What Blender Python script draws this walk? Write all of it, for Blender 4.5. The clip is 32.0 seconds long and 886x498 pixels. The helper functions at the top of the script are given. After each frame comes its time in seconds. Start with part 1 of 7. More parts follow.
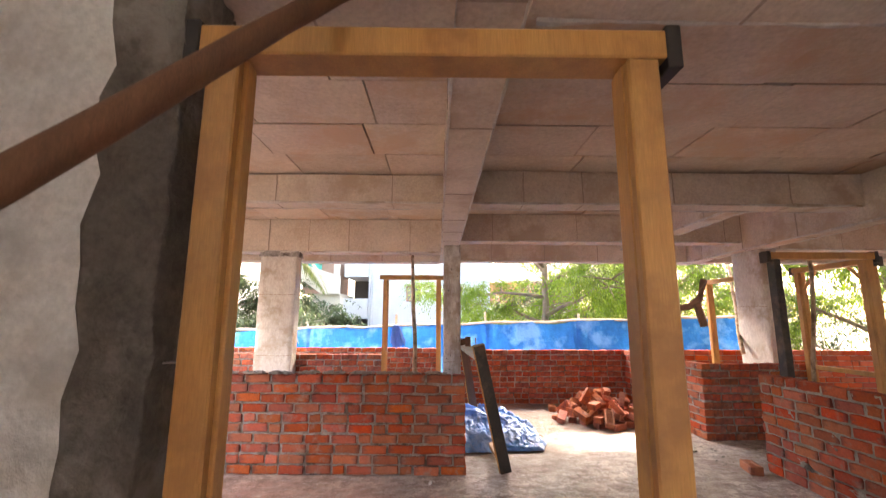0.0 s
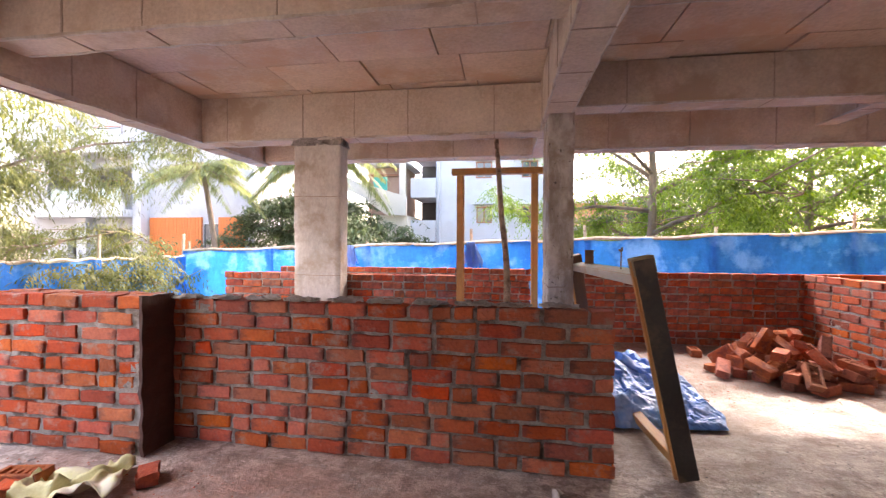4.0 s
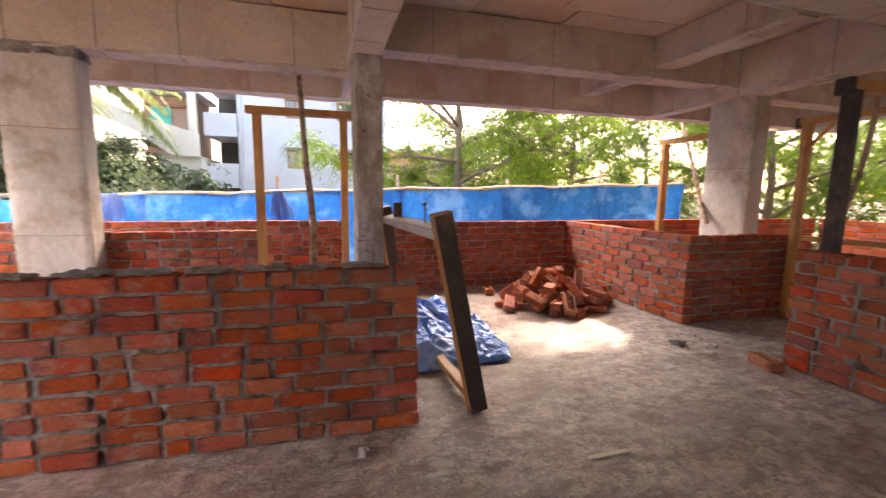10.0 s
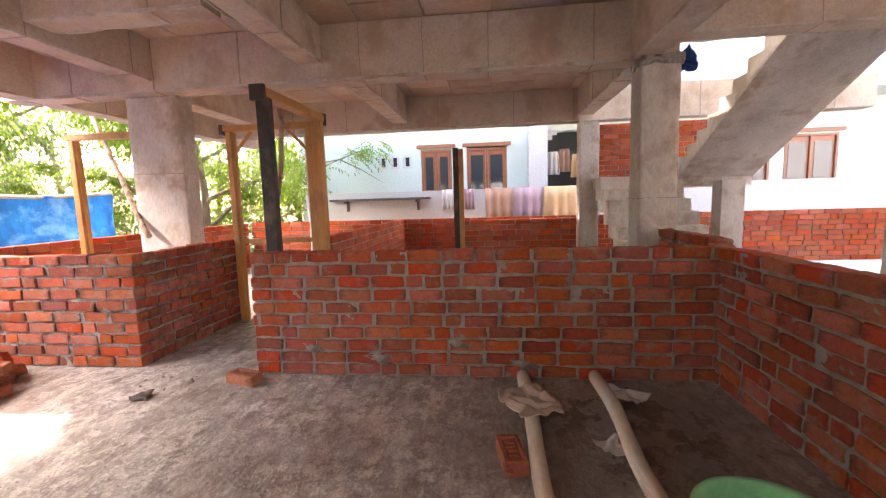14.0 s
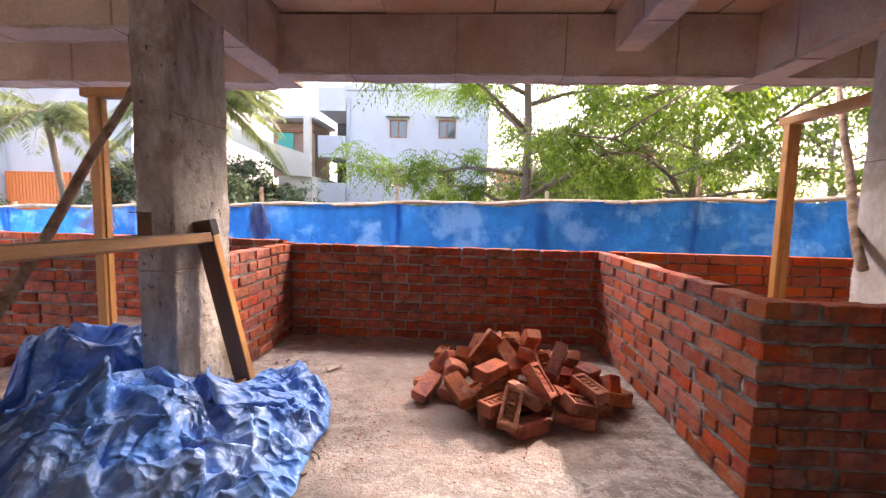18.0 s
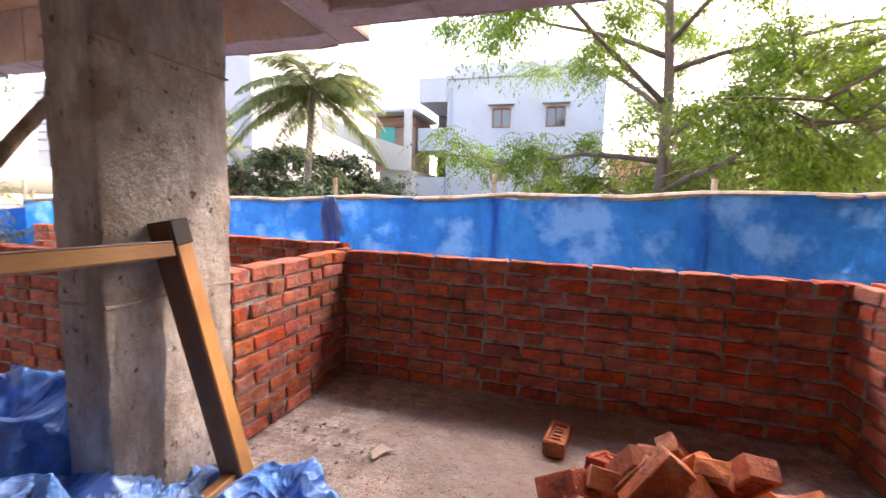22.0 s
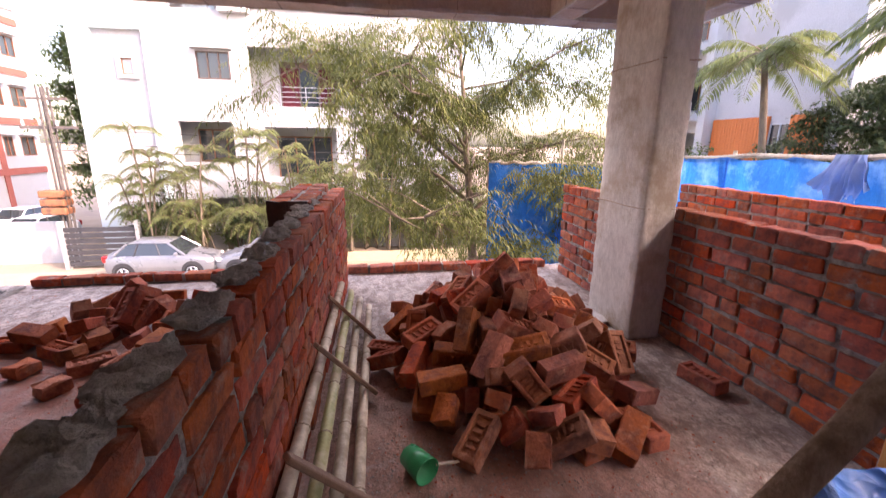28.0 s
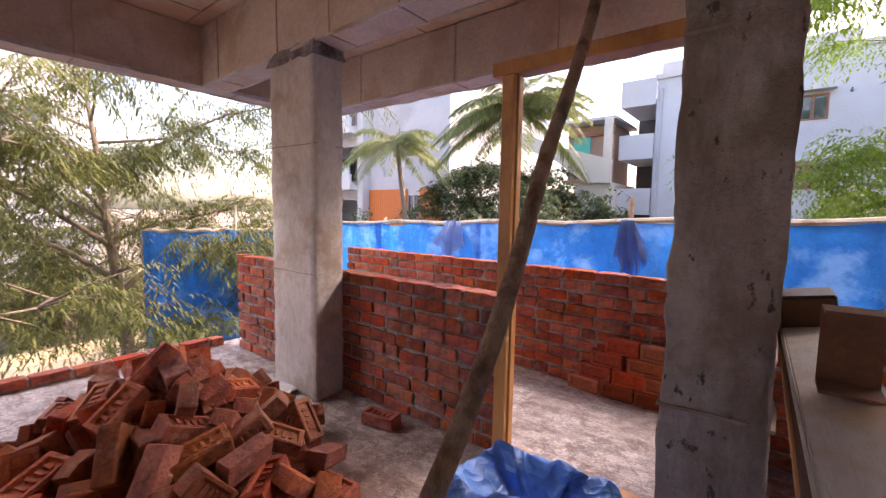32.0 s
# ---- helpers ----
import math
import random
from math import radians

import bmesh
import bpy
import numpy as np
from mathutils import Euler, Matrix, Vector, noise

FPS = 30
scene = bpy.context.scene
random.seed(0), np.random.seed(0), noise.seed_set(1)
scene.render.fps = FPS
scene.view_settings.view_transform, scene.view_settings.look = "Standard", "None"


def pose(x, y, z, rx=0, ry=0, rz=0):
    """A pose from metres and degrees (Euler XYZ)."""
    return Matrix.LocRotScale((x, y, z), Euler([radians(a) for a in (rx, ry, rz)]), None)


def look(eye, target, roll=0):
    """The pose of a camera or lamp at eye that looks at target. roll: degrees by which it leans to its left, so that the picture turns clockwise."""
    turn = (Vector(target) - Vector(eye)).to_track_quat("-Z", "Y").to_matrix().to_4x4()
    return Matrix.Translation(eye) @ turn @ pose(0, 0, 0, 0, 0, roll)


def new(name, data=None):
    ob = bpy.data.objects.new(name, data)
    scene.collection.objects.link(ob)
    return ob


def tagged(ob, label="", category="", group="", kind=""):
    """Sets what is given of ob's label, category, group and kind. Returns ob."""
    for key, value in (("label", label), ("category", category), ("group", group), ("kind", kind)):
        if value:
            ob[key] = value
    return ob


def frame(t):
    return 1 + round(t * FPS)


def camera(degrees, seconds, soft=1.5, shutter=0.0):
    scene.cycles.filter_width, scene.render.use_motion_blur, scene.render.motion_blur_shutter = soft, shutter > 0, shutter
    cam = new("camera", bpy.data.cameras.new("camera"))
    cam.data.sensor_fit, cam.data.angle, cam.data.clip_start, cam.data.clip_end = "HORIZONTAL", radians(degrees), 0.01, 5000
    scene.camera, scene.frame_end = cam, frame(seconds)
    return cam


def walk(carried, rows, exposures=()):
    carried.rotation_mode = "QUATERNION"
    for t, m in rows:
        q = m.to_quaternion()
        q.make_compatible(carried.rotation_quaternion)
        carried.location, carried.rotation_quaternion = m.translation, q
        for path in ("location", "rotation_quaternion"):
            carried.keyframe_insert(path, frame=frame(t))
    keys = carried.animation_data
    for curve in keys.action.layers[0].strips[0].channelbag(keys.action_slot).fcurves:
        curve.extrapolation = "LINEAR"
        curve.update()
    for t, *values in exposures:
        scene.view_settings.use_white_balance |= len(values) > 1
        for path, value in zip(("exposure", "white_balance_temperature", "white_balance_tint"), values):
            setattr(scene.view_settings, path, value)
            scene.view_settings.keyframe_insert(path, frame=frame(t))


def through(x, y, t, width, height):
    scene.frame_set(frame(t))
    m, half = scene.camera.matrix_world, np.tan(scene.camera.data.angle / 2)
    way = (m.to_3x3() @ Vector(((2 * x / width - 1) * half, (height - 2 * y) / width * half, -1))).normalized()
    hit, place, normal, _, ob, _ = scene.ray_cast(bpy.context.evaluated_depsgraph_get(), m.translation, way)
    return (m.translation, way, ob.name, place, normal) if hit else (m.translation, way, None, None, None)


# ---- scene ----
cam = camera(93.47, 32.0, soft=1.2, shutter=0.2)
PATH = [
    (0, (0.389, -0.151, 1.429), (0.413, 1.822, 1.755), 0.21),
    (0.5, (0.429, -0.046, 1.325), (0.402, 1.952, 1.403), 0.46),
    (1, (0.508, 0.128, 1.248), (0.351, 2.126, 1.270), 1.31),
    (1.5, (0.465, 0.440, 1.212), (0.324, 2.438, 1.221), 0.87),
    (2, (0.301, 0.690, 1.208), (0.262, 2.689, 1.232), 0.23),
    (2.5, (0.215, 0.923, 1.200), (0.215, 2.922, 1.244), -0.00),
    (4.5, (0.044, 1.748, 1.250), (-0.631, 3.628, 1.167), 0.50),
    (5, (0.007, 1.730, 1.251), (-1.196, 3.324, 1.141), 1.14),
    (5.5, (-0.022, 1.675, 1.247), (-1.624, 2.863, 1.103), 1.16),
    (6, (-0.025, 1.650, 1.231), (-1.850, 2.452, 1.059), 0.99),
    (6.5, (-0.032, 1.656, 1.229), (-1.941, 2.216, 1.025), 0.43),
    (7, (-0.037, 1.675, 1.229), (-1.947, 2.216, 0.990), 0.00),
    (7.5, (-0.047, 1.692, 1.234), (-1.882, 2.447, 0.982), 0.05),
    (8, (-0.046, 1.713, 1.247), (-1.678, 2.844, 1.003), 0.40),
    (8.5, (-0.027, 1.737, 1.272), (-1.267, 3.288, 1.031), 0.95),
    (9, (-0.017, 1.755, 1.290), (-0.697, 3.619, 1.037), 1.16),
    (9.5, (0.034, 1.757, 1.289), (-0.033, 3.739, 1.029), 1.11),
    (10, (0.183, 1.836, 1.283), (0.731, 3.740, 1.013), 0.71),
    (10.5, (0.296, 1.871, 1.282), (1.398, 3.516, 1.000), 0.43),
    (11, (0.322, 1.897, 1.279), (1.861, 3.137, 0.974), 0.15),
    (11.5, (0.325, 1.891, 1.270), (2.106, 2.747, 0.962), -0.41),
    (12, (0.350, 1.874, 1.255), (2.244, 2.452, 0.973), -0.43),
    (12.5, (0.404, 1.868, 1.244), (2.347, 2.279, 1.009), -0.59),
    (13, (0.460, 1.980, 1.237), (2.426, 2.276, 1.022), -1.13),
    (13.5, (0.541, 2.155, 1.234), (2.515, 2.383, 1.004), -1.72),
    (15.5, (1.661, 2.676, 1.222), (3.612, 3.034, 0.967), -0.78),
    (16, (1.862, 2.759, 1.246), (3.657, 3.610, 1.011), 0.61),
    (16.5, (2.027, 2.931, 1.246), (3.467, 4.299, 1.015), 0.90),
    (17, (2.133, 3.123, 1.236), (3.022, 4.904, 1.036), 0.75),
    (17.5, (2.236, 3.231, 1.223), (2.549, 5.198, 1.044), 0.96),
    (18, (2.349, 3.281, 1.235), (2.249, 5.270, 1.053), 1.38),
    (18.5, (2.356, 3.334, 1.233), (2.094, 5.307, 1.028), 1.24),
    (19, (2.314, 3.426, 1.223), (2.082, 5.401, 1.005), 0.87),
    (19.5, (2.277, 3.560, 1.221), (2.087, 5.539, 0.998), 0.39),
    (20, (2.322, 3.792, 1.219), (2.141, 5.773, 1.009), 0.20),
    (20.5, (2.346, 4.007, 1.225), (2.185, 5.988, 1.004), 0.05),
    (21, (2.251, 4.250, 1.223), (2.093, 6.232, 1.003), 0.45),
    (21.5, (2.177, 4.444, 1.228), (1.968, 6.418, 0.987), 0.85),
    (22, (2.187, 4.575, 1.237), (1.619, 6.481, 1.020), 1.75),
    (22.5, (2.130, 4.574, 1.240), (1.056, 6.249, 1.035), 2.15),
    (23, (2.038, 4.514, 1.238), (0.508, 5.785, 1.026), 1.45),
    (23.5, (1.937, 4.424, 1.226), (0.141, 5.274, 0.993), 1.23),
    (24, (1.854, 4.368, 1.214), (-0.069, 4.846, 0.942), 1.06),
    (24.5, (1.761, 4.405, 1.205), (-0.210, 4.586, 0.919), 1.42),
    (25, (1.606, 4.452, 1.226), (-0.378, 4.491, 0.978), 1.73),
    (25.5, (1.419, 4.413, 1.222), (-0.573, 4.416, 1.045), 1.60),
    (26.7, (0.985, 4.405, 1.355), (-0.99, 4.500, 1.220), 1.52),
    (27.5, (0.716, 4.390, 1.282), (-1.267, 4.617, 1.148), 1.42),
    (28, (0.614, 4.381, 1.266), (-1.297, 4.714, 0.779), 0.57),
    (28.5, (0.582, 4.391, 1.230), (-1.200, 4.808, 0.425), 0.98),
    (29, (0.570, 4.409, 1.209), (-1.102, 4.994, 0.281), 2.86),
    (29.5, (0.567, 4.422, 1.221), (-1.018, 5.313, 0.388), 5.47),
    (30, (0.576, 4.453, 1.241), (-0.869, 5.674, 0.590), 6.28),
    (30.5, (0.588, 4.469, 1.271), (-0.641, 5.986, 0.837), 5.23),
    (31, (0.590, 4.454, 1.295), (-0.453, 6.139, 1.023), 3.67),
    (31.5, (0.610, 4.441, 1.304), (-0.436, 6.133, 1.105), 2.13),
    (32, (0.678, 4.420, 1.322), (-0.563, 5.978, 1.146), 1.05),
]
EXPOSURES = ((0.0, 3.97, 7500, 20), (1.0, 3.97, 7500, 20), (2.5, 3.8, 7300, 22), (5.0, 3.1, 7000, 28.5), (6.5, 2.65, 7000, 30.5), (8.0, 2.6, 7000, 30.5), (10.0, 3.35, 7600, 24), (12.0, 3.92, 7700, 23), (13.0, 4.22, 7300, 23),
             (16.0, 4.3, 7300, 26), (18.0, 3.0, 7000, 27.5), (21.0, 2.9, 7000, 28.5), (23.0, 2.88, 7000, 30.5), (25.0, 2.88, 7000, 31.5), (27.5, 2.55, 7000, 36.5), (28.2, 2.6, 7000, 35.5),
             (29.0, 3.25, 7000, 38.5), (30.0, 2.95, 7000, 37.5), (32.0, 2.55, 7000, 33.5))
walk(cam, [(t, look(eye, target, roll)) for t, eye, target, roll in PATH], exposures=EXPOSURES)

# ---- light ----
SUN_WAY = Vector((0.80, 1.06, 1.0)).normalized()
world = bpy.data.worlds.new("sky")
scene.world = world
world.use_nodes = True
wn = world.node_tree.nodes
sky = wn.new("ShaderNodeTexSky")
sky.sky_type, sky.sun_disc = "NISHITA", False
sky.sun_elevation = math.asin(SUN_WAY.z)
sky.sun_rotation = math.atan2(SUN_WAY.x, SUN_WAY.y)
sky.dust_density, sky.air_density = 3.0, 1.2
world.node_tree.links.new(sky.outputs[0], wn["Background"].inputs[0])
wn["Background"].inputs[1].default_value = 0.15
sun = new("sun", bpy.data.lights.new("sun", "SUN"))
sun.data.energy, sun.data.angle, sun.data.color = 0.95, radians(0.9), (1.0, 0.92, 0.80)
sun.matrix_world = look(SUN_WAY * 40, (0, 0, 0))

# added fill lamps, one outside each open side above the view, brightening the room
for name, at, aim, wide, high, power in (("west_fill_light", (-5.2, 3.2, 3.5), (-1.0, 3.2, 0.0), 9.0, 0.5, 45.0),
                                         ("north_fill_light", (2.6, 8.6, 3.5), (2.6, 3.6, 0.0), 10.0, 0.5, 58.0)):
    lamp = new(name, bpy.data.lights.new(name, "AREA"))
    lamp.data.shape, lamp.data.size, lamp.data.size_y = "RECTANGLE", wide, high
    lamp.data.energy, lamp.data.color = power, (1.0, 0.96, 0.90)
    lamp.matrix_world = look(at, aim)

# ---- materials ----
def nodes_of(name):
    m = bpy.data.materials.new(name)
    m.use_nodes = True
    return m, m.node_tree.nodes, m.node_tree.links, m.node_tree.nodes["Principled BSDF"]


def ramp(n, l, fac, stops):
    r = n.new("ShaderNodeValToRGB")
    e = r.color_ramp.elements
    while len(e) < len(stops):
        e.new(0.5)
    for k, (p, c) in enumerate(stops):
        e[k].position, e[k].color = p, (*c, 1)
    l.new(fac, r.inputs[0])
    return r.outputs[0]


def noise_tex(n, l, scale, detail=6, rough=0.6, stretch=(1, 1, 1), coords="Object"):
    tc, mp, t = n.new("ShaderNodeTexCoord"), n.new("ShaderNodeMapping"), n.new("ShaderNodeTexNoise")
    mp.inputs["Scale"].default_value = stretch
    l.new(tc.outputs[coords], mp.inputs[0])
    l.new(mp.outputs[0], t.inputs["Vector"])
    t.inputs["Scale"].default_value, t.inputs["Detail"].default_value, t.inputs["Roughness"].default_value = scale, detail, rough
    return t.outputs["Fac"]


def mixed(n, l, fac, a, b, mode="MIX"):
    m = n.new("ShaderNodeMix")
    m.data_type, m.blend_type = "RGBA", mode
    for sock, v in ((m.inputs[0], fac), (m.inputs[6], a), (m.inputs[7], b)):
        if hasattr(v, "links"):
            l.new(v, sock)
        elif isinstance(v, (int, float)):
            sock.default_value = v
        else:
            sock.default_value = (*v, 1)
    return m.outputs[2]


def surface(name, low, high, scale=3.0, fine=60.0, rough=0.85, bump=0.3, stain=None, stain_scale=0.8, stretch=(1, 1, 1), vary=0.0, island=0.0,
            metal=0.0, depth=0.01, sheen=0.0, coords="Object"):
    """A procedural surface: two colours by a broad noise, fine grain, stains with a shape of their own, relief, and a shade of its own for each piece."""
    m, n, l, b = nodes_of(name)
    broad, grain = noise_tex(n, l, scale, 5, 0.6, stretch, coords), noise_tex(n, l, fine, 4, 0.7, stretch, coords)
    col = ramp(n, l, broad, [(0.3, low), (0.7, high)])
    col = mixed(n, l, 0.35, col, ramp(n, l, grain, [(0.3, [c * 0.6 for c in low]), (0.75, [min(1, c * 1.15) for c in high])]))
    if stain:
        s = noise_tex(n, l, stain_scale, 6, 0.65, (1, 1, 1), coords)
        sf = ramp(n, l, s, [(0.5, (0, 0, 0)), (0.62, (1, 1, 1))])
        col = mixed(n, l, sf, col, stain)
    if vary or island:
        info = n.new("ShaderNodeNewGeometry") if island else n.new("ShaderNodeObjectInfo")
        h = n.new("ShaderNodeHueSaturation")
        rnd = info.outputs["Random Per Island"] if island else info.outputs["Random"]
        amount = island or vary
        for sock, a, o, k in (("Value", amount, 1 - amount / 2, 1.0), ("Saturation", amount * 0.35, 1 - amount * 0.15, 7.3), ("Hue", amount * 0.03, 0.5 - amount * 0.012, 13.7)):
            mm, fr = n.new("ShaderNodeMath"), n.new("ShaderNodeMath")
            fr.operation = "MULTIPLY"
            l.new(rnd, fr.inputs[0])
            fr.inputs[1].default_value = k
            fr2 = n.new("ShaderNodeMath")
            fr2.operation = "FRACT"
            l.new(fr.outputs[0], fr2.inputs[0])
            mm.operation = "MULTIPLY_ADD"
            l.new(fr2.outputs[0], mm.inputs[0])
            mm.inputs[1].default_value, mm.inputs[2].default_value = a, o
            l.new(mm.outputs[0], h.inputs[sock])
        l.new(col, h.inputs["Color"])
        col = h.outputs[0]
    l.new(col, b.inputs["Base Color"])
    rr = ramp(n, l, broad, [(0.2, (rough - 0.08,) * 3), (0.8, (min(1, rough + 0.08),) * 3)])
    l.new(rr, b.inputs["Roughness"])
    b.inputs["Metallic"].default_value = metal
    if bump:
        bp, ad = n.new("ShaderNodeBump"), n.new("ShaderNodeMath")
        ad.operation = "MULTIPLY_ADD"
        l.new(grain, ad.inputs[0])
        ad.inputs[1].default_value = 0.5
        l.new(broad, ad.inputs[2])
        bp.inputs["Strength"].default_value, bp.inputs["Distance"].default_value = bump, depth
        l.new(ad.outputs[0], bp.inputs["Height"])
        l.new(bp.outputs[0], b.inputs["Normal"])
    return m


BRICK = surface("fired_brick", (0.30, 0.055, 0.030), (0.56, 0.140, 0.062), 7, 45, 0.92, 1.0, stain=(0.20, 0.055, 0.040), stain_scale=7, vary=0.62, depth=0.016)
BRICK_STUFF = surface("fired_brick_far", (0.32, 0.058, 0.028), (0.54, 0.12, 0.05), 9, 90, 0.9, 0.5, island=0.5, depth=0.006)
MORTAR = surface("cement_mortar", (0.21, 0.195, 0.18), (0.54, 0.51, 0.48), 26, 110, 0.95, 1.0, stain=(0.12, 0.095, 0.08), stain_scale=6, depth=0.03)
MORTAR_PALE = surface("pale_flush_mortar", (0.25, 0.235, 0.21), (0.46, 0.44, 0.41), 18, 110, 0.95, 1.0, stain=(0.26, 0.22, 0.19), stain_scale=4, depth=0.02)
CONCRETE = surface("cast_concrete", (0.42, 0.385, 0.345), (0.68, 0.645, 0.59), 2.6, 38, 0.85, 0.8, stain=(0.38, 0.31, 0.24), stain_scale=2.3, stretch=(1, 1, 0.45), depth=0.008)
BEAM = surface("cast_beam_concrete", (0.47, 0.385, 0.305), (0.70, 0.605, 0.50), 2.2, 40, 0.9, 0.5, stain=(0.45, 0.345, 0.255), stain_scale=1.9, depth=0.008)
SOFFIT = surface("slab_soffit_concrete", (0.50, 0.385, 0.29), (0.72, 0.595, 0.475), 2.0, 30, 0.9, 0.25, stain=(0.55, 0.38, 0.26), stain_scale=1.4, island=0.24, depth=0.006)
FLOOR = surface("dusty_slab_floor", (0.50, 0.435, 0.385), (0.84, 0.775, 0.715), 3.2, 42, 0.6, 1.0, stain=(0.44, 0.37, 0.33), stain_scale=1.3, depth=0.016)
WOOD = surface("pale_teak_wood", (0.42, 0.19, 0.052), (0.60, 0.31, 0.098), 3, 30, 0.5, 0.2, stain=(0.34, 0.15, 0.05), stain_scale=2, stretch=(6, 6, 0.5), depth=0.002)
WOOD_GREY = surface("weathered_timber", (0.22, 0.16, 0.10), (0.38, 0.29, 0.19), 4, 40, 0.8, 0.35, stretch=(8, 8, 0.6), depth=0.004)
WOOD_DARK = surface("tarred_timber", (0.016, 0.013, 0.012), (0.050, 0.038, 0.031), 4, 40, 0.6, 0.3, stain=(0.11, 0.075, 0.05), stain_scale=3, depth=0.004)
BAMBOO = surface("bamboo_cane", (0.46, 0.39, 0.28), (0.70, 0.64, 0.52), 5, 60, 0.55, 0.2, stain=(0.34, 0.28, 0.20), stain_scale=7, depth=0.003, vary=0.2)
BAMBOO_GREEN = surface("greenish_bamboo", (0.30, 0.32, 0.13), (0.50, 0.50, 0.26), 5, 60, 0.5, 0.2, stain=(0.56, 0.52, 0.36), stain_scale=5, depth=0.003)
BAMBOO_RING = surface("bamboo_node", (0.20, 0.16, 0.11), (0.40, 0.34, 0.25), 12, 60, 0.8, 0.3, depth=0.003)
TARP = surface("blue_tarpaulin", (0.05, 0.21, 0.69), (0.13, 0.36, 0.85), 3, 25, 0.36, 0.35, stain=(0.27, 0.45, 0.80), stain_scale=2.6, depth=0.008)
EARTH = surface("sandy_road_earth", (0.34, 0.25, 0.165), (0.46, 0.36, 0.25), 0.6, 25, 0.95, 0.4, stain=(0.33, 0.25, 0.18), stain_scale=0.25, depth=0.02)
WHITE = surface("white_wall_paint", (0.47, 0.475, 0.47), (0.55, 0.555, 0.55), 0.5, 20, 0.8, 0.1, stain=(0.52, 0.54, 0.55), stain_scale=0.35, depth=0.004)
BARK = surface("grey_brown_bark", (0.14, 0.10, 0.07), (0.28, 0.22, 0.16), 6, 40, 0.95, 0.8, stretch=(1, 1, 0.3), depth=0.02)

RUST_ORANGE = surface("rusty_orange_paint", (0.30, 0.11, 0.05), (0.46, 0.19, 0.09), 4, 40, 0.8, 0.3, stain=(0.16, 0.08, 0.05), stain_scale=3)
STEEL_STRIP = surface("dull_steel_strip", (0.22, 0.20, 0.18), (0.40, 0.37, 0.34), 9, 60, 0.5, 0.2, metal=0.2, depth=0.001)
POLE_IRON = surface("grey_brown_iron", (0.09, 0.075, 0.065), (0.20, 0.17, 0.15), 9, 60, 0.8, 0.3, depth=0.002)
RUST = surface("rusty_iron", (0.10, 0.05, 0.03), (0.24, 0.11, 0.06), 12, 80, 0.8, 0.4, depth=0.002)
BRICK_LOOSE = surface("new_loose_brick", (0.27, 0.070, 0.040), (0.54, 0.17, 0.088), 14, 60, 0.92, 1.0, stain=(0.20, 0.06, 0.045), stain_scale=8, vary=0.75, depth=0.010)
BARK_PALE = surface("peeled_branch", (0.40, 0.27, 0.17), (0.68, 0.52, 0.38), 5, 40, 0.85, 0.8, stain=(0.24, 0.155, 0.10), stain_scale=7, stretch=(4, 4, 0.6), depth=0.010)
BAMBOO_PALE = surface("pale_pole_wood", (0.56, 0.47, 0.36), (0.74, 0.66, 0.54), 3, 40, 0.75, 0.3, stretch=(0.6, 3, 3), depth=0.004)
GREEN_PLASTIC = surface("green_plastic", (0.19, 0.64, 0.30), (0.26, 0.74, 0.38), 3, 30, 0.35, 0.05)
MUG_GREEN = surface("bright_green_plastic", (0.01, 0.32, 0.12), (0.02, 0.40, 0.16), 6, 30, 0.3, 0.03)
SACK_YELLOW = surface("pale_yellow_sack", (0.62, 0.60, 0.28), (0.74, 0.73, 0.46), 4, 60, 0.6, 0.2, stain=(0.66, 0.62, 0.52), stain_scale=5)
SACK_BROWN = surface("brown_paper", (0.38, 0.30, 0.24), (0.52, 0.43, 0.35), 5, 60, 0.8, 0.3)
SACK_CLEAR = surface("milky_plastic", (0.55, 0.53, 0.50), (0.72, 0.71, 0.69), 6, 60, 0.25, 0.2)
SACK_STRAW = surface("straw_sack", (0.42, 0.34, 0.16), (0.58, 0.50, 0.28), 5, 60, 0.8, 0.4)
WOOD_REDBROWN = surface("red_brown_plank", (0.19, 0.115, 0.08), (0.33, 0.22, 0.155), 4, 40, 0.7, 0.3, stretch=(1, 6, 6))
GRAVEL = surface("dark_gravel", (0.08, 0.08, 0.08), (0.26, 0.25, 0.24), 9, 60, 0.9, 0.3, island=0.6)


def relief(mat, scale, distance, strength=1.0, creases=False, stretch=(1, 1, 1)):
    """A second, finer relief laid over a surface: grit, or sharp creases between flat facets."""
    n, l = mat.node_tree.nodes, mat.node_tree.links
    b = n["Principled BSDF"]
    bp = n.new("ShaderNodeBump")
    bp.inputs["Strength"].default_value, bp.inputs["Distance"].default_value = strength, distance
    if creases:
        tc, vo, wob, ad = n.new("ShaderNodeTexCoord"), n.new("ShaderNodeTexVoronoi"), n.new("ShaderNodeTexNoise"), n.new("ShaderNodeVectorMath")
        ad.operation = "MULTIPLY_ADD"
        l.new(tc.outputs["Object"], wob.inputs["Vector"])
        wob.inputs["Scale"].default_value = 4.0
        l.new(wob.outputs["Color"], ad.inputs[0])
        ad.inputs[1].default_value = (0.25, 0.25, 0.25)
        l.new(tc.outputs["Object"], ad.inputs[2])
        l.new(ad.outputs[0], vo.inputs["Vector"])
        vo.inputs["Scale"].default_value = scale
        l.new(vo.outputs["Distance"], bp.inputs["Height"])
    else:
        l.new(noise_tex(n, l, scale, 8, 0.75, stretch), bp.inputs["Height"])
    if b.inputs["Normal"].links:
        l.new(b.inputs["Normal"].links[0].from_socket, bp.inputs["Normal"])
    l.new(bp.outputs[0], b.inputs["Normal"])


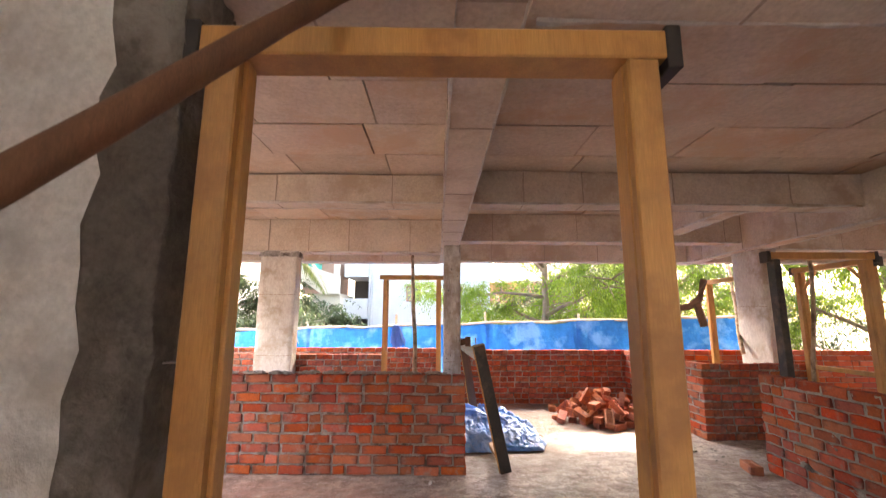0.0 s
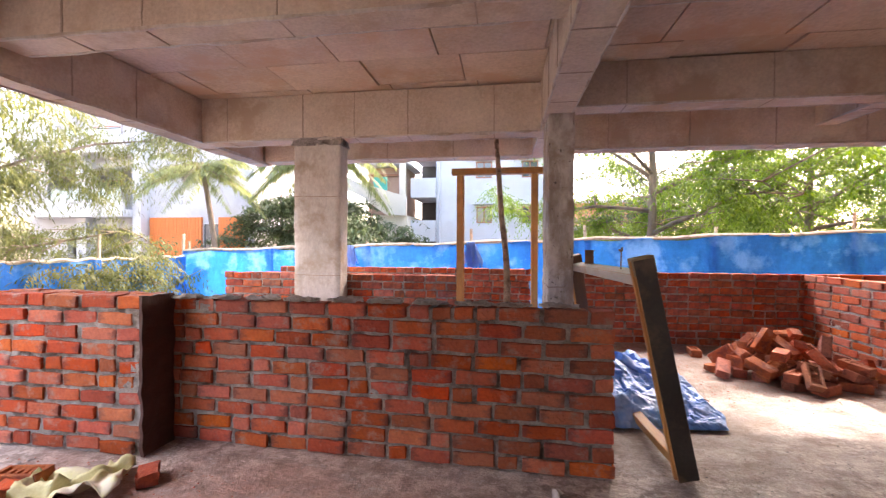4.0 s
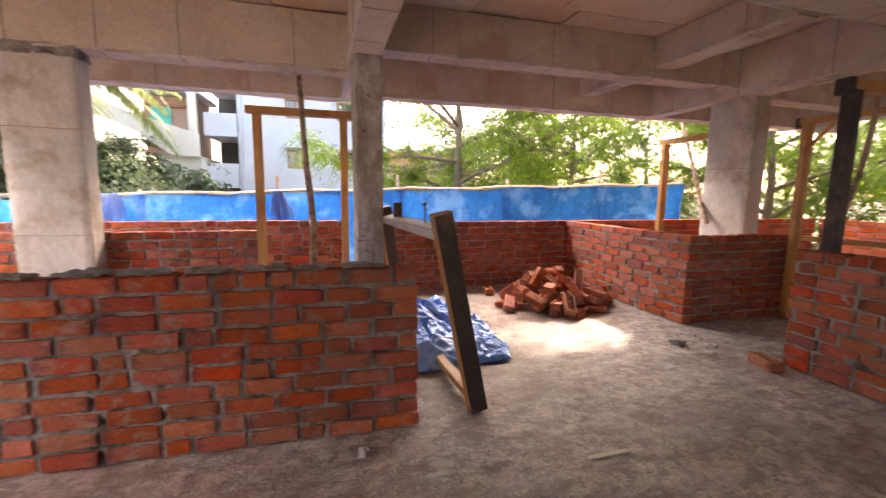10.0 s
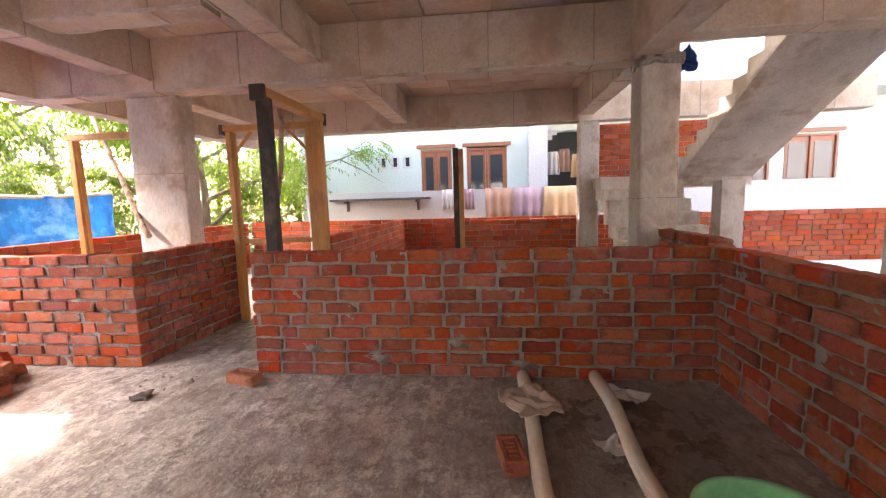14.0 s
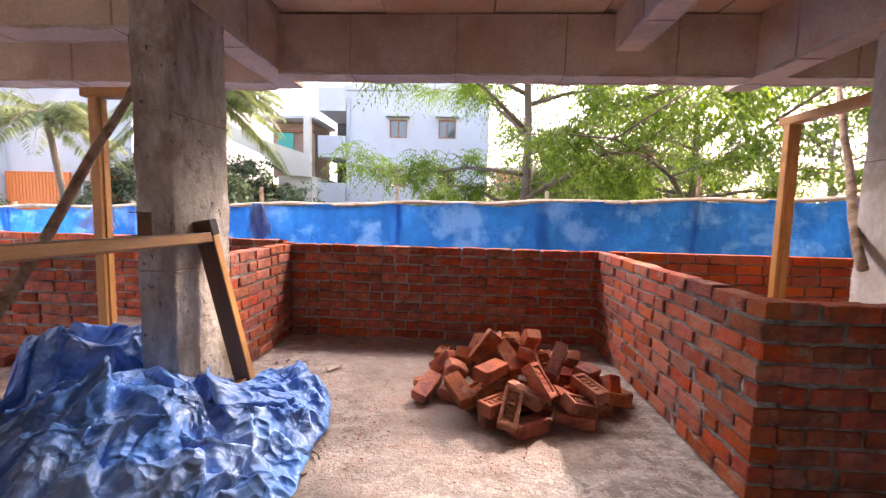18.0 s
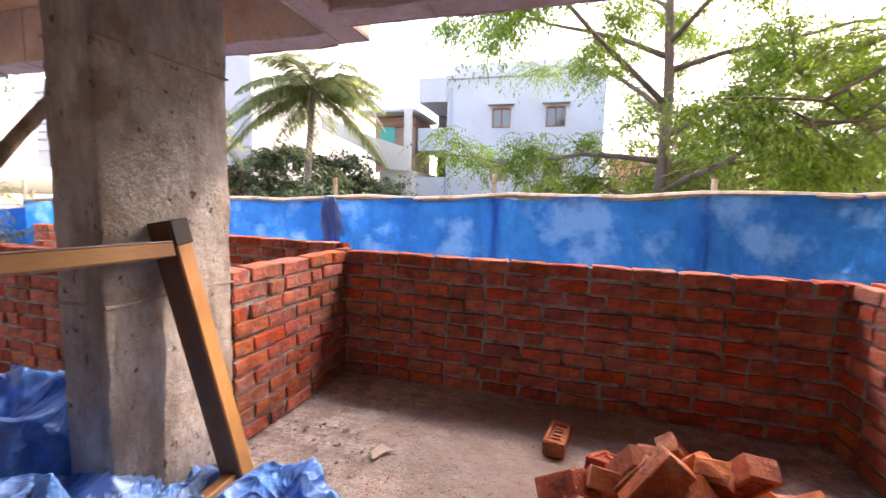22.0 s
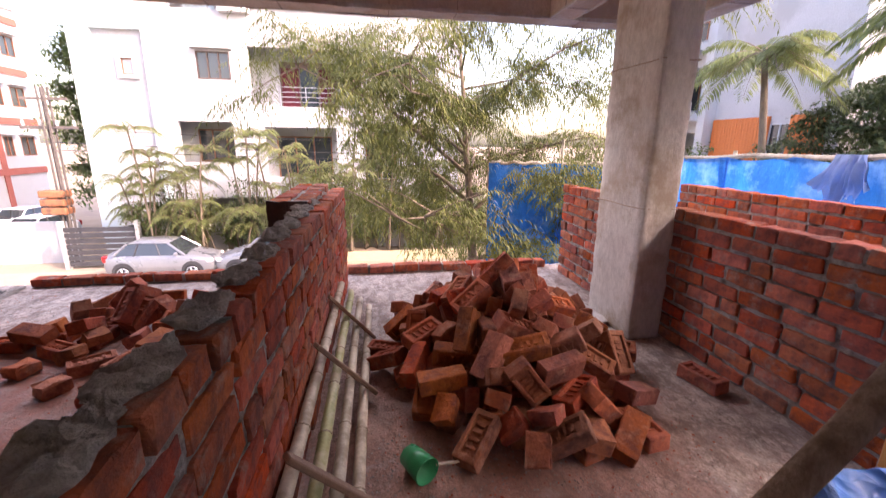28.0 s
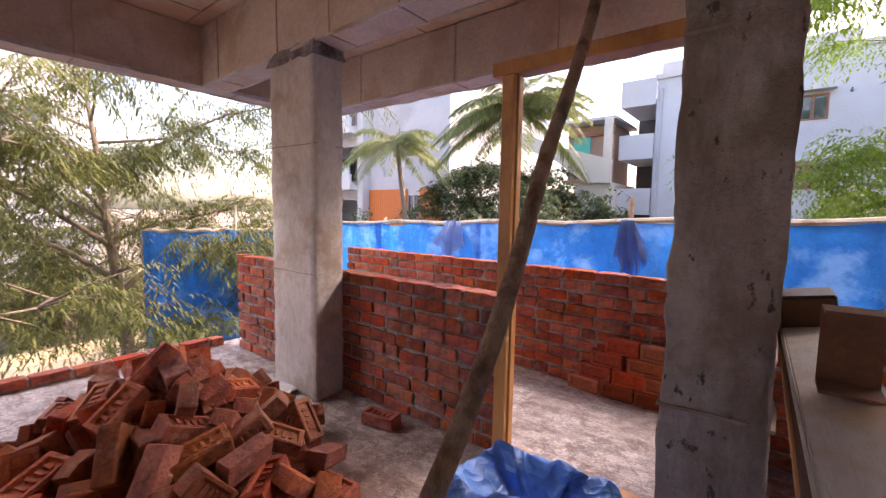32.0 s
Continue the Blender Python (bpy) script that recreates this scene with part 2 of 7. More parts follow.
relief(FLOOR, 55, 0.007)
relief(MORTAR, 70, 0.007)
relief(MORTAR_PALE, 70, 0.006)
relief(BRICK, 60, 0.0025)
relief(BRICK, 17, 0.006, 0.8)
relief(BRICK_LOOSE, 60, 0.0025)
relief(TARP, 9, 0.045, 0.85, True)
relief(TARP, 23, 0.014, 0.75, True)
relief(BARK_PALE, 14, 0.02, 1.0, False, (6, 6, 0.8))


def mortar_smears(mat, colour, amount):
    """Thin smears of cement wiped over the faces, each with a ragged shape of its own."""
    n, l = mat.node_tree.nodes, mat.node_tree.links
    b = n["Principled BSDF"]
    col = b.inputs["Base Color"].links[0].from_socket
    tc, info, ad = n.new("ShaderNodeTexCoord"), n.new("ShaderNodeObjectInfo"), n.new("ShaderNodeVectorMath")
    ad.operation = "MULTIPLY_ADD"
    l.new(info.outputs["Random"], ad.inputs[0])
    ad.inputs[1].default_value = (37.0, 19.0, 53.0)
    l.new(tc.outputs["Object"], ad.inputs[2])
    t = n.new("ShaderNodeTexNoise")
    l.new(ad.outputs[0], t.inputs["Vector"])
    t.inputs["Scale"].default_value, t.inputs["Detail"].default_value, t.inputs["Roughness"].default_value = 9.0, 8.0, 0.72
    f = ramp(n, l, t.outputs["Fac"], [(0.54, (0, 0, 0)), (0.68, (amount,) * 3)])
    l.new(mixed(n, l, f, col, colour), b.inputs["Base Color"])


mortar_smears(BRICK, (0.30, 0.235, 0.20), 0.75)
mortar_smears(BRICK_LOOSE, (0.50, 0.27, 0.18), 0.6)


def floor_wear(mat):
    """Red brick dust trodden in by the balcony and wet cement round the poles, with ragged edges of their own."""
    n, l = mat.node_tree.nodes, mat.node_tree.links
    b = n["Principled BSDF"]
    def patch(at, r0, r1, ragged, scale):
        tc, d, add, mr = n.new("ShaderNodeTexCoord"), n.new("ShaderNodeVectorMath"), n.new("ShaderNodeMath"), n.new("ShaderNodeMapRange")
        d.operation, add.operation = "DISTANCE", "MULTIPLY_ADD"
        l.new(tc.outputs["Object"], d.inputs[0])
        d.inputs[1].default_value = (*at, 0)
        l.new(noise_tex(n, l, scale, 7, 0.7), add.inputs[0])
        add.inputs[1].default_value = ragged
        l.new(d.outputs["Value"], add.inputs[2])
        for k, v in ((1, r0 + ragged / 2), (2, r1 + ragged / 2), (3, 1.0), (4, 0.0)):
            mr.inputs[k].default_value = v
        l.new(add.outputs[0], mr.inputs[0])
        return mr.outputs[0]
    def most(a, c):
        m = n.new("ShaderNodeMath")
        m.operation = "MAXIMUM"
        l.new(a, m.inputs[0])
        l.new(c, m.inputs[1])
        return m.outputs[0]
    def less(a, k):
        m = n.new("ShaderNodeMath")
        m.operation = "MULTIPLY"
        l.new(a, m.inputs[0])
        m.inputs[1].default_value = k
        return m.outputs[0]
    col = b.inputs["Base Color"].links[0].from_socket
    dust = most(most(most(patch((-0.2, 2.5), 0.1, 1.3, 2.0, 2.6), patch((-1.2, 2.5), 0.3, 1.9, 1.8, 2.2)), patch((-1.95, 2.35), 0.2, 0.6, 0.5, 5.0)), most(patch((-0.9, 4.9), 0.2, 1.2, 1.2, 3.0), patch((2.5, 6.0), 0.2, 0.9, 0.9, 3.0)))
    col = mixed(n, l, less(dust, 0.85), col, (0.48, 0.235, 0.18))
    red = patch((-1.95, 2.4), 0.1, 0.7, 0.9, 6.0)
    col = mixed(n, l, less(red, 0.8), col, (0.40, 0.11, 0.075))
    wine = patch((-1.0, 2.7), 0.3, 1.2, 1.8, 4.0)
    col = mixed(n, l, less(wine, 0.6), col, (0.27, 0.085, 0.065))
    spots = ramp(n, l, noise_tex(n, l, 11, 8, 0.75), [(0.49, (0, 0, 0)), (0.56, (1, 1, 1))])
    col = mixed(n, l, less(spots, 0.75), col, (0.17, 0.135, 0.115))
    streaks = ramp(n, l, noise_tex(n, l, 3.6, 9, 0.78, (1.0, 2.6, 1)), [(0.50, (0, 0, 0)), (0.585, (1, 1, 1))])
    col = mixed(n, l, less(streaks, 0.7), col, (0.21, 0.165, 0.14))
    grit_marks = ramp(n, l, noise_tex(n, l, 75, 6, 0.8), [(0.46, (0, 0, 0)), (0.60, (1, 1, 1))])
    col = mixed(n, l, less(grit_marks, 0.55), col, (0.17, 0.125, 0.10))
    pale = ramp(n, l, noise_tex(n, l, 5.5, 8, 0.75), [(0.55, (0, 0, 0)), (0.68, (1, 1, 1))])
    col = mixed(n, l, less(pale, 0.65), col, (0.82, 0.79, 0.76))
    col = mixed(n, l, less(dust, 0.42), col, (0.42, 0.17, 0.125))
    earth = most(patch((2.2, 6.1), 0.6, 1.5, 1.0, 3.0), patch((1.3, 4.9), 0.3, 1.2, 1.0, 3.5))
    col = mixed(n, l, less(earth, 0.8), col, (0.27, 0.215, 0.175))
    trodden = ramp(n, l, noise_tex(n, l, 7.5, 9, 0.8, (1.0, 1.6, 1)), [(0.47, (0, 0, 0)), (0.57, (1, 1, 1))])
    col = mixed(n, l, less(trodden, 0.42), col, (0.22, 0.145, 0.12))
    wet = most(patch((2.9, 1.6), 0.4, 1.15, 1.0, 2.5), less(patch((1.2, 2.6), 0.1, 0.9, 1.6, 3.5), 0.55))
    wet = most(wet, less(patch((0.2, 5.0), 0.2, 1.0, 1.0, 3.0), 0.35))
    col = mixed(n, l, less(wet, 0.68), col, (0.13, 0.105, 0.085))
    l.new(col, b.inputs["Base Color"])
    ro = ramp(n, l, noise_tex(n, l, 4.5, 7, 0.7), [(0.38, (0.36, 0.36, 0.36)), (0.62, (0.85, 0.85, 0.85))])
    l.new(mixed(n, l, less(wet, 0.9), ro, (0.24, 0.24, 0.24)), b.inputs["Roughness"])


floor_wear(FLOOR)
CONCRETE_ROUGH = surface("honeycombed_concrete", (0.47, 0.43, 0.385), (0.78, 0.74, 0.68), 4.0, 24, 0.88, 1.0, stain=(0.40, 0.325, 0.25), stain_scale=3.2, stretch=(1, 1, 0.5), depth=0.03)
GREY_TIMBER = surface("grey_weathered_face", (0.38, 0.37, 0.36), (0.56, 0.55, 0.54), 4, 50, 0.6, 0.3, stain=(0.40, 0.30, 0.20), stain_scale=3, stretch=(8, 8, 0.6), depth=0.003)
WOOD_BROWN = surface("dark_brown_timber", (0.10, 0.045, 0.022), (0.20, 0.095, 0.048), 4, 40, 0.8, 0.3, stretch=(8, 8, 0.6), depth=0.003)
SEAM = surface("formwork_seam", (0.30, 0.24, 0.19), (0.44, 0.36, 0.29), 6, 50, 0.95, 0.4, depth=0.004)
RAG_BLUE = surface("blue_rag", (0.01, 0.05, 0.24), (0.02, 0.09, 0.36), 5, 50, 0.8, 0.3)
CEMENT_DARK = surface("dark_rough_cement", (0.10, 0.083, 0.066), (0.25, 0.215, 0.18), 7, 50, 0.9, 1.0, stain=(0.34, 0.30, 0.26), stain_scale=2.5, depth=0.02)
PLASTER = surface("pale_column_plaster", (0.60, 0.58, 0.54), (0.78, 0.76, 0.72), 2.5, 40, 0.9, 0.8, stain=(0.46, 0.44, 0.41), stain_scale=2.2, depth=0.012)


def pitted(mat, brown, amount=0.8):
    """Air holes left by the pour, dark and deep, and brown washes run down the face."""
    n, l = mat.node_tree.nodes, mat.node_tree.links
    b = n["Principled BSDF"]
    col = b.inputs["Base Color"].links[0].from_socket
    wash = ramp(n, l, noise_tex(n, l, 2.4, 7, 0.7, (1.6, 1.6, 0.5)), [(0.46, (0, 0, 0)), (0.60, (amount,) * 3)])
    col = mixed(n, l, wash, col, brown)
    holes = ramp(n, l, noise_tex(n, l, 30, 5, 0.6, (1, 1, 0.55)), [(0.645, (0, 0, 0)), (0.69, (1, 1, 1))])
    l.new(mixed(n, l, holes, col, (0.12, 0.098, 0.08)), b.inputs["Base Color"])
    bp = n.new("ShaderNodeBump")
    bp.invert = True
    bp.inputs["Strength"].default_value, bp.inputs["Distance"].default_value = 1.0, 0.02
    l.new(holes, bp.inputs["Height"])
    l.new(b.inputs["Normal"].links[0].from_socket, bp.inputs["Normal"])
    l.new(bp.outputs[0], b.inputs["Normal"])


pitted(CONCRETE_ROUGH, (0.30, 0.23, 0.17))
relief(CONCRETE_ROUGH, 16, 0.030)
relief(CONCRETE_ROUGH, 60, 0.005)
PIER_DARK = surface("dark_brick_face", (0.035, 0.012, 0.009), (0.085, 0.026, 0.018), 9, 60, 0.6, 0.8, stain=(0.05, 0.02, 0.015), stain_scale=5, depth=0.012)
relief(CONCRETE, 45, 0.004)
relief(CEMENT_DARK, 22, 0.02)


# ---- building helpers ----
def finish(ob, mat, smooth=False):
    ob.data.materials.clear()
    ob.data.materials.append(mat)
    if smooth:
        for p in ob.data.polygons:
            p.use_smooth = True
    return ob


def mesh_of(name, bm):
    me = bpy.data.meshes.new(name)
    bm.normal_update()
    bm.to_mesh(me)
    bm.free()
    return me


def part(name, bm, mat, parent=None, label="", smooth=False):
    ob = new(name, mesh_of(name, bm))
    finish(ob, mat, smooth)
    if parent is not None:
        ob.parent = parent
    if label:
        ob["label"] = label
    return ob


def box(bm, x0, x1, y0, y1, z0, z1, bevel=0.0):
    g = bmesh.ops.create_cube(bm, size=1.0)
    for v in g["verts"]:
        v.co = Vector(((x0 + x1) / 2 + v.co.x * (x1 - x0), (y0 + y1) / 2 + v.co.y * (y1 - y0), (z0 + z1) / 2 + v.co.z * (z1 - z0)))
    if bevel:
        bmesh.ops.bevel(bm, geom=list({e for v in g["verts"] for e in v.link_edges}), offset=bevel, segments=1, affect="EDGES", profile=0.5)
    return bm


def boxes(*rows, bevel=0.0):
    bm = bmesh.new()
    for r in rows:
        box(bm, *r, bevel=bevel)
    return bm


def tube(bm, pts, radii, sides=8, caps=True):
    """A round bar along points, with a radius at each."""
    rings = []
    for i, p in enumerate(pts):
        p = Vector(p)
        d = (Vector(pts[min(i + 1, len(pts) - 1)]) - Vector(pts[max(i - 1, 0)])).normalized()
        u = d.orthogonal().normalized() if abs(d.z) > 0.9 else d.cross(Vector((0, 0, 1))).normalized()
        w = d.cross(u)
        r = radii[i] if hasattr(radii, "__len__") else radii
        rings.append([bm.verts.new(p + (u * math.cos(a) + w * math.sin(a)) * r) for a in [2 * math.pi * k / sides for k in range(sides)]])
    for a, b in zip(rings, rings[1:]):
        for k in range(sides):
            bm.faces.new((a[k], a[(k + 1) % sides], b[(k + 1) % sides], b[k]))
    if caps:
        bm.faces.new(rings[0][::-1])
        bm.faces.new(rings[-1])
    return bm


def roughen(bm, amount, scale=3.0, seed=0):
    for v in bm.verts:
        v.co += Vector([noise.noise(v.co * scale + Vector((seed + k * 17.3, seed, k))) * amount for k in range(3)])
    return bm


def thing(name, label, category, at=(0, 0, 0), turn=0.0, group="", kind=""):
    ob = new(name)
    ob.location = at
    ob.rotation_euler = (0, 0, radians(turn))
    return tagged(ob, label, category, group, kind)


# ---- bricks ----
BL, BW, BH = 0.23, 0.108, 0.080
PITCH, COURSE = 0.246, 0.09


def brick_mesh(name, length, width, height, seed, chip=0.0065):
    """A hand-moulded brick: worn round edges, hollows and bumps on its faces."""
    rng = random.Random(seed)
    bm = bmesh.new()
    cuts = 3 if length > 0.17 else 1
    box(bm, -length / 2, length / 2, -width / 2, width / 2, -height / 2, height / 2)
    bmesh.ops.bevel(bm, geom=list(bm.edges), offset=0.006, segments=1, affect="EDGES", profile=0.5)
    bmesh.ops.subdivide_edges(bm, edges=[e for e in bm.edges if abs(e.verts[0].co.x - e.verts[1].co.x) > 0.05], cuts=cuts)
    for v in bm.verts:
        edge = 1.5 if abs(v.co.x) > length * 0.4 else 1.0
        v.co += Vector((rng.uniform(-1, 0.6) * chip * 0.8 * (1 if v.co.x > 0 else -1), rng.uniform(-1, 1) * chip * 0.35, rng.uniform(-1, 0.5) * chip * 0.8 * edge * (1 if v.co.z > 0 else -1)))
    me = mesh_of(name, bm)
    me.materials.append(BRICK)
    return me


def mortar_body(run, height, thick, seed, flush=False):
    """The mortar between the bricks: a fine-meshed slab that fills the joints here and falls back into dark gaps there."""
    bm = bmesh.new()
    nx, nz = max(2, int(run / 0.024)), max(2, int(height / 0.022))
    half = thick / 2 - (0.010 if flush else 0.0135)
    def out(x, z, s):
        p = Vector((x, s * 3.1 + seed * 1.7, z))
        return half + 0.008 * noise.noise(p * 14) + 0.006 * noise.noise(p * 37) + (0.010 if flush else 0.018) * max(0.0, noise.noise(p * 6.5) - 0.25) - 0.022 * max(0.0, noise.noise(p * 9 + Vector((7, 0, 0))) - 0.2)
    def top(x):
        return height - 0.020 + 0.008 * noise.noise(Vector((x * 12, seed, 5)))
    sides = []
    for s in (-1, 1):
        sides.append([[bm.verts.new((run * i / nx + (0.012 if i == 0 else -0.012 if i == nx else 0), s * out(run * i / nx, height * j / nz, s), min(height * j / nz, top(run * i / nx)) if j < nz else top(run * i / nx))) for j in range(nz + 1)] for i in range(nx + 1)])
    a, b = sides
    for i in range(nx):
        for j in range(nz):
            bm.faces.new((a[i][j], a[i + 1][j], a[i + 1][j + 1], a[i][j + 1]))
            bm.faces.new((b[i][j], b[i][j + 1], b[i + 1][j + 1], b[i + 1][j]))
        bm.faces.new((a[i][nz], a[i + 1][nz], b[i + 1][nz], b[i][nz]))
    for j in range(nz):
        bm.faces.new((a[0][j], a[0][j + 1], b[0][j + 1], b[0][j]))
        bm.faces.new((a[nx][j], b[nx][j], b[nx][j + 1], a[nx][j + 1]))
    return bm


FULL = [brick_mesh("brick", BL, BW, BH, 10 + k) for k in range(8)]
HALF = [brick_mesh("brick", 0.108, BW, BH, 40 + k) for k in range(4)]
QUARTER = [brick_mesh("brick", 0.06, BW, BH, 60 + k) for k in range(3)]


def brick_wall(name, start, end, height, label, thick=0.108, courses=None, far=False, seed=1, toothed=False, rake=None, z0=0.0, slim=0.92, flush=False):
    """A one-brick-thick wall from start to end (the middle of its thickness), with a mortar body and its bricks as parts, course by course."""
    rng = random.Random(seed)
    a, b = Vector((*start, z0)), Vector((*end, z0))
    run = (b - a).length
    ang = math.atan2(b.y - a.y, b.x - a.x)
    n = courses or round(height / COURSE)
    ch = height / n
    root = thing(name, label, "wall", a, math.degrees(ang), kind="structure")
    lanes = [0.0] if thick < 0.15 else [-thick / 2 + BW / 2, thick / 2 - BW / 2]
    pieces = []
    for c in range(n):
        full = run if rake is None else rake(c / n, run)
        zc = (c + 0.5) * ch
        for lane in lanes:
            x = 0.0 if c % 2 == 0 else -0.12 + rng.uniform(-0.02, 0.02)
            if lane > 0:
                x += 0.06
            while x < full - 0.03:
                w = rng.choice((BL, BL, BL, BL, BL - 0.01, 0.108)) if x > 0 else BL
                x0, x1 = max(x, 0.0), min(x + w, full + (0.05 if toothed and c % 2 else 0.0))
                size = x1 - x0
                if size > 0.03:
                    pool = FULL if size > 0.17 else HALF if size > 0.085 else QUARTER
                    pieces.append((rng.choice(pool), (x0 + x1) / 2, lane, zc, size))
                x += w + rng.uniform(0.012, 0.024)
    bm = mortar_body(run, height, thick, seed, flush)
    part("mortar", bm, MORTAR_PALE if flush else MORTAR, root, "rough grey cement mortar", smooth=True)
    if far:
        fb = bmesh.new()
        for me, x, y, z, s in pieces:
            box(fb, x - s / 2, x + s / 2, y - BW / 2, y + BW / 2, z - ch * 0.43, z + ch * 0.43)
        ob = part("bricks", fb, BRICK_STUFF, root)
        ob["kind"] = "stuff"
    else:
        for me, x, y, z, s in pieces:
            o = new("brick", me)
            o.parent = root
            o.location = (x + rng.uniform(-0.004, 0.004), y + rng.uniform(-0.006, 0.006), z + rng.uniform(-0.004, 0.004))
            o.rotation_euler = (rng.uniform(-0.05, 0.05), rng.uniform(-0.022, 0.022) + (math.pi if rng.random() < 0.5 else 0), rng.uniform(-0.015, 0.015))
            o.scale = (s / (BL if me in FULL else 0.108 if me in HALF else 0.06), 1, slim)
    return root


# ---- large structure ----
SLAB, MAIN, SECOND = 2.90, 2.40, 2.60
def floor_slab(x0, x1, y0, y1, cell):
    """A slab whose trodden top rises and falls a few millimetres."""
    nx, ny = int((x1 - x0) / cell), int((y1 - y0) / cell)
    verts, faces = [], []
    for i in range(nx + 1):
        for j in range(ny + 1):
            x, y = x0 + (x1 - x0) * i / nx, y0 + (y1 - y0) * j / ny
            p = Vector((x, y, 0.3))
            lumps = max(0.0, noise.noise(p * 9) - 0.1) * 0.020 + noise.noise(p * 2.2) * 0.003
            verts.append((x, y, min(0.008, lumps + noise.noise(p * 24) * 0.0065) - 0.004))
    row = ny + 1
    faces = [(i * row + j, (i + 1) * row + j, (i + 1) * row + j + 1, i * row + j + 1) for i in range(nx) for j in range(ny)]
    b = len(verts)
    verts += [(x0, y0, -0.15), (x1, y0, -0.15), (x1, y1, -0.15), (x0, y1, -0.15)]
    faces += [(b + 3, b + 2, b + 1, b), tuple([i * row for i in range(nx, -1, -1)] + [b, b + 1]), tuple([i * row + ny for i in range(nx + 1)] + [b + 2, b + 3]),
              tuple([j for j in range(ny + 1)] + [b + 3, b]), tuple([nx * row + j for j in range(ny, -1, -1)] + [b + 1, b + 2])]
    me = bpy.data.meshes.new("floor")
    me.from_pydata(verts, [], faces)
    return finish(new("floor", me), FLOOR, True)


floor = tagged(floor_slab(-3.55, 9.0, -3.2, 7.75, 0.035), "bare dusty concrete slab floor with cement and brick dust", "floor", kind="structure")

# plain unseen wall, added beside the entry passage to keep daylight out of it
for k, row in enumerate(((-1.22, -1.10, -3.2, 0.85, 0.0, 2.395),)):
    tagged(part("wall_passage_%d" % (k + 1), roughen(boxes(row), 0.0), CEMENT_DARK), "plain dark unseen wall added to dim the entry passage", "wall", kind="structure")

# soffit of formwork panels, one mesh
bm = bmesh.new()
rng = random.Random(5)
y = -3.2
while y < 7.6:
    x = -4.2 + rng.uniform(0, 0.5)
    while x < 9.0:
        dz = rng.uniform(0, 0.020)
        if not (x > 4.5 and y < 0.25):
            box(bm, max(x, -3.61), x + 0.907, y, y + 0.597, SLAB + dz, SLAB + 0.15)
        x += 0.92
    y += 0.61
tagged(part("ceiling", bm, SOFFIT), "bare concrete slab underside with formwork panel marks", "ceiling", kind="structure")
tagged(part("roof_slab", boxes((-3.7, 4.96, -3.3, 7.8, SLAB + 0.152, SLAB + 0.3), (4.96, 9.1, 0.72, 7.8, SLAB + 0.152, SLAB + 0.3)), CONCRETE), "cast concrete slab above", "slab", kind="structure")

# unseen slab, added overhead to keep sun and sky off the stair flight
tagged(part("slab_upper_storey", boxes((-3.7, 9.1, -3.3, 7.8, 5.95, 6.1)), CONCRETE), "unseen upper-storey slab added to block sun from the stairs", "slab", kind="structure")

# unseen wall, added well behind the entry to cut light from the south
tagged(part("wall_south", boxes((-1.22, 9.1, -6.5, -6.38, -3.9, 6.1)), CONCRETE), "unseen plain wall added behind the entry to darken the south", "wall", kind="structure")


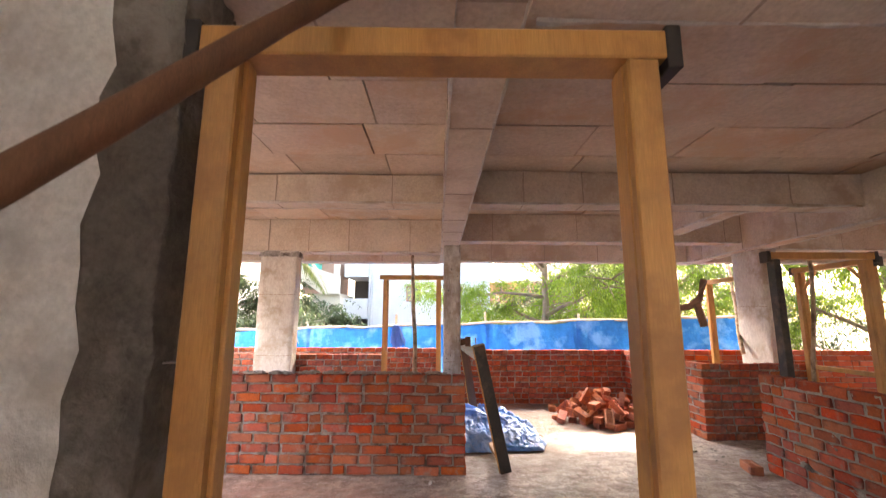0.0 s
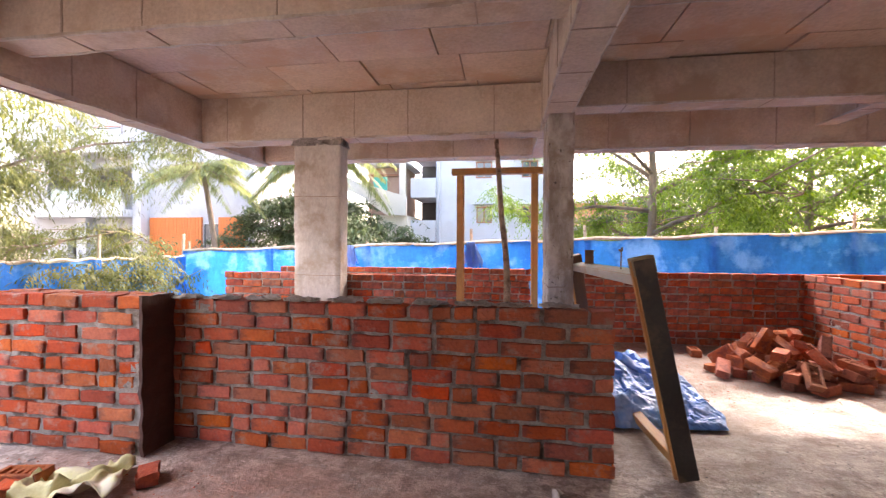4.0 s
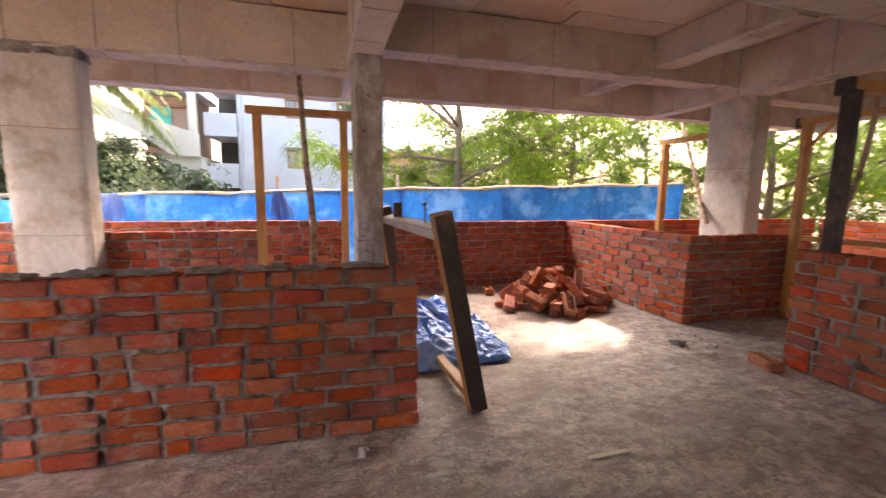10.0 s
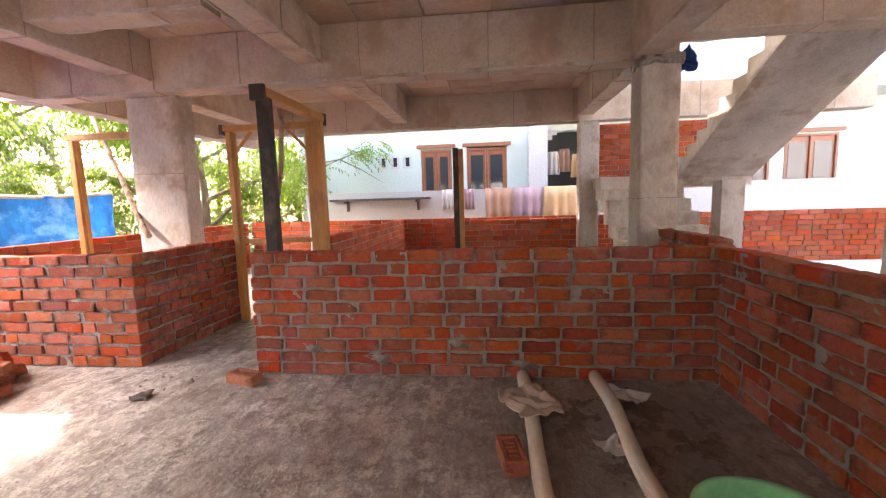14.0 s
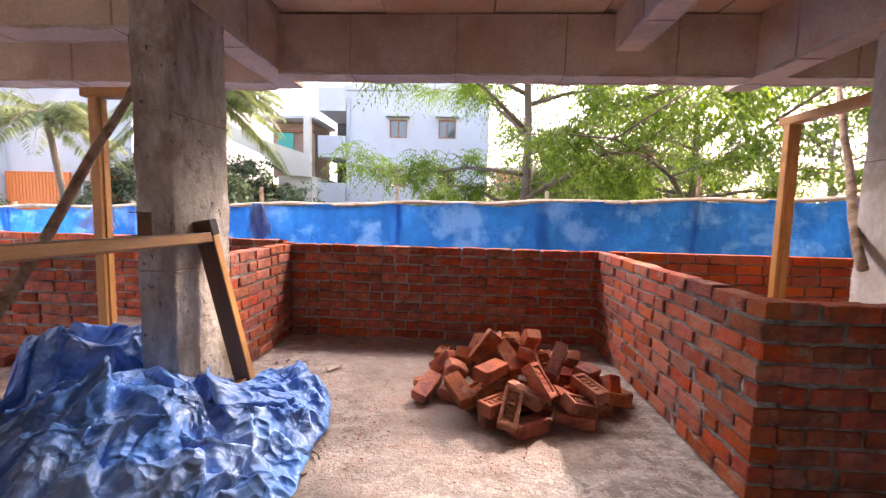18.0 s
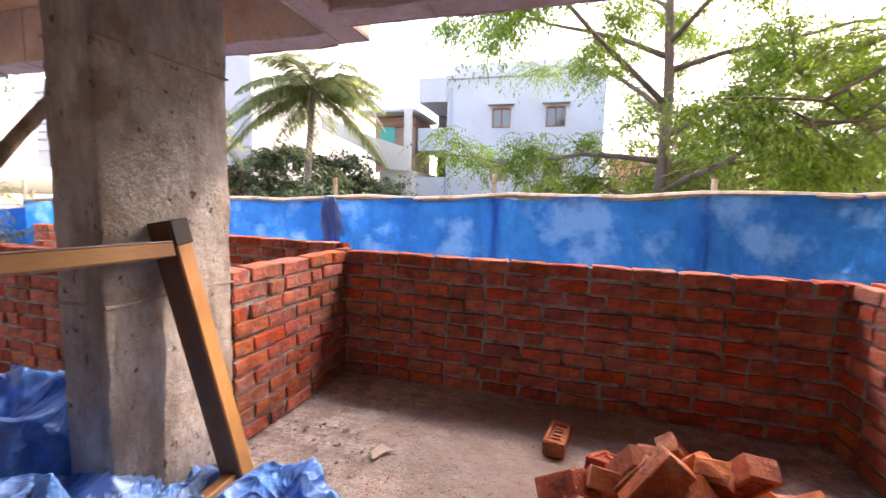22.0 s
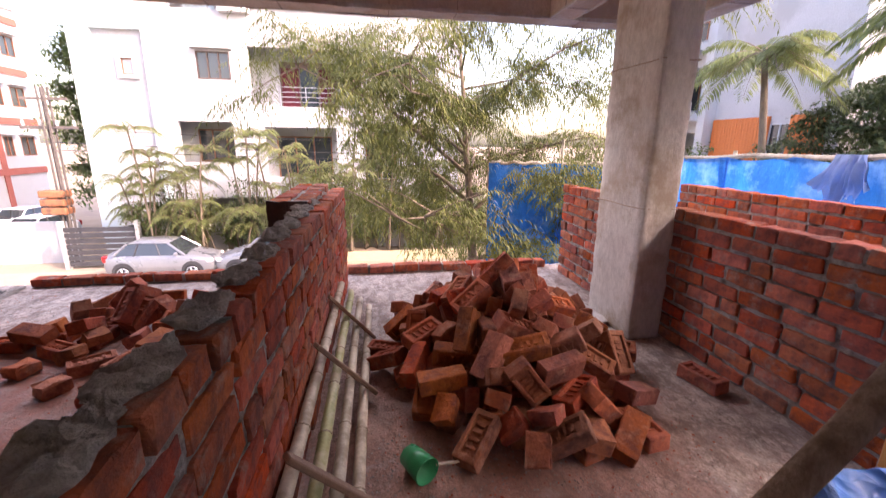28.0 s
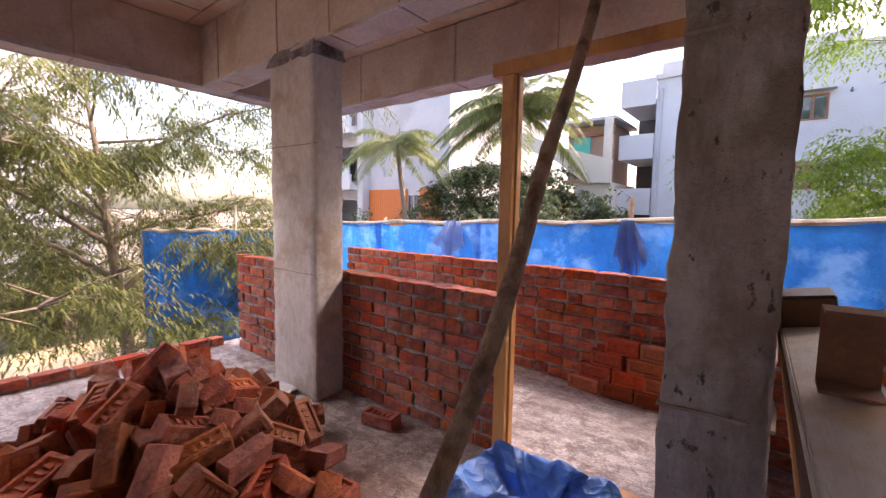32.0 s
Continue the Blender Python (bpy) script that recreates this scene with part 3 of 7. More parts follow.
def beam(x0, x1, y0, y1, z0, name="beam"):
    bm = bmesh.new()
    box(bm, x0, x1, y0, y1, z0, SLAB - 0.002)
    long_x = (x1 - x0) > (y1 - y0)
    n = max(2, int(max(x1 - x0, y1 - y0) / 0.3))
    bmesh.ops.subdivide_edges(bm, edges=[e for e in bm.edges if abs((e.verts[0].co - e.verts[1].co)[0 if long_x else 1]) > 0.4], cuts=n)
    roughen(bm, 0.008, 4, x0 + y0)
    ob = tagged(part(name, bm, BEAM), "bare cast concrete ceiling beam with formwork seams", "beam", kind="structure")
    rng = random.Random(int(x0 * 31 + y0 * 17 + 900))
    u, end = (x0, x1) if long_x else (y0, y1)
    u += rng.uniform(0.3, 0.8)
    e = 0.005
    while u < end - 0.2:
        w = rng.uniform(0.003, 0.007)
        sb = bmesh.new()
        for k in range(5):
            za, zb = z0 - e + (SLAB - z0) * k / 5, z0 - e + (SLAB - z0) * (k + 1) / 5 - 0.002
            d = rng.uniform(-0.003, 0.003)
            if long_x:
                box(sb, u - w + d, u + w + d, y0 - e, y1 + e, za, zb)
            else:
                box(sb, x0 - e, x1 + e, u - w + d, u + w + d, za, zb)
        part("formwork_seam", sb, SEAM, ob)
        u += rng.choice((0.6, 0.92, 0.92, 1.2))
    # ragged lips of grout that leaked out along the two lower edges
    u0, u1 = (x0 + 0.03, x1 - 0.03) if long_x else (y0 + 0.03, y1 - 0.03)
    for side in ((y0, y1) if long_x else (x0, x1)):
        lb = bmesh.new()
        steps = max(4, int((u1 - u0) / 0.045))
        rows = []
        for k in range(steps + 1):
            q = u0 + (u1 - u0) * k / steps
            p = Vector((q * 5.0, side * 3.0, z0))
            hang = 0.002 + 0.020 * max(0.0, noise.noise(p * 0.9) + 0.10) + 0.007 * abs(noise.noise(p * 3.1))
            wide = 0.006 + 0.012 * abs(noise.noise(p * 1.7 + Vector((3, 0, 0))))
            ring = ((side - wide, z0 + 0.012), (side - wide * 0.7, z0 - hang * 0.8), (side + wide * 0.7, z0 - hang), (side + wide, z0 + 0.012 + hang))
            rows.append([lb.verts.new((q, a, z) if long_x else (a, q, z)) for a, z in ring])
        for r0, r1 in zip(rows, rows[1:]):
            for k in range(4):
                lb.faces.new((r0[k], r1[k], r1[(k + 1) % 4], r0[(k + 1) % 4]))
        lb.faces.new(rows[0])
        lb.faces.new(rows[-1])
        bmesh.ops.recalc_face_normals(lb, faces=lb.faces)
        part("grout_lip", lb, CONCRETE, ob)
    return ob


beam(-3.4, 0.44, 6.06, 6.29, MAIN)
beam(0.68, 4.72, 6.98, 7.20, MAIN)
beam(4.95, 9.0, 6.98, 7.20, MAIN)
beam(-3.38, 0.44, 7.32, 7.55, MAIN + 0.02)
beam(0.44, 0.68, -3.2, 7.55, MAIN + 0.03)
beam(-3.62, -3.40, -3.2, 7.55, MAIN)
beam(-3.4, 0.44, 4.03, 4.26, SECOND)
beam(0.68, 4.72, 3.89, 4.12, SECOND - 0.04)
beam(4.95, 7.60, 3.64, 3.87, SECOND - 0.10)
beam(-3.4, 0.44, 0.92, 1.15, MAIN)
beam(0.68, 4.72, 0.85, 1.08, MAIN)
beam(4.72, 4.95, 0.68, 7.4, MAIN)
beam(4.72, 4.95, -3.2, 0.67, SECOND)
beam(4.96, 7.59, 0.74, 0.96, MAIN + 0.08)
beam(3.56, 3.78, 4.26, 5.64, SECOND)
beam(3.56, 3.78, 5.87, 6.98, SECOND)
beam(0.68, 4.72, 5.64, 5.87, MAIN + 0.10)
beam(7.60, 7.84, -3.2, 7.4, MAIN)
beam(4.95, 7.60, 5.72, 5.95, MAIN + 0.02)


def column(name, x0, x1, y0, y1, top, label, seams=(), cap=True, seed=3):
    root = thing(name, label, "column", ((x0 + x1) / 2, (y0 + y1) / 2, 0), kind="structure")
    hx, hy = (x1 - x0) / 2, (y1 - y0) / 2
    bm = bmesh.new()
    box(bm, -hx, hx, -hy, hy, 0, top)
    bmesh.ops.subdivide_edges(bm, edges=[e for e in bm.edges if abs(e.verts[0].co.z - e.verts[1].co.z) > 0.4], cuts=24)
    bmesh.ops.bevel(bm, geom=[e for e in bm.edges if abs(e.verts[0].co.x - e.verts[1].co.x) < 1e-4 and abs(e.verts[0].co.y - e.verts[1].co.y) < 1e-4], offset=0.008, segments=1, affect="EDGES")
    bmesh.ops.subdivide_edges(bm, edges=[e for e in bm.edges if abs(e.verts[0].co.z - e.verts[1].co.z) < 1e-4 and e.calc_length() > 0.1], cuts=7, use_grid_fill=True)
    bmesh.ops.subdivide_edges(bm, edges=[e for e in bm.edges if abs(e.verts[0].co.z - e.verts[1].co.z) > 0.05], cuts=2, use_grid_fill=True)
    roughen(bm, 0.006, 6, seed)
    roughen(bm, 0.006, 22, seed + 5)
    part("shaft", bm, PLASTER if name in ("column_street", "column_door") else CONCRETE_ROUGH if name == "column_middle" else CONCRETE, root, smooth=True)
    for s in seams:
        sb = bmesh.new()
        box(sb, -hx - 0.003, hx + 0.003, -hy - 0.003, hy + 0.003, s - 0.004, s + 0.004)
        bmesh.ops.subdivide_edges(sb, edges=list(sb.edges), cuts=4, use_grid_fill=True)
        roughen(sb, 0.012, 5, s)
        part("pour_seam", sb, SEAM, root)
    if cap:
        cb = bmesh.new()
        box(cb, -hx - 0.014, hx + 0.014, -hy - 0.014, hy + 0.014, top - 0.07, top + 0.01)
        bmesh.ops.subdivide_edges(cb, edges=list(cb.edges), cuts=5, use_grid_fill=True)
        roughen(cb, 0.03, 9, seed)
        part("mortar_cap", cb, MORTAR, root, "dark mortar packing under the beam")
    return root


column("column_west", -2.26, -1.72, 6.06, 6.29, 2.40, "grey cast concrete column with pour seams", (0.88, 1.76))
column("column_middle", 0.475, 0.70, 5.57, 6.13, 2.43, "rough grey concrete column with honeycombed corner", (0.85, 1.75), cap=False)
column("column_east", 4.88, 5.11, 5.53, 6.12, 2.40, "pale concrete column standing behind a brick wall", (1.6,), cap=False)
column("column_street", -2.42, -2.15, 0.86, 1.19, 2.40, "pale plastered concrete column beside a brick wall", (1.0, 1.8), cap=False)
door_col = column("column_door", -0.95, -0.45, 0.86, 1.10, 2.40, "pale plastered column with a dark rough cement edge by the door frame", (), cap=False)
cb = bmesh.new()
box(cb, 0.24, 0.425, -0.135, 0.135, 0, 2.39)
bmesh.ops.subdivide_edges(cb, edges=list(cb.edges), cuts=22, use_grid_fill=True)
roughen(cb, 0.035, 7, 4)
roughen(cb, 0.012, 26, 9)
part("cement_edge", cb, CEMENT_DARK, door_col, "dark rough cement edge", smooth=True)
column("column_stair", 4.62, 4.90, 0.70, 1.02, 2.40, "grey concrete column by the stairs", (1.2,))
column("column_east_back", 7.62, 7.84, 5.16, 5.42, 2.40, "pale concrete column at the far side", (), cap=False)
column("column_stair_back", 7.62, 7.84, 0.62, 0.92, 2.40, "grey concrete column behind the stairs", (), cap=False)
column("column_stair_south", 4.55, 5.05, -1.88, -1.30, 2.9, "smooth grey concrete column beside the stair flight", (), cap=False)

RED = "unfinished red brick wall with thick grey mortar joints"
brick_wall("wall_front", (0.655, 3.985), (-3.12, 4.10), 0.90, RED + ", toothed at its end", seed=2, toothed=True)
pier = brick_wall("wall_front_pier", (-1.985, 3.90), (-3.08, 3.905), 0.94, RED + ", toothed at its end", thick=0.24, seed=3, toothed=True)
# thin rough sheet over the pier's end, darker than the bricks
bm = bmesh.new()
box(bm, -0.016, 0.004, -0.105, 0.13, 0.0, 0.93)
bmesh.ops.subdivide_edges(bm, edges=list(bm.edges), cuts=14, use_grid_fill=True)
part("damp_face", roughen(bm, 0.012, 14, 3), PIER_DARK, pier, "dark red-brown end face")
brick_wall("wall_room_north", (0.60, 7.224), (3.70, 7.224), 0.90, RED, seed=4)
brick_wall("wall_room_west", (0.646, 6.14), (0.646, 7.172), 0.90, RED, seed=5)
brick_wall("wall_room_east", (3.645, 5.036), (3.645, 7.172), 0.90, RED, seed=6)
brick_wall("wall_corridor_north", (3.696, 5.09), (4.95, 5.09), 0.90, RED, seed=7)
brick_wall("wall_corridor_south", (3.584, 0.79), (3.584, 4.05), 0.905, RED, seed=8, slim=0.96, flush=True)
brick_wall("wall_entry_stub", (-0.56, 1.13), (-0.23, 1.13), 0.90, RED + " beside the door frame", seed=34, toothed=True)
brick_wall("wall_entry_east", (1.14, 0.846), (3.535, 0.846), 0.90, RED, seed=9, slim=0.96, flush=True)
brick_wall("wall_back_room", (-1.80, 6.365), (-0.44, 6.365), 0.89, RED, seed=10)
brick_wall("wall_back_room_west", (-3.26, 6.315), (-2.24, 6.315), 0.90, RED, seed=11, toothed=True)
brick_wall("wall_far_north", (-3.3, 7.634), (0.44, 7.634), 0.90, RED, seed=12)
brick_wall("wall_entry_west", (-0.96, 1.0), (-2.16, 1.0), 1.62, RED + ", built to chest height", seed=13, flush=True)

brick_wall("wall_corridor_far", (4.96, 4.03), (8.64, 4.03), 0.90, RED, seed=14, far=True)
brick_wall("wall_far_east", (8.70, -6.3), (8.70, 7.1), 0.90, RED, seed=15, far=True)
brick_wall("wall_stair_room", (7.75, 0.95), (7.75, 2.78), 0.90, RED, seed=16, far=True)
brick_wall("wall_north_east", (3.72, 7.224), (8.64, 7.224), 0.90, RED, seed=17, far=True)
brick_wall("wall_landing", (8.70, 0.52), (8.70, -1.5), 1.0, RED, seed=18, far=True, z0=1.5)
brick_wall("wall_stair_side", (3.64, 0.80), (4.60, 0.80), 0.94, RED, seed=19)

# stairs: two flights and a landing between them
stairs = thing("stairs", "bare grey concrete staircase with two flights", "stairs", kind="structure")
for k in range(9):
    bm = bmesh.new()
    top = 1.5 * (k + 1) / 9
    box(bm, 5.25 + k * 0.24, 5.25 + (k + 1) * 0.24 + 0.004 * (k < 8), -0.35, 0.72, max(0.0, top - 0.34), top, bevel=0.006)
    part("step", roughen(bm, 0.006, 5, k), CONCRETE, stairs)
part("landing", boxes((7.42, 8.62, -1.5, 0.72, 1.33, 1.5)), CONCRETE, stairs)
bm = bmesh.new()
n, x0, run_, rise = 10, 7.41, 0.27, 0.1475
for k in range(n):
    xa, xb = x0 - run_ * k, x0 - run_ * (k + 1)
    sa, sb, zb = 1.46 + rise * k, 1.46 + rise * (k + 1), 1.62 + rise * (k + 1)
    vs = [bm.verts.new((x, y, z)) for y in (-1.50, -0.46) for x, z in ((xa, sa), (xb, sb), (xb, zb), (xa, zb))]
    for f in ((0, 1, 2, 3), (7, 6, 5, 4), (0, 4, 5, 1), (1, 5, 6, 2), (2, 6, 7, 3), (3, 7, 4, 0)):
        bm.faces.new([vs[q] for q in f])
bmesh.ops.recalc_face_normals(bm, faces=bm.faces)
part("upper_flight", bm, CONCRETE, stairs, "slanting concrete stair flight")
part("landing_post", boxes((6.95, 7.2, -1.15, -0.85, 0.0, 1.40)), CONCRETE, stairs)

# ---- door frames ----
def bar(name, a, b, w, d, mat, parent, up=(0, 0, 1), label="", bevel=0.004, rebate=False):
    """A squared timber from a to b; w across, d along the up direction."""
    a, b = Vector(a), Vector(b)
    z = (b - a).normalized()
    x = z.cross(Vector(up)).normalized() if abs(z.dot(Vector(up))) < 0.99 else Vector((1, 0, 0))
    y = z.cross(x)
    bm = bmesh.new()
    h = (b - a).length
    box(bm, -w / 2, w / 2, -d / 2, d / 2, 0, h, bevel=bevel)
    if rebate:
        box(bm, -w * 0.18, w * 0.18, -d / 2 - 0.012, -d / 2 + 0.002, 0.002, h - 0.002, bevel=0.003)
    m = Matrix((x, y, z)).transposed().to_4x4()
    ob = part(name, bm, mat, parent, label)
    ob.matrix_local = Matrix.Translation(a) @ m
    return ob


def door_frame(name, p, q, height, label, sill=True, mats=(WOOD, WOOD, WOOD), horn=0.06, face=0.07, depth=0.10, blocks=True):
    """A door frame whose posts stand on p and q."""
    p, q = Vector((*p, 0)), Vector((*q, 0))
    root = thing(name, label, "door frame", p, math.degrees(math.atan2(q.y - p.y, q.x - p.x)))
    w = (q - p).length
    for x, mat in ((face / 2, mats[0]), (w - face / 2, mats[1])):
        bm = boxes((x - face / 2, x + face / 2, -depth / 2, depth / 2, 0, height - face), bevel=0.005)
        s = 1 if x < w / 2 else -1
        box(bm, x + s * face / 2 - 0.004, x + s * face / 2 + 0.012, -depth / 2 + 0.03, depth / 2 - 0.03, 0.01, height - face - 0.002, bevel=0.003)
        part("post", bm, mat, root)
    part("head", boxes((-horn, w + horn, -depth / 2, depth / 2, height - face + 0.002, height), bevel=0.005), mats[2], root)
    if sill:
        part("sill", boxes((face + 0.002, w - face - 0.002, -depth / 2, depth / 2, 0.0, 0.055), bevel=0.005), mats[2], root)
    if blocks:
        for x in (-horn - 0.002, w + horn - 0.038):
            part("end_block", boxes((x, x + 0.04, -depth / 2 - 0.006, depth / 2 + 0.006, height - face - 0.03, height + 0.012), bevel=0.004), WOOD_DARK, root, "black painted frame end")
    return root


entry = door_frame("door_frame", (-0.215, 0.90), (0.970, 0.90), 2.192, "new pale teak door frame standing in the entry opening", sill=False, face=0.084, depth=0.11)
part("hold_fast", boxes((-0.115, 0.004, -0.018, 0.018, 1.318, 1.323), (-0.120, -0.115, -0.018, 0.018, 1.270, 1.323), bevel=0.001), STEEL_STRIP, entry, "bent steel hold-fast strip")
for x, sg, z in ((1.185, 1, 1.45),):
    hb = bmesh.new()
    tube(hb, [(x, 0.03, z), (x + sg * 0.07, 0.03, z + 0.01), (x + sg * 0.10, 0.03, z + 0.03), (x + sg * 0.115, 0.03, z + 0.08)], 0.009, 6)
    tube(hb, [(x + sg * 0.09, 0.03, z + 0.02), (x + sg * 0.105, 0.03, z - 0.04)], 0.010, 6)
    part("hold_fast", hb, RUST, entry, "bent dark iron hold-fast")
door_frame("door_frame", (-0.45, 6.34), (0.44, 6.34), 2.08, "pale teak door frame between brick wall and concrete column", blocks=False)
door_frame("door_frame", (3.735, 3.975), (4.72, 3.955), 2.09, "teak door frame with one black painted post", mats=(WOOD_DARK, WOOD, WOOD), sill=False)
far_frame = door_frame("door_frame", (4.91, 5.02), (4.91, 4.10), 2.06, "thin pale teak door frame in the corridor", sill=False, face=0.06)
part("brace", boxes((0.062, 0.858, -0.02, 0.02, 0.84, 0.89), bevel=0.004), WOOD, far_frame)
for xa, xb in ((0.06, 0.26), (0.86, 0.66)):
    bar("corner_brace", (xa, 0.0, 1.78), (xb, 0.0, 1.995), 0.03, 0.03, WOOD, far_frame)
door_frame("door_frame", (5.03, 6.98), (5.03, 6.14), 2.08, "pale teak door frame by the pale column", sill=False, blocks=False)

lean = thing("leaning_window_frame", "wooden window frame leaning on a wall end and a column", "window frame", (0.9, 4.9, 0))
lo0, lo1 = Vector((1.03, 4.00, 0.02)), Vector((0.92, 5.93, 0.02))
hi0, hi1 = Vector((0.785, 3.97, 1.165)), Vector((0.745, 5.78, 1.13))
off = Vector((0.9, 4.9, 0))
face_up = (hi0 - lo0).cross(lo1 - lo0).normalized()
for a, b, sg in ((lo0, hi0, -1), (lo1, hi1, -1)):
    bar("post", a - off, b - off, 0.07, 0.10, WOOD, lean, face_up, "teak post", rebate=True)
    skin = Vector((0, sg * 0.040, 0))
    # first post's side is tarred black, the second's only a darker brown
    bar("tarred_face", a - off + skin, b - off + skin, 0.008, 0.104, WOOD_DARK if a is lo0 else WOOD_BROWN, lean, face_up, "dark face on one side of the post")
    d = (b - a).normalized()
    bar("post_tip", b - off - d * 0.085, b - off + d * 0.012, 0.082, 0.11, WOOD_GREY if a is lo0 else WOOD_DARK, lean, face_up, "weathered dark post tip")
k0, k1 = lo0.lerp(hi0, 0.91), lo1.lerp(hi1, 0.91)
d01 = (k1 - k0).normalized() * 0.04
bar("head", k0 - off + d01, k1 - off - d01 * 1.1, 0.054, 0.10, WOOD, lean, face_up, "pale new teak rail")
side = face_up * 0.0535
bar("weathered_side", k0 - off + d01 + side, k1 - off - d01 * 1.1 + side, 0.052, 0.004, GREY_TIMBER, lean, face_up, "grey weathered face")
lift = (hi0 - lo0).normalized() * 0.0295
bar("weathered_top", k0 - off + d01 + lift, k1 - off - d01 * 1.1 + lift, 0.004, 0.102, GREY_TIMBER, lean, face_up, "grey weathered upper face")
k2, k3 = lo0.lerp(hi0, 0.045), lo1.lerp(hi1, 0.045)
bar("sill", k2 - off + d01, k3 - off - d01, 0.06, 0.06, WOOD, lean, face_up, "pale new teak rail")
c = k0.lerp(k1, 0.225) - off
hb = bmesh.new()
tube(hb, [c + Vector(p) for p in ((0, 0, 0.03), (-0.004, -0.006, 0.06), (0, 0, 0.12), (0.0, 0.005, 0.145))], 0.004, 6)
tube(hb, [c + Vector(p) for p in ((-0.01, -0.05, 0.165), (0, -0.02, 0.150), (0.0, 0.005, 0.145), (0.0, 0.05, 0.152))], 0.006, 6)
part("hook", hb, RUST, lean, "forked rusty wire hook")
c = k0.lerp(k1, 0.69) - off
hb = boxes((-0.035, 0.035, -0.030, 0.030, 0.037, 0.042), (-0.035, 0.035, 0.027, 0.032, 0.042, 0.15), (-0.035, 0.035, -0.025, 0.032, 0.15, 0.155))
part("hold_fast", hb, RUST, lean, "bent brown iron hold-fast").location = c

# ---- loose bricks ----
def frog_brick(name, seed):
    rng = random.Random(seed)
    bm = bmesh.new()
    l, w, h = BL / 2, 0.054, 0.038
    outer = [bm.verts.new((x, y, h)) for x, y in ((-l, -w), (l, -w), (l, w), (-l, w))]
    inner = [bm.verts.new((x, y, h)) for x, y in ((-l + 0.025, -w + 0.018), (l - 0.025, -w + 0.018), (l - 0.025, w - 0.018), (-l + 0.025, w - 0.018))]
    deep = [bm.verts.new((v.co.x * 0.93, v.co.y * 0.85, h - 0.012)) for v in inner]
    base = [bm.verts.new((v.co.x, v.co.y, -h)) for v in outer]
    for k in range(4):
        j = (k + 1) % 4
        bm.faces.new((outer[k], outer[j], inner[j], inner[k]))
        bm.faces.new((inner[k], inner[j], deep[j], deep[k]))
        bm.faces.new((base[k], base[j], outer[j], outer[k]))
    bm.faces.new(deep)
    bm.faces.new(base[::-1])
    for x in (-0.05, -0.015, 0.02, 0.052):
        box(bm, x - 0.009, x + 0.006, -0.02 + rng.uniform(-0.004, 0.004), 0.02, h - 0.012, h - 0.004)
    bmesh.ops.recalc_face_normals(bm, faces=bm.faces)
    edges = [e for e in bm.edges if all(abs(abs(v.co.x) - l) < 1e-4 and abs(abs(v.co.y) - w) < 1e-4 for v in e.verts)]
    bmesh.ops.bevel(bm, geom=edges, offset=0.005, segments=1, affect="EDGES")
    for v in bm.verts:
        v.co += Vector([rng.uniform(-0.003, 0.003) for _ in range(3)])
    me = mesh_of(name, bm)
    me.materials.append(BRICK_LOOSE)
    return me


FROG = [frog_brick("loose_brick", 80 + k) for k in range(5)]
BROKEN = [brick_mesh("loose_brick", 0.13, 0.10, 0.07, 90 + k, 0.014) for k in range(3)]
for me in BROKEN:
    me.materials[0] = BRICK_LOOSE


def loose_brick(x, y, z, rx=0.0, ry=0.0, rz=0.0, mesh=None, label="loose red clay brick with a stamped hollow", group=""):
    ob = new("loose_brick", mesh or FROG[int(abs(x * 991 + y * 577)) % len(FROG)])
    ob.matrix_world = pose(x, y, z, rx, ry, rz)
    return tagged(ob, label, "brick", group)


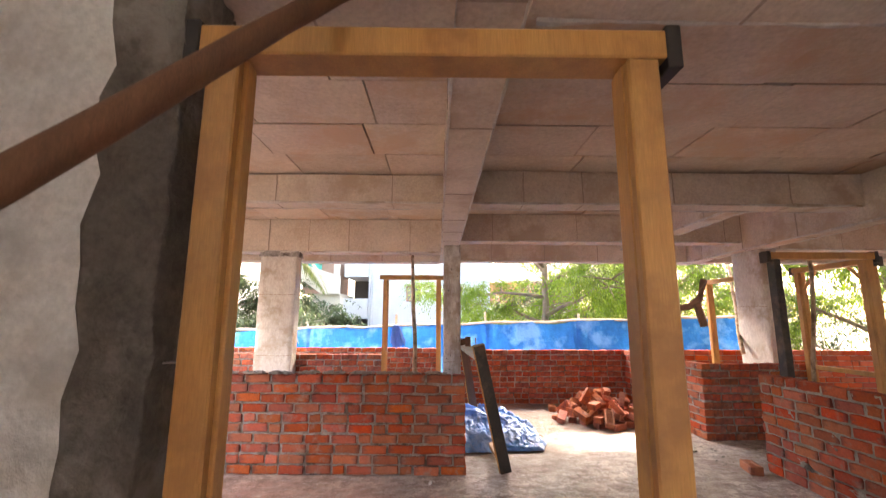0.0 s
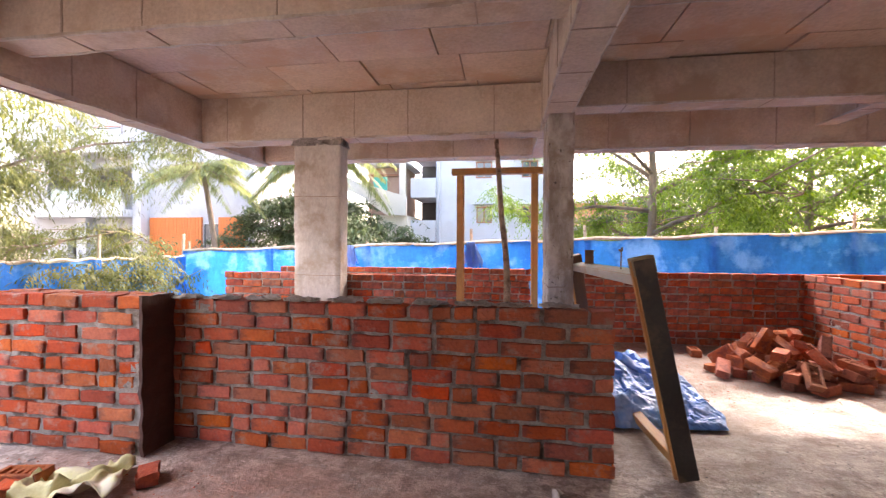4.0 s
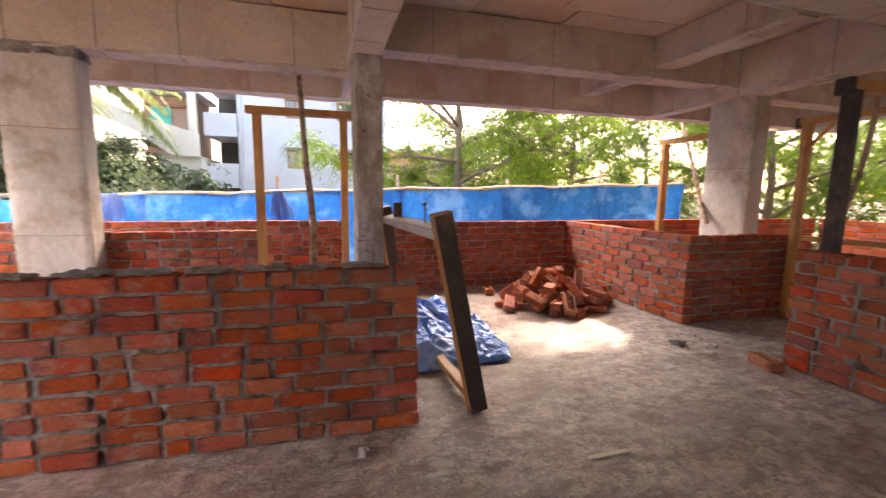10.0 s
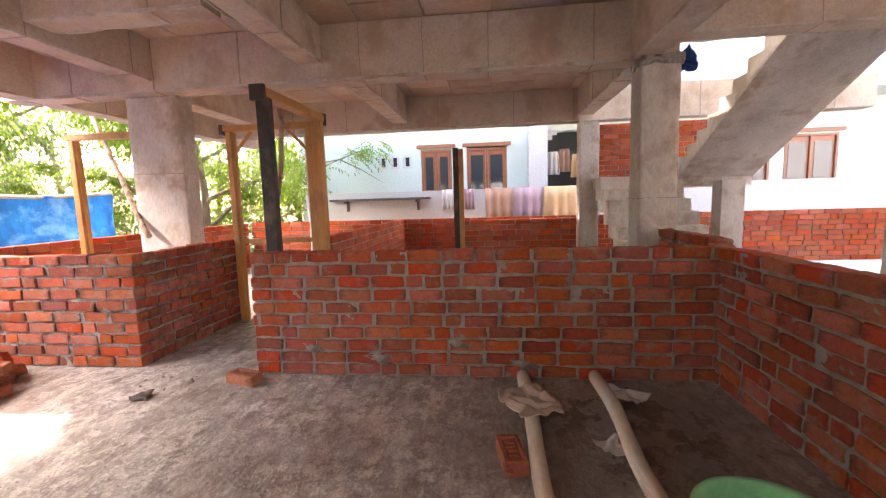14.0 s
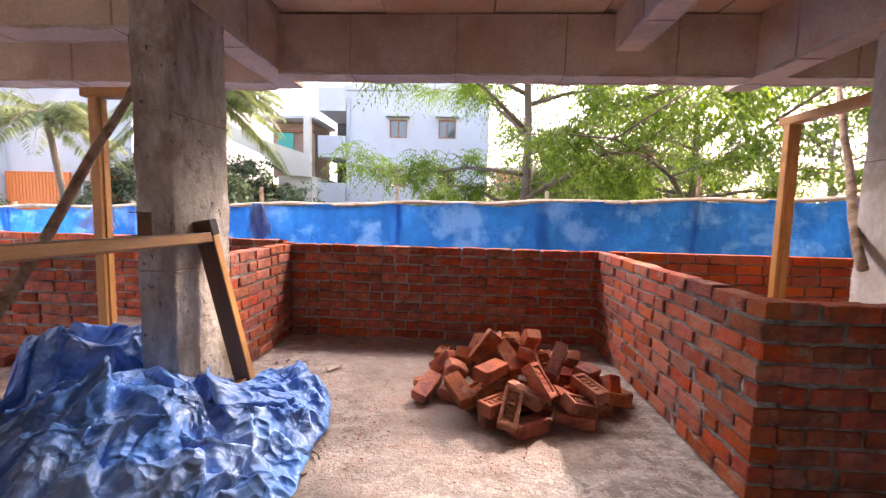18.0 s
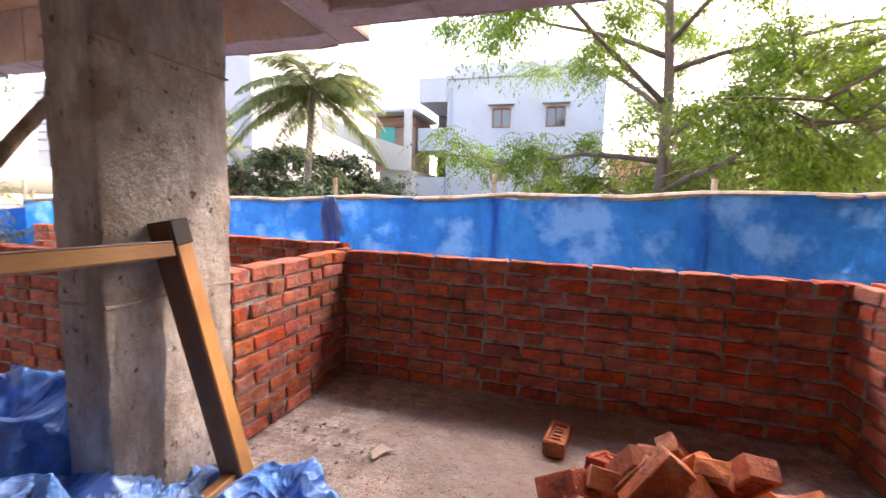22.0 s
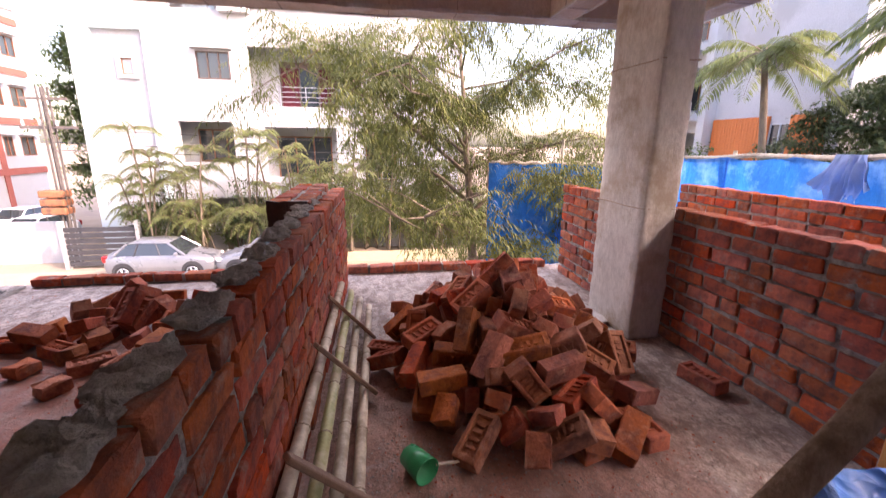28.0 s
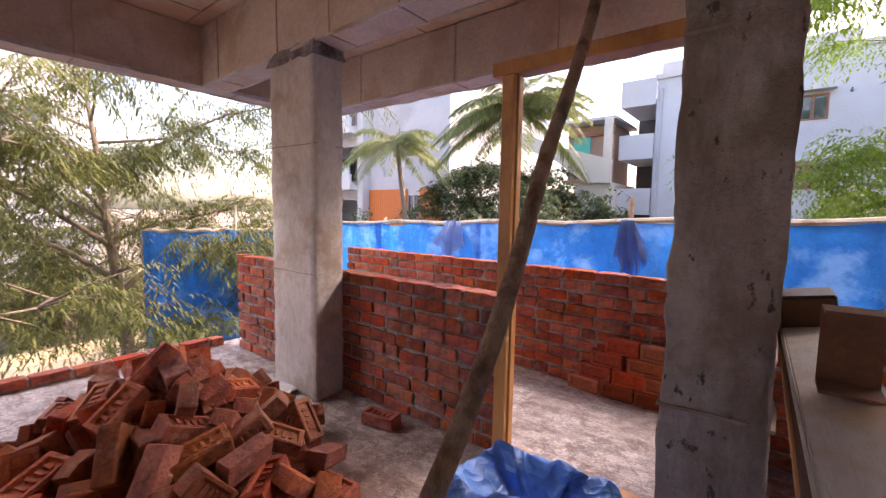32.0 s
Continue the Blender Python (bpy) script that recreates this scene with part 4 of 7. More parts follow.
def brick_heap(cx, cy, rx, ry, top, count, group, seed, label, avoid=None):
    """Bricks thrown one by one on a heap: each lies on what is under its two ends and its middle."""
    rng = random.Random(seed)
    cell, size = 0.02, 200
    ground = np.zeros((size, size))
    def at(x, y):
        return min(max(int((x - cx) / cell) + size // 2, 0), size - 1), min(max(int((y - cy) / cell) + size // 2, 0), size - 1)
    made, tries = 0, 0
    while made < count and tries < count * 30:
        tries += 1
        a, r = rng.uniform(0, 2 * math.pi), rng.random() ** 0.62
        x, y = cx + math.cos(a) * r * rx, cy + math.sin(a) * r * ry
        if avoid and avoid(x, y):
            continue
        yaw = rng.uniform(0, math.pi)
        small = rng.random() < 0.12
        hl, hw, hh = (0.065 if small else BL / 2), 0.052, 0.037
        roll = rng.choice((0, 0, 0, 90)) if not small else 0
        if roll:
            hw, hh = hh, hw
        c, s = math.cos(yaw), math.sin(yaw)
        def spot(u, v):
            i, j = at(x + u * c - v * s, y + u * s + v * c)
            return ground[i, j]
        ends = [max(spot(u, v) for v in (-hw * 0.8, 0, hw * 0.8)) for u in (-hl * 0.9, 0.0, hl * 0.9)]
        tilt = math.atan2(ends[2] - ends[0], hl * 1.8)
        tilt = max(-0.9, min(0.9, tilt))
        mid = max((ends[0] + ends[2]) / 2, ends[1])
        base = mid
        limit = top * max(0.0, 1 - r ** 1.05) + 0.09
        if base + hh > limit:
            continue
        z = base + hh / max(0.6, math.cos(tilt))
        side = math.atan2(max(spot(u, hw) for u in (-hl * 0.5, hl * 0.5)) - max(spot(u, -hw) for u in (-hl * 0.5, hl * 0.5)), 2 * hw)
        side = max(-0.35, min(0.35, side)) * 0.7
        m = Matrix.Translation((x, y, z)) @ Matrix.Rotation(yaw, 4, "Z") @ Matrix.Rotation(-tilt, 4, "Y") @ Matrix.Rotation(side + radians(roll) + (math.pi if rng.random() < 0.4 else 0), 4, "X")
        ob = new("loose_brick", rng.choice(BROKEN) if small else rng.choice(FROG))
        ob.matrix_world = m
        tagged(ob, label if not small else "broken half of a red brick", "brick", group)
        for u in np.arange(-hl, hl + 0.001, cell * 0.7):
            for v in np.arange(-hw, hw + 0.001, cell * 0.7):
                i, j = at(x + u * c * math.cos(tilt) - v * s, y + u * s * math.cos(tilt) + v * c)
                ground[i, j] = max(ground[i, j], z + u * math.sin(tilt) + hh * 0.9)
        made += 1
    return made


brick_heap(-1.62, 5.14, 0.98, 0.70, 0.50, 165, "bricks heaped in the room with the bamboo", 21, "red clay brick in a heap of loose bricks", lambda x, y: y < 4.42)
brick_heap(2.72, 6.02, 0.64, 0.54, 0.32, 66, "bricks heaped in the north room", 22, "orange-red clay brick in a heap of loose bricks")
brick_heap(-2.30, 2.72, 0.55, 0.62, 0.26, 34, "bricks scattered by the balcony", 23, "red clay brick in a scattered heap")
for k in range(5):
    loose_brick(-2.16 + 0.01 * (k % 2), 1.20 + k * 0.234, 0.037, 0, 0, 90 + (k % 3 - 1) * 2, label="red brick laid stamped face up in a row on the floor", group="row of bricks on the floor")
for x, y, r in ((-1.60, 2.74, 143), (-1.50, 2.98, 110), (-1.74, 3.57, 128), (-1.66, 3.12, 140), (-1.90, 3.08, 150), (-2.35, 3.45, 10), (3.10, 6.45, 10), (3.36, 5.98, 25), (3.30, 6.30, 70), (0.22, 4.52, 75), (3.38, 4.06, 75), (2.20, 6.72, 80), (-1.16, 6.14, 12), (2.60, 2.24, 10), (-2.75, 5.75, 30), (3.08, 6.72, 50)):
    half = (x, y) in ((-1.60, 2.74), (-1.50, 2.98), (-1.66, 3.12), (-1.74, 3.57))
    loose_brick(x, y, 0.036 if half else 0.038, 0, 0, r, mesh=BROKEN[int(r) % 3] if half else None, label="broken half of a red brick on the dusty floor" if half else "single loose red brick on the dusty floor")
for k, (x, z, r) in enumerate(((-0.38, 0.055, 90), (-0.14, 0.055, 90), (0.10, 0.055, 90), (-0.30, 0.165, 90), (-0.06, 0.165, 90), (0.15, 0.165, 90), (-0.22, 0.275, 90), (0.04, 0.275, 90), (-0.12, 0.385, 90), (0.12, 0.385, 90))):
    loose_brick(x, 7.50, z, 90, 0, 3 * (k % 3 - 1), label="red brick stacked on edge against the wall", group="bricks stacked against the far wall")

# low kerb of bricks along the balcony edge
for y0, y1, sd in ((1.40, 3.70, 31), (4.10, 6.20, 32)):
    brick_wall("balcony_kerb", (-3.49, y0), (-3.49, y1), 0.088, "single course of dark red bricks along the balcony edge", courses=1, seed=sd)
brick_wall("wall_balcony_stub", (-2.46, 1.03), (-3.45, 1.03), 0.27, RED, thick=0.25, seed=33)
bm = bmesh.new()
box(bm, -3.42, -2.30, 1.30, 1.37, 0.0, 0.022)
bmesh.ops.subdivide_edges(bm, edges=list(bm.edges), cuts=14, use_grid_fill=True)
tagged(part("cement_strip", roughen(bm, 0.03, 9, 3), MORTAR_PALE), "pale ragged cement strip edging the balcony floor", "cement strip", kind="structure")

# ---- bamboo and poles ----
def cane(name, a, b, r, label, category="bamboo pole", mat=BAMBOO, wobble=0.008, group="", taper=0.85, seed=0, nodes=0.32):
    a, b = Vector(a), Vector(b)
    n = max(4, int((b - a).length / 0.11))
    bm = bmesh.new()
    pts, rad, rings = [], [], []
    for k in range(n + 1):
        f = k / n
        p = a.lerp(b, f)
        p = p + Vector([noise.noise(Vector((f * 3.1 + seed, q * 9.7, seed))) * wobble for q in range(3)]) * (1 if 0 < k < n else 0)
        thick = r * (1 + (taper - 1) * f)
        p -= a
        if nodes and k % 3 == seed % 3 and 0 < k < n:
            way = (b - a).normalized()
            for off, g in ((-0.014, 1.0), (-0.003, 1.16), (0.004, 1.05), (0.016, 0.97)):
                pts.append(p + way * off)
                rad.append(thick * g)
            rings.append((p - way * 0.006, p + way * 0.001, thick * 1.17))
        else:
            pts.append(p)
            rad.append(thick if nodes else thick * (1 + 0.10 * noise.noise(Vector((k * 0.9, seed, 3.0)))))
    tube(bm, pts, rad, 10)
    ob = part(name, bm, mat, None, smooth=True)
    for lo, hi, g in rings:
        rb = bmesh.new()
        tube(rb, [lo, hi], [g, g], 10)
        part("node_ring", rb, BAMBOO_RING, ob)
    ob.location = a
    return tagged(ob, label, category, group)


ladder = thing("bamboo_screen", "bundle of pale bamboo canes tied with cross sticks leaning on brick", "bamboo bundle", (-1.3, 4.2, 0))
for k in range(4):
    y, z = 4.10 + k * 0.062, 0.31 - k * 0.080
    o = cane("cane", (0.30 + 0.05 * (k % 2), y - 0.005, z - 0.03), (-2.3 - 0.05 * k, y + 0.055, z - 0.02), 0.026, "", seed=k, mat=BAMBOO_GREEN if k == 1 else BAMBOO)
    for key in ("label", "category"):
        if key in o:
            del o[key]
    o.parent, o.location = ladder, o.location - Vector((-1.3, 4.2, 0))
for k, x in enumerate((-0.52, -1.22, -1.85)):
    base = Vector((-1.3, 4.2, 0))
    bar("cross_stick", Vector((x + 0.05, 4.115, 0.385)) - base, Vector((x - 0.08, 4.375, 0.035)) - base, 0.042, 0.022, WOOD_REDBROWN, ladder, label="flat grey batten tied across the canes")
for k in range(7):
    cane("bamboo_pole", (-2.40 - 0.075 * k, 1.50 - 0.05 * (k % 3), 0.300 + 0.004 * (k % 2)), (-2.46 - 0.07 * k, 0.15 + 0.08 * (k % 2), 0.302), 0.026, "grey bamboo cane stacked across the balcony corner", group="stacked bamboo canes", seed=30 + k, mat=WOOD_GREY if k % 3 else BAMBOO)

cane("prop_pole", (0.16, 4.62, 0.0), (-0.02, 6.46, 2.45), 0.030, "rough brown tree-trunk prop leaning through the door frame", "wooden prop", BARK_PALE, 0.05, seed=5, nodes=0)
cane("prop_pole", (4.75, 5.9, 0.95), (5.76, 7.45, 2.5), 0.03, "thin rough branch used as a prop", "wooden prop", BARK_PALE, 0.05, seed=8, nodes=0)
cane("prop_pole", (4.30, 4.35, 0.0), (4.25, 4.10, 2.05), 0.022, "thin rough branch leaning on a door frame", "wooden prop", BARK_PALE, 0.05, seed=9, nodes=0)
jamb = thing("door_jamb", "black painted door jamb with a bare teak face at a wall end", "door jamb", (7.72, 2.84, 0))
part("tarred_half", boxes((-0.05, 0.05, -0.005, 0.085, 0, 2.08), bevel=0.004), WOOD_DARK, jamb)
part("teak_half", boxes((-0.05, 0.05, -0.085, -0.007, 0, 2.06), bevel=0.004), WOOD, jamb, "bare teak")
cane("prop_pole", (-1.04, -0.71, 0.0), (0.225, 0.905, 2.40), 0.036, "dark knotty wooden prop set slanting across the entry", "wooden prop", WOOD_BROWN, 0.03, taper=0.7, seed=11, nodes=0)
for k, (y0, y1) in enumerate(((2.12, 2.10), (1.65, 1.67))):
    cane("floor_pole", (3.50, y0, 0.04), (1.55, y1 + 0.02 * k, 0.045), 0.042, "pale bare wooden pole lying on the wet floor", "wooden pole", BAMBOO_PALE, 0.03, seed=40 + k, nodes=0)

# ---- tarpaulin ----
def tarpaulin():
    """A sheet dropped in a heap: a soft mound under long bent folds that lean over, with crisp small creases between them."""
    n, m = 230, 170
    x0, x1, y0, y1 = -0.46, 1.70, 4.55, 5.98
    rng = np.random.default_rng(21)
    u, v = np.meshgrid(np.linspace(-0.5, 0.5, n), np.linspace(-0.5, 0.5, m), indexing="ij")
    k, rr = np.maximum(abs(u), abs(v)) * 2, np.hypot(u, v) * 2 + 1e-9
    ang = np.arctan2(v, u)
    edge = (0.4 * k / rr + 0.6) * (1 - 0.05 * k * (1 + np.sin(ang * 3 + 0.7) * 0.6 + np.sin(ang * 7 + 2.0) * 0.4 + np.sin(ang * 17) * 0.15))
    x = (x0 + x1) / 2 + u * (x1 - x0) * edge
    y = (y0 + y1) / 2 + v * (y1 - y0) * edge
    past = np.minimum(0.0, (x + 0.36) * 0.63 + (y - 5.42) * 0.776)
    x, y = x - past * 0.88 * 0.63, y - past * 0.88 * 0.776
    def lump(cx, cy, rx, ry, h, p=1.3):
        return h * np.exp(-(((x - cx) / rx) ** 2 + ((y - cy) / ry) ** 2) ** p)
    z = 0.010 + lump(0.11, 5.60, 0.36, 0.30, 0.42, 4.5) - lump(0.14, 5.56, 0.19, 0.15, 0.17, 1.6) + lump(0.40, 5.22, 0.46, 0.36, 0.12) + lump(0.80, 5.12, 0.50, 0.36, 0.10) + lump(1.18, 5.34, 0.42, 0.34, 0.05)
    z = z - lump(0.42, 5.50, 0.14, 0.20, 0.10)
    wx = x + 0.05 * np.sin(y * 7 + 1.0) + 0.03 * np.sin(x * 11 + y * 5)
    wy = y + 0.05 * np.sin(x * 6 + 2.0) + 0.03 * np.sin(y * 13 - x * 4)
    sx, sy = np.zeros_like(x), np.zeros_like(x)
    top = np.zeros_like(x)
    for i in range(150):
        small = i >= 62
        cx, cy = rng.uniform(-0.35, 1.55), rng.uniform(4.75, 5.90)
        away = math.atan2(cy - 5.50, cx - 0.10)
        a = away + rng.normal(0, 0.45) if rng.random() < 0.62 else away + 1.57 + rng.normal(0, 0.5)
        half = rng.uniform(0.08, 0.22) if small else rng.uniform(0.22, 0.52)
        w = rng.uniform(0.020, 0.045) if small else rng.uniform(0.055, 0.11)
        h = w * rng.uniform(0.6, 1.1) * (1.0 if small else 1.2)
        bend = rng.normal(0, 0.35)
        c, d = math.cos(a), math.sin(a)
        al = ((wx - cx) * c + (wy - cy) * d) / half
        ac = (wy - cy) * c - (wx - cx) * d + bend * half * al * al
        run = np.clip(1 - np.abs(al) ** 1.7, 0, 1)
        ww = w * (0.45 + 0.75 * run)
        steep = np.where(ac > 0, 0.55, 1.25)
        q = np.clip(1 - np.abs(ac) / (ww * steep), 0, 1)
        rise = h * run * (q ** 1.25)
        lean = rise * rng.uniform(0.4, 0.9)
        sx += -d * lean
        sy += c * lean
        top = np.where(rise > top, rise + 0.18 * top, top + 0.18 * rise)
    facet = np.zeros_like(x)
    for f, g, sharp in ((1.5, 0.085, 1.5), (2.4, 0.060, 1.6), (3.9, 0.036, 1.7), (6.6, 0.022, 1.6), (11.0, 0.012, 1.4), (17.0, 0.006, 1.3)):
        a, q, e = rng.uniform(0, 3.14), rng.uniform(0, 6.28), rng.uniform(0, 6.28)
        along, across = wx * math.cos(a) + wy * math.sin(a), wy * math.cos(a) - wx * math.sin(a)
        bent = along * f * 3.14 + q + 1.3 * np.sin(across * f * 1.9 + e) + 0.7 * np.sin((along + across) * f * 3.1 + q)
        fade = 0.45 + 0.55 * np.sin(across * f * 1.1 + along * f * 0.6 + e) ** 2
        facet += g * fade * (1 - np.abs(np.sin(bent))) ** sharp
    hold = np.clip((1 - k) / 0.10, 0, 1)
    hold = 0.12 + 0.88 * hold * (2 - hold)
    z = z * np.clip((1 - k) / 0.22, 0, 1) ** 0.55 + (top * 0.9 + facet) * hold * (1 - 0.62 * np.exp(-(((x - 0.11) / 0.34) ** 2 + ((y - 5.60) / 0.28) ** 2) ** 3)) + 0.008
    x, y = x + sx * hold, y + sy * hold
    p = np.stack([x, y, z], axis=2)
    me = bpy.data.meshes.new("tarpaulin")
    me.from_pydata([tuple(q) for q in p.reshape(-1, 3).tolist()], [], [(i * m + j, (i + 1) * m + j, (i + 1) * m + j + 1, i * m + j + 1) for i in range(n - 1) for j in range(m - 1)])
    ob = finish(new("tarpaulin", me), TARP, True)
    mod = ob.modifiers.new("thick", "SOLIDIFY")
    mod.thickness, mod.offset = 0.003, 1
    return tagged(ob, "crumpled blue tarpaulin heaped beside the column", "tarpaulin")


tarpaulin()

# ---- small things ----
def bucket(x, y):
    root = thing("tub", "green plastic builder's tub on the wet floor", "tub", (x, y, 0))
    bm = bmesh.new()
    prof = [(0.0, 0.012), (0.15, 0.012), (0.165, 0.02), (0.235, 0.31), (0.262, 0.318), (0.262, 0.33), (0.225, 0.326), (0.155, 0.03), (0.0, 0.024)]
    n = 40
    rings = [[bm.verts.new((r * math.cos(2 * math.pi * k / n), r * math.sin(2 * math.pi * k / n), z)) for k in range(n)] for r, z in prof[1:-1]]
    for a, b in zip(rings, rings[1:]):
        for k in range(n):
            bm.faces.new((a[k], a[(k + 1) % n], b[(k + 1) % n], b[k]))
    bm.faces.new(rings[0][::-1])
    bm.faces.new(rings[-1])
    part("shell", bm, GREEN_PLASTIC, root, smooth=True)
    hb = bmesh.new()
    tube(hb, [(0.262 * math.cos(a), 0.262 * math.sin(a) , 0.31 - 0.05 * math.sin((a + 0.5) * math.pi)) for a in np.linspace(-0.5, 0.5, 9)], 0.006, 6)
    part("rim_handle", hb, GREEN_PLASTIC, root)
    return root


bucket(1.93, 1.52).scale = (0.84, 0.84, 0.86)


def sheet(name, cx, cy, lx, ly, turn, h, mat, label, category, seed, z=0.01, n=26):
    bm = bmesh.new()
    g = []
    for i in range(n + 1):
        row = []
        for j in range(n + 1):
            x, y = (i / n - 0.5) * lx, (j / n - 0.5) * ly
            p = Vector((x * 7 + seed, y * 7, seed))
            zz = h * (0.6 - abs(noise.noise(p)) * 1.4) + h * 0.35 * noise.noise(p * 2.6)
            row.append(bm.verts.new((x + noise.noise(p + Vector((0, 5, 0))) * 0.06, y + noise.noise(p + Vector((5, 0, 0))) * 0.06, max(0.004, zz))))
        g.append(row)
    for i in range(n):
        for j in range(n):
            bm.faces.new((g[i][j], g[i + 1][j], g[i + 1][j + 1], g[i][j + 1]))
    ob = part(name, bm, mat, smooth=True)
    ob.matrix_world = pose(cx, cy, z, 0, 0, turn)
    mod = ob.modifiers.new("thick", "SOLIDIFY")
    mod.thickness, mod.offset = 0.003, 1
    return tagged(ob, label, category)


sheet("cement_sack", -2.05, 3.42, 0.50, 0.26, 35, 0.13, SACK_YELLOW, "crumpled pale yellow woven cement sack", "sack", 2.0)
sheet("paper_sack", 3.02, 2.12, 0.36, 0.26, 20, 0.06, SACK_BROWN, "crumpled brown paper sack lying over a pole", "sack", 5.0, z=0.075)
sheet("plastic_bag", 2.72, 1.76, 0.14, 0.11, 10, 0.05, SACK_CLEAR, "small crumpled translucent plastic bag", "bag", 7.0)
sheet("plastic_bag", 3.28, 1.52, 0.20, 0.12, 60, 0.05, SACK_CLEAR, "small crumpled translucent plastic bag", "bag", 9.0)
sheet("cement_bag", 1.62, 1.18, 0.55, 0.34, 15, 0.09, SACK_STRAW, "torn straw-coloured sack beside the tub", "sack", 12.0)
sheet("plastic_sheet", -2.15, 5.95, 0.4, 0.3, 15, 0.03, SACK_CLEAR, "torn pale plastic sheet on the floor by the column", "plastic sheet", 15.0)


sheet("cement_spill", 1.20, 2.20, 0.62, 0.36, 8, 0.035, SACK_CLEAR, "torn milky plastic sheet lying in wet cement", "plastic sheet", 19.0)
rag = sheet("rag", 4.72, 0.66, 0.26, 0.2, 20, 0.10, RAG_BLUE, "crumpled dark blue rag stuffed on the column top", "rag", 23.0, z=0.02, n=16)
rag.matrix_world = pose(4.70, 0.685, 2.36, 75, 0, 10)


for x, y, w, h, tn, mt, lb in ((3.12, 4.62, 0.13, 0.10, 20, WOOD_DARK, "crumpled black plastic scrap on the floor"), (1.35, 6.35, 0.12, 0.09, 50, SACK_BROWN, "small torn paper scrap on the floor"),
                               (-0.42, 1.75, 0.10, 0.07, 10, SACK_CLEAR, "small torn plastic scrap on the floor"), (0.35, 3.72, 0.09, 0.06, 60, SACK_CLEAR, "small torn plastic scrap on the floor")):
    sheet("scrap", x, y, w, h, tn, 0.035, mt, lb, "scrap", x + 30.0, z=0.006, n=12)


def mug(x, y):
    root = thing("mug", "small green plastic mug lying on its side on the floor", "mug", (x, y, 0.055), 30)
    bm = bmesh.new()
    n = 24
    rings = [[bm.verts.new((q, r * math.cos(2 * math.pi * k / n), r * math.sin(2 * math.pi * k / n))) for k in range(n)] for q, r in ((-0.06, 0.045), (0.06, 0.056), (0.062, 0.052), (-0.052, 0.041))]
    for a, b in zip(rings, rings[1:]):
        for k in range(n):
            bm.faces.new((a[k], a[(k + 1) % n], b[(k + 1) % n], b[k]))
    bm.faces.new(rings[0][::-1])
    bm.faces.new(rings[-1])
    bmesh.ops.recalc_face_normals(bm, faces=bm.faces)
    part("cup", bm, MUG_GREEN, root, smooth=True)
    hb = bmesh.new()
    tube(hb, [(0.05, 0.05, 0.0), (0.09, 0.12, 0.0), (0.10, 0.26, -0.02), (0.08, 0.3, -0.04)], 0.006, 6)
    part("handle", hb, BAMBOO_PALE, root, "thin pale stick")


mug(-0.76, 4.53)
tagged(part("wood_offcut", boxes((1.40, 1.63, 3.43, 3.455, 0.0, 0.012), bevel=0.002), BAMBOO_PALE), "thin pale wooden offcut lying on the floor", "offcut").rotation_euler = (0, 0, 0)
wire = bmesh.new()
tube(wire, [(1.55 + 0.13 * math.cos(a), 5.15 + 0.11 * math.sin(a), 0.012 + 0.006 * math.sin(3 * a)) for a in np.linspace(0.3, 5.6, 30)], 0.004, 6)
tagged(part("wire_ring", wire, RUST, smooth=True), "bent ring of rusty wire on the floor", "wire")

# dabs of mortar along the top of the front wall
rng = random.Random(77)
for k in range(13):
    x = 0.42 - k * 0.25 - rng.uniform(0, 0.05)
    bm = bmesh.new()
    bmesh.ops.create_uvsphere(bm, u_segments=28, v_segments=14, radius=1.0)
    for v in bm.verts:
        v.co = Vector((v.co.x * rng.uniform(0.10, 0.115), v.co.y * 0.056, max(0, v.co.z) ** 0.6 * 0.020))
    roughen(bm, 0.020, 26, k)
    roughen(bm, 0.010, 70, k + 3)
    for v in bm.verts:
        v.co.z = max(0, v.co.z)
    ob = part("mortar_dab", bm, MORTAR_PALE)
    ob.location = (x, 4.0 + rng.uniform(-0.01, 0.01), 0.898)
    tagged(ob, "dab of grey cement mortar drying along the brick wall", "mortar", "mortar dabs on the wall")

# rubble, grit and brick dust
def grit(name, count, area, smin, smax, mat, label, seed):
    rng = random.Random(seed)
    verts, faces = [], []
    for _ in range(count):
        x0, x1, y0, y1 = area[rng.randrange(len(area))]
        x, y, s = rng.uniform(x0, x1), rng.uniform(y0, y1), rng.uniform(smin, smax) * rng.random() ** 0.6 + smin * 0.4
        b = len(verts)
        a = rng.uniform(0, 6.28)
        for k in range(4):
            verts.append((x + math.cos(a + k * 1.57) * s * rng.uniform(0.6, 1.2), y + math.sin(a + k * 1.57) * s * rng.uniform(0.6, 1.2), 0.001))
        verts.append((x + rng.uniform(-0.3, 0.3) * s, y + rng.uniform(-0.3, 0.3) * s, s * rng.uniform(0.5, 1.0)))
        faces += [(b + k, b + (k + 1) % 4, b + 4) for k in range(4)]
    me = bpy.data.meshes.new(name)
    me.from_pydata(verts, [], faces)
    ob = new(name, me)
    finish(ob, mat)
    return tagged(ob, label, "rubble", kind="stuff")


grit("brick_crumbs", 5200, ((-3.2, -1.2, 1.2, 3.7), (-2.4, -0.4, 4.4, 5.9), (1.2, 3.5, 5.2, 7.1), (1.4, 3.4, 5.0, 6.9)), 0.0015, 0.008, BRICK_STUFF, "scattered crumbs of red brick on the floor", 51)
grit("cement_crumbs", 9000, ((-3.3, 3.5, 1.2, 3.9), (0.7, 3.5, 4.1, 7.1), (-2.2, 0.6, 4.1, 6.2), (0.6, 3.5, 1.0, 3.9)), 0.001, 0.005, MORTAR, "scattered crumbs of cement on the floor", 52)
